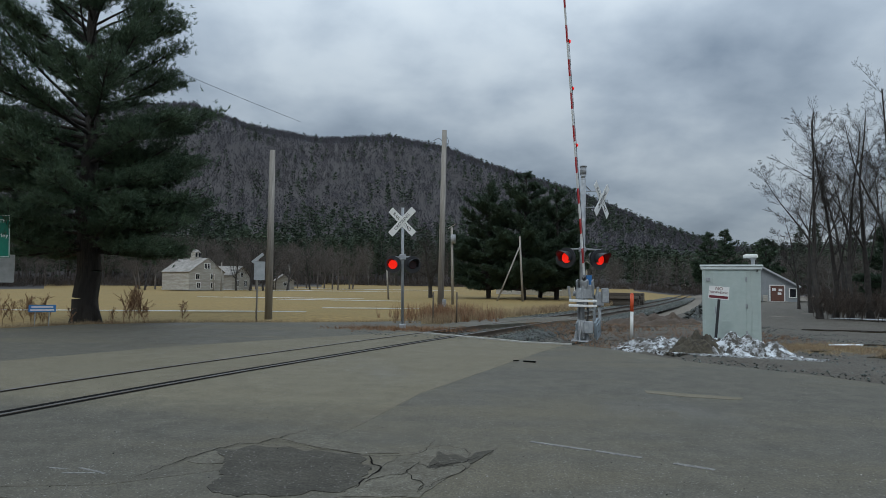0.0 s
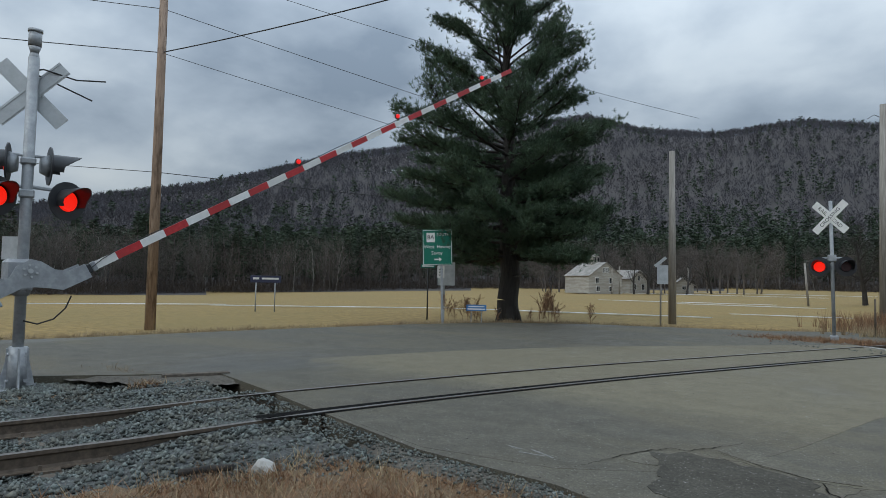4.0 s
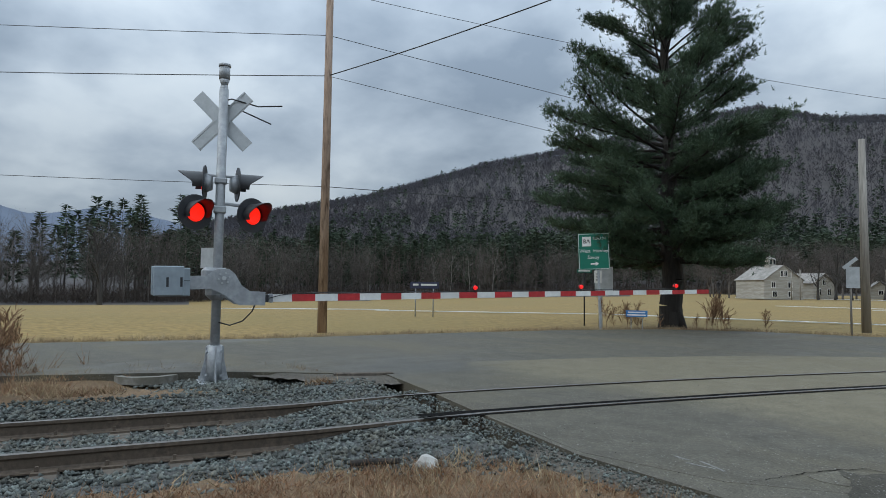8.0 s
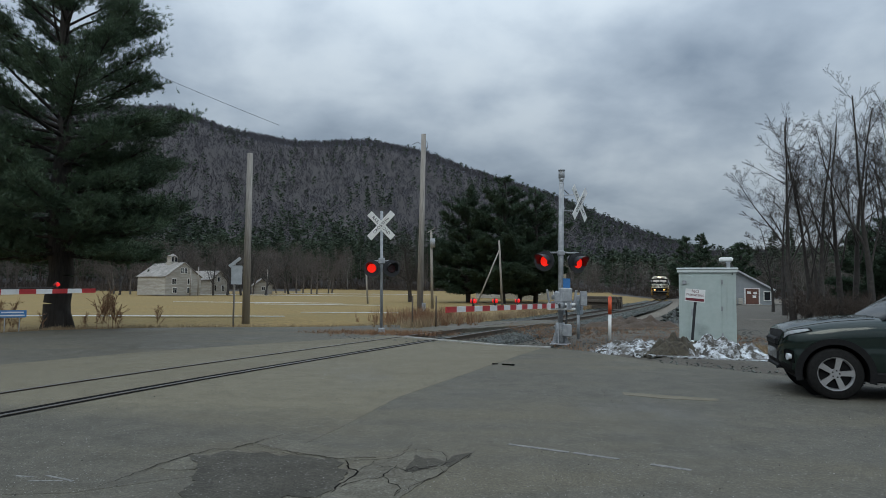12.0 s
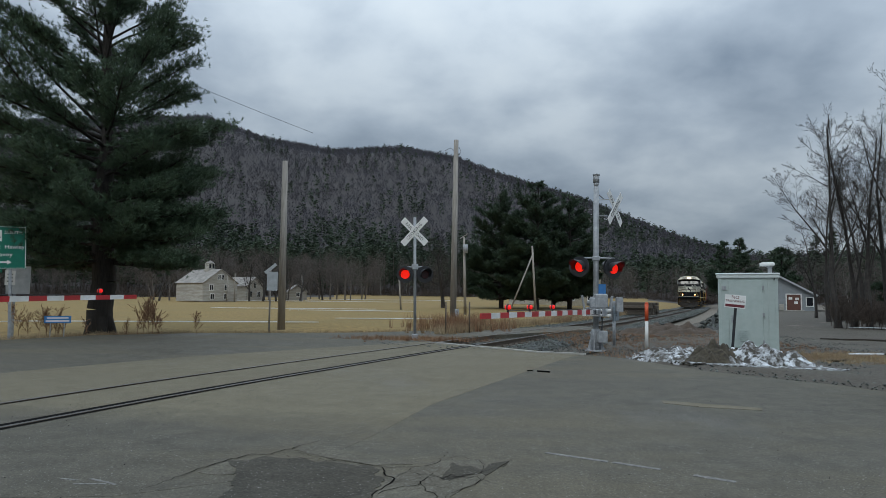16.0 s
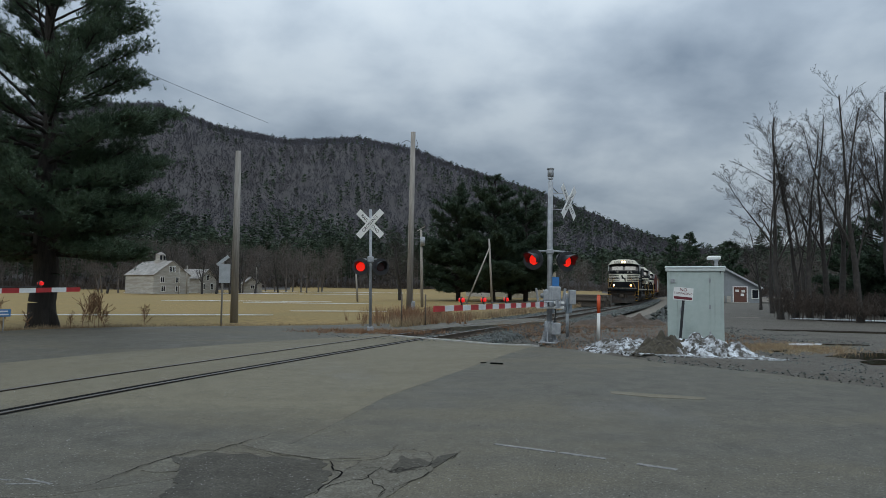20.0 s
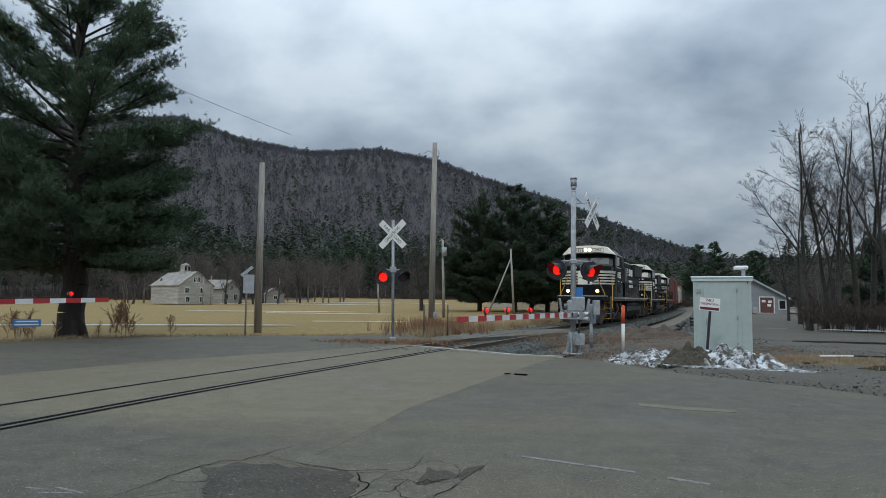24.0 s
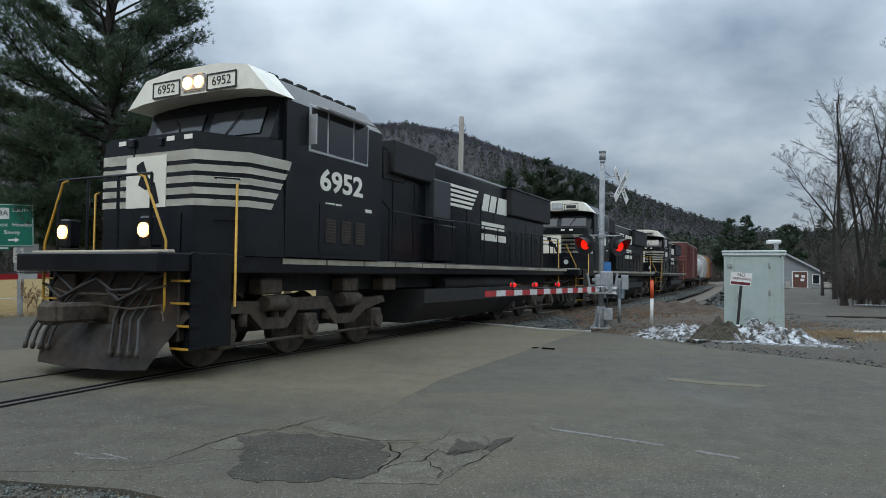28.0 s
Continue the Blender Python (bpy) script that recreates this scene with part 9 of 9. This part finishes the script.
mound("gravel_mound", (13.9, 33.2, -0.1), (1.9, 1.4), 0.95, M_BALLASTBED, "heap of dark grey crushed stone by the track", "heap", radians(60), 21)
mound("soil_bank", (9.4, 29.0, -0.1), (3.4, 1.6), 0.45, mat("rusty_soil", (0.042, 0.03, 0.021), (0.095, 0.066, 0.045), 9, 0.95, 0.9, dist=0.04), "low bank of brown soil", "heap", radians(40), 27)
stones("heap_stones", "loose rocks on the stone heap", 86, 420, lambda rng: (lambda u, a: (13.9 + 1.5 * u * math.cos(a), 33.2 + 1.1 * u * math.sin(a), 0.75 * (1 - u * u) + rng.uniform(-0.1, 0.1)))(math.sqrt(rng.uniform()), rng.uniform(0, 6.28)), 0.05, 0.15, M_STONE)


def flat_blob(name, c, r, z, material, label, category, seed, rot=0.0, n=30):
    pts = []
    for k in range(n):
        a = 2 * math.pi * k / n
        q = 1 + 0.35 * noise.noise(Vector((math.cos(a) * 1.6, math.sin(a) * 1.6, seed))) + 0.2 * noise.noise(Vector((math.cos(a) * 5, math.sin(a) * 5, seed)))
        x, y = r[0] * q * math.cos(a), r[1] * q * math.sin(a)
        pts.append((c[0] + x * math.cos(rot) - y * math.sin(rot), c[1] + x * math.sin(rot) + y * math.cos(rot)))
    bm = bm_poly(bmesh.new(), pts, 0.03)
    bm_move(bm, Matrix.Translation((0, 0, z - 0.03)))
    return tagged(part(name, bm, material), label, category, kind="structure")


flat_blob("puddle", (10.9, 15.3, 0), (1.15, 0.55), -0.006, M_WATER, "puddle in the muddy yard, coloured for reflected brown trees", "puddle", 3, 0.5)
flat_blob("puddle", (10.7, 13.95, 0), (1.0, 0.36), -0.006, M_WATER, "puddle in the muddy yard, coloured for reflected brown trees", "puddle", 5, 0.2)
flat_blob("puddle", (17.0, 24.5, 0), (2.8, 0.5), 0.0, M_WATER, "thin puddle along a rut in the yard", "puddle", 7, -0.3)
flat_blob("puddle", (12.4, 18.6, 0), (0.75, 0.13), -0.004, M_WATER, "thin puddle along a rut in the yard", "puddle", 9, -0.2)
flat_blob("puddle", (9.6, 16.6, 0), (0.45, 0.12), -0.004, M_WATER, "thin puddle along a rut in the yard", "puddle", 10, 0.4)
flat_blob("snow_patch", (11.3, 18.3, 0), (0.5, 0.16), 0.02, M_SNOW, "small leftover snow patch on the gravel", "snow", 11, 0.1)
flat_blob("snow_patch", (24.5, 33.0, 0), (4.0, 0.5), 0.06, M_SNOW, "strip of leftover snow below the trees", "snow", 12, -0.55)
flat_blob("snow_patch", (7.0, 15.0, 0), (1.5, 0.35), -0.004, M_DIRTYSNOW, "thin icy snow round the heap", "snow", 15, -0.45)
for x_, y_, rx_, ry_, ro_, sd_ in ((-14.5, 33.5, 7.5, 0.28, 0.18, 21), (-4.5, 41, 3.0, 0.22, 0.1, 23), (-16, 64, 7.0, 0.5, 0.05, 24), (-9.5, 58.5, 5.0, 0.4, -0.05, 25), (-20, 108, 14, 1.0, 0.0, 26), (-12, 130, 16, 1.6, 0.0, 28), (-27, 27.5, 6.5, 0.28, 0.75, 30), (-36, 21, 5.0, 0.3, 1.0, 31), (-33, 112, 14, 2.2, 0.3, 33)):
    flat_blob("snow_patch", (x_, y_, 0), (rx_, 0.6 * ry_), ground_z(x_, y_) + 0.03, M_SNOW, "narrow strip of leftover snow in the field", "snow", sd_, ro_)


# ---- weeds ----
def verge_spot(rng):
    while True:
        x, y = rng.uniform(-7.5, -1.1), rng.uniform(-1.5, 4.3)
        s = (x + 3.75) * math.sin(radians(22)) + (y - 12.2) * math.cos(radians(22))
        o = (x - on_track(s)[0].x) * math.cos(radians(22)) - (y - on_track(s)[0].y) * math.sin(radians(22))
        if o > 2.15 + 0.5 * rng.uniform() and y < 4.35 + 0.12 * min(0, x + 2):
            return x, y, -0.055


tufts("dead_grass", "brown dead grass tufts on the verge", 91, 5200, verge_spot, 0.13, 0.004, M_WEED, 0.9, 8)
tufts("straw_grass", "pale straw grass tufts on the verge", 92, 700, verge_spot, 0.2, 0.004, M_STRAW, 0.7, 8)
def gap_spot(wide):
    """Between track and road, clear of the gate's foot."""
    def spot(rng):
        while True:
            p = side(rng.uniform(-24, -8), -2.35 - abs(rng.normal(0, wide)))
            if math.hypot(p.x + 10.2, p.y - 4.2) > 1.5 and noise.noise(Vector((p.x * 0.9, p.y * 0.9, 2))) > -0.12:
                return p.x, p.y, -0.05
    return spot


tufts("straw_grass", "pale straw grass between track and road", 93, 800, gap_spot(0.9), 0.2, 0.005, M_STRAW, 0.8, 9)
tufts("dead_grass", "brown dead grass between track and road", 94, 1300, gap_spot(1.0), 0.13, 0.005, M_WEED, 0.9, 9)
tufts("roadside_weeds", "red-brown weeds at the foot of the pole", 95, 260, lambda rng: (rng.normal(0.2, 1.0), rng.normal(30.0, 1.4), -0.05), 0.85, 0.012, M_WEED, 0.25, 10)
tufts("roadside_weeds", "straw weeds along the far side of the track", 96, 1100, lambda rng: (lambda p: (p.x, p.y, -0.02))(side(rng.uniform(13, 50), -2.3 - abs(rng.normal(0, 0.8)))), 0.5, 0.01, M_STRAW, 0.3, 8)
tufts("roadside_weeds", "low weeds round the crossing signal's base", 97, 400, lambda rng: (rng.normal(-1.4, 1.1), rng.normal(22.3, 0.45), -0.03), 0.2, 0.008, M_WEED, 0.6, 8)
tufts("yard_weeds", "thin brown weeds on the gravel by the hut", 98, 1500, lambda rng: (rng.uniform(3.6, 11.5), rng.uniform(16.8, 30), -0.04), 0.14, 0.006, M_WEED, 0.7, 7)
tufts("yard_weeds", "straw tufts on the gravel beside the hut", 99, 500, lambda rng: (rng.normal(10.3, 0.8), rng.normal(17.2, 0.8), -0.04), 0.16, 0.006, M_STRAW, 0.7, 8)


def field_edge(rng):
    u = rng.uniform(0, 1)
    line = [(-19.0, 2.8), (-16.9, 8.0), (-16.0, 13.0), (-14.6, 18.7), (-12.8, 22.6), (-10.0, 24.6), (-3.4, 26.4), (2.0, 29.5)]
    k = min(int(u * 7), 6)
    v = u * 7 - k
    x, y = line[k][0] + (line[k + 1][0] - line[k][0]) * v, line[k][1] + (line[k + 1][1] - line[k][1]) * v
    return x - abs(rng.normal(0, 0.35)), y + abs(rng.normal(0, 0.35)), -0.16


tufts("edge_grass", "straw and brown grass along the road's edge", 100, 2600, field_edge, 0.3, 0.008, M_STRAW, 0.5, 8)
scrub("roadside_bush", "leafless brown bush beside the pine", 72, 8, lambda rng: (-10.6 + rng.normal(0, 0.5), 23.2 + rng.normal(0, 0.3), -0.1), 1.5, M_WEED, 0.008)
scrub("roadside_bush", "leafless brown bush near the blue sign", 73, 10, lambda rng: (-14.2 + rng.normal(0, 0.7), 22.6 + rng.normal(0, 0.3), -0.1), 1.2, M_WEED, 0.008)
scrub("brambles", "tangled leafless brambles round an old post", 74, 13, lambda rng: (-13.3 + rng.normal(0, 0.75), 1.05 + rng.normal(0, 0.6), -0.05), 1.1, M_WEED, 0.006)
tufts("bramble_grass", "long dead grass under the brambles", 75, 160, lambda rng: (-13.2 + rng.normal(0, 0.9), 1.15 + rng.normal(0, 0.6), -0.05), 0.45, 0.006, M_WEED, 0.8, 9)


# ---- small things ----
M_OLDCONC = mat("mossy_old_concrete", (0.13, 0.125, 0.11), (0.26, 0.25, 0.225), 9, 0.95, 0.6, c3=(0.12, 0.11, 0.085), big=0.3)
def lump(name, label, category, m, size, material, seed):
    bm = bmesh.new()
    bmesh.ops.create_icosphere(bm, subdivisions=2, radius=1.0)
    for v in bm.verts:
        v.co *= 1 + 0.28 * noise.noise(v.co * 1.7 + Vector((seed, 0, 0)))
        v.co = Vector((v.co.x * size[0], v.co.y * size[1], v.co.z * size[2]))
    ob = part(name, bm, material)
    ob.matrix_basis = m
    return tagged(ob, label, category)


lump("rock", "pale grey rock lying in the ballast", "rock", pose(-4.42, 3.55, -0.03), (0.11, 0.09, 0.09), M_CONC, 2)
t_ = tagged(part("stick", bm_cyl(cyl((-0.22, 0, 0), (0.02, 0.02, 0.01), 0.028, 0.03, 9), (0.02, 0.02, 0.01), (0.2, -0.01, 0.02), 0.03, 0.026, 9), M_BARK), "broken piece of dark wood on the ballast", "stick")
t_.matrix_basis = pose(-4.74, 3.25, -0.03, 0, 0, 52)
t_ = tagged(part("plank", box((0, 0, 0.03), (1.0, 0.16, 0.07), None, 0.01), M_TIE), "dark old plank lying in the dead grass", "plank")
t_.matrix_basis = pose(-9.2, 6.3, -0.04, 0, 0, 62)
rg = bmesh.new()
n_ = 28
for k in range(n_):
    a0, a1 = 2 * math.pi * k / n_, 2 * math.pi * (k + 1) / n_
    ring = [[(r * math.cos(a), r * math.sin(a), z) for r, z in ((0.52, -0.05), (0.52, 0.07), (0.40, 0.07), (0.40, -0.05))] for a in (a0, a1)]
    v0, v1 = [rg.verts.new(p) for p in ring[0]], [rg.verts.new(p) for p in ring[1]]
    for i in range(3):
        rg.faces.new((v0[i], v0[i + 1], v1[i + 1], v1[i]))
bmesh.ops.remove_doubles(rg, verts=rg.verts, dist=0.001)
bmesh.ops.recalc_face_normals(rg, faces=rg.faces)
mh = thing("manhole", "concrete manhole ring with a flat lid in the verge", "manhole", pose(-11.55, 3.6, -0.1))
part("ring", rg, M_OLDCONC, mh)
part("lid", cyl((0, 0, -0.03), (0, 0, 0.05), 0.4, 0.4, 24), M_OLDCONC, mh)
fp = thing("fence_post", "old mossy square fence post among brambles", "fence post", pose(-13.1, 1.2, -0.14, 0, 1.5, 20))
part("post", bm_box(box((0, 0, 0.58), (0.2, 0.2, 1.16), None, 0.02), (0.02, 0, 1.16), (0.16, 0.16, 0.06), None, 0.02), M_WOOD, fp)
x_, y_ = polar(15.7, 60)
lp = thing("tie_stack", "stack of dark old railway ties near the track", "tie stack", pose(x_, y_, -0.05, 0, 0, -35))
for r_ in range(4):
    for k in range(6 - r_ % 2):
        part("tie", bm_box(bmesh.new(), (0, 0, 0), (3.0, 0.3, 0.26), None, 0.02), M_TIE, lp, "", pose(random.uniform(-0.12, 0.12), -0.85 + 0.34 * k + 0.17 * (r_ % 2), 0.2 + 0.27 * r_))
x_, y_ = polar(13.6, 21.6)
rb = thing("relay_box", "small grey relay box on a short post", "relay box", pose(x_, y_, -0.05, 0, 0, -14))
part("post", cyl((0, 0, 0), (0, 0, 1.0), 0.05, 0.05, 10), M_GALV, rb)
part("box", box((0, 0, 1.2), (0.26, 0.24, 0.46), None, 0.02), M_GALV, rb)
for x_, y_ in ((-0.35, 25.6), (0.6, 26.6)):
    sp_ = tagged(part("steel_post", cyl((x_, y_, -0.1), (x_, y_, 1.25), 0.03, 0.03, 8), M_STEEL), "thin rusty steel fence post in weeds", "post", "steel posts")


# ---- what moves ----
def motions():
    deg = lambda rows, sgn, at: [(t, pose(*at, 0, sgn * a, 0)) for t, a in rows]
    walk(ARM_WEST, deg([(0, 76), (1, 64), (2, 52), (3, 40), (3.5, 34.5), (4, 29.5), (4.5, 24.5), (5.5, 16), (6.5, 9), (7.2, 4.6), (7.6, 2.8), (8, 1.2), (8.5, 0.9), (28, 0.9)], -1, (0.05, -0.12, 1.72)))
    walk(ARM_EAST, deg([(0, 71), (1, 58.8), (2, 45), (2.5, 38.5), (3, 30), (4, 16), (5, 6), (6, 1.5), (7, 0.3), (28, 0.2)], 1, (0.0, -0.12, 1.12)))
    cx, cy, hd = 6.12, 10.06, -20.0
    way = Vector((math.cos(radians(hd)), math.sin(radians(hd)), 0))
    back = [(0, 14.0), (9.5, 9.0), (10.5, 2.9), (11, 1.3), (11.3, 0.72), (11.5, 0.4), (12, 0.08), (12.6, 0.0), (13.5, 0.0), (14, 0.05), (14.5, 0.1), (15, 0.31), (15.3, 0.58), (15.6, 0.86), (15.9, 1.2), (16.3, 1.5), (17.5, 1.95), (18, 2.1), (20, 2.7), (24, 7.0), (28, 9.0)]
    walk(CAR, [(t, pose(cx + s * way.x, cy + s * way.y, 0.0, 0, 0, hd)) for t, s in back])
    for w in CAR_WHEELS:
        at = w.matrix_basis.translation.copy()
        turn, last, rows = 0.0, back[0][1], []
        for (t0, s0), (t1, s1) in zip(back[:-1], back[1:]):
            n = max(1, math.ceil(abs(s1 - s0) / 0.36 / 1.2))
            for k in range(n):
                s_ = s0 + (s1 - s0) * k / n
                rows.append((t0 + (t1 - t0) * k / n, pose(*at, 0, math.degrees(s_ / 0.36), 0)))
        rows.append((28, pose(*at, 0, math.degrees(back[-1][1] / 0.36), 0)))
        walk(w, rows)
    # the train runs down the line at a steady pace
    front = [(0, 231.0), (11, 137.0), (14, 110.5), (17, 85.5), (20, 60.5), (23.5, 32.2), (24, 28.0), (25, 20.2), (26, 12.6), (27, 4.4), (28, -4.45)]

    def s_at(t):
        return lerp(front, t)

    gap = 0.0
    times = [0, 4, 8, 11, 14, 17, 20, 23.5, 24, 25, 26, 27, 28]
    for ob, ln, wheels in TRAIN:
        rows = []
        for t in times:
            s = s_at(t) + gap
            a, b = on_track(s + 3.5)[0], on_track(s + ln - 3.5)[0]
            d = (a - b).normalized()
            o = a + d * 3.5
            rows.append((t, pose(o.x, o.y, 0.012, 0, 0, math.degrees(math.atan2(-d.x, d.y)))))
        walk(ob, rows)
        # the leading engine's wheels roll with it
        for w in wheels:
            at, turn = w.matrix_basis.translation.copy(), []
            for (t0, s0), (t1, s1) in zip(front[:-1], front[1:]):
                n = math.ceil(abs(s1 - s0) / 0.5 / 1.35)
                turn += [(t0 + (t1 - t0) * k / n, pose(*at, math.degrees((s0 + (s1 - s0) * k / n) / 0.5), 0, 0)) for k in range(n)]
            walk(w, turn + [(28, pose(*at, math.degrees(front[-1][1] / 0.5), 0, 0))])
        gap += ln


motions()
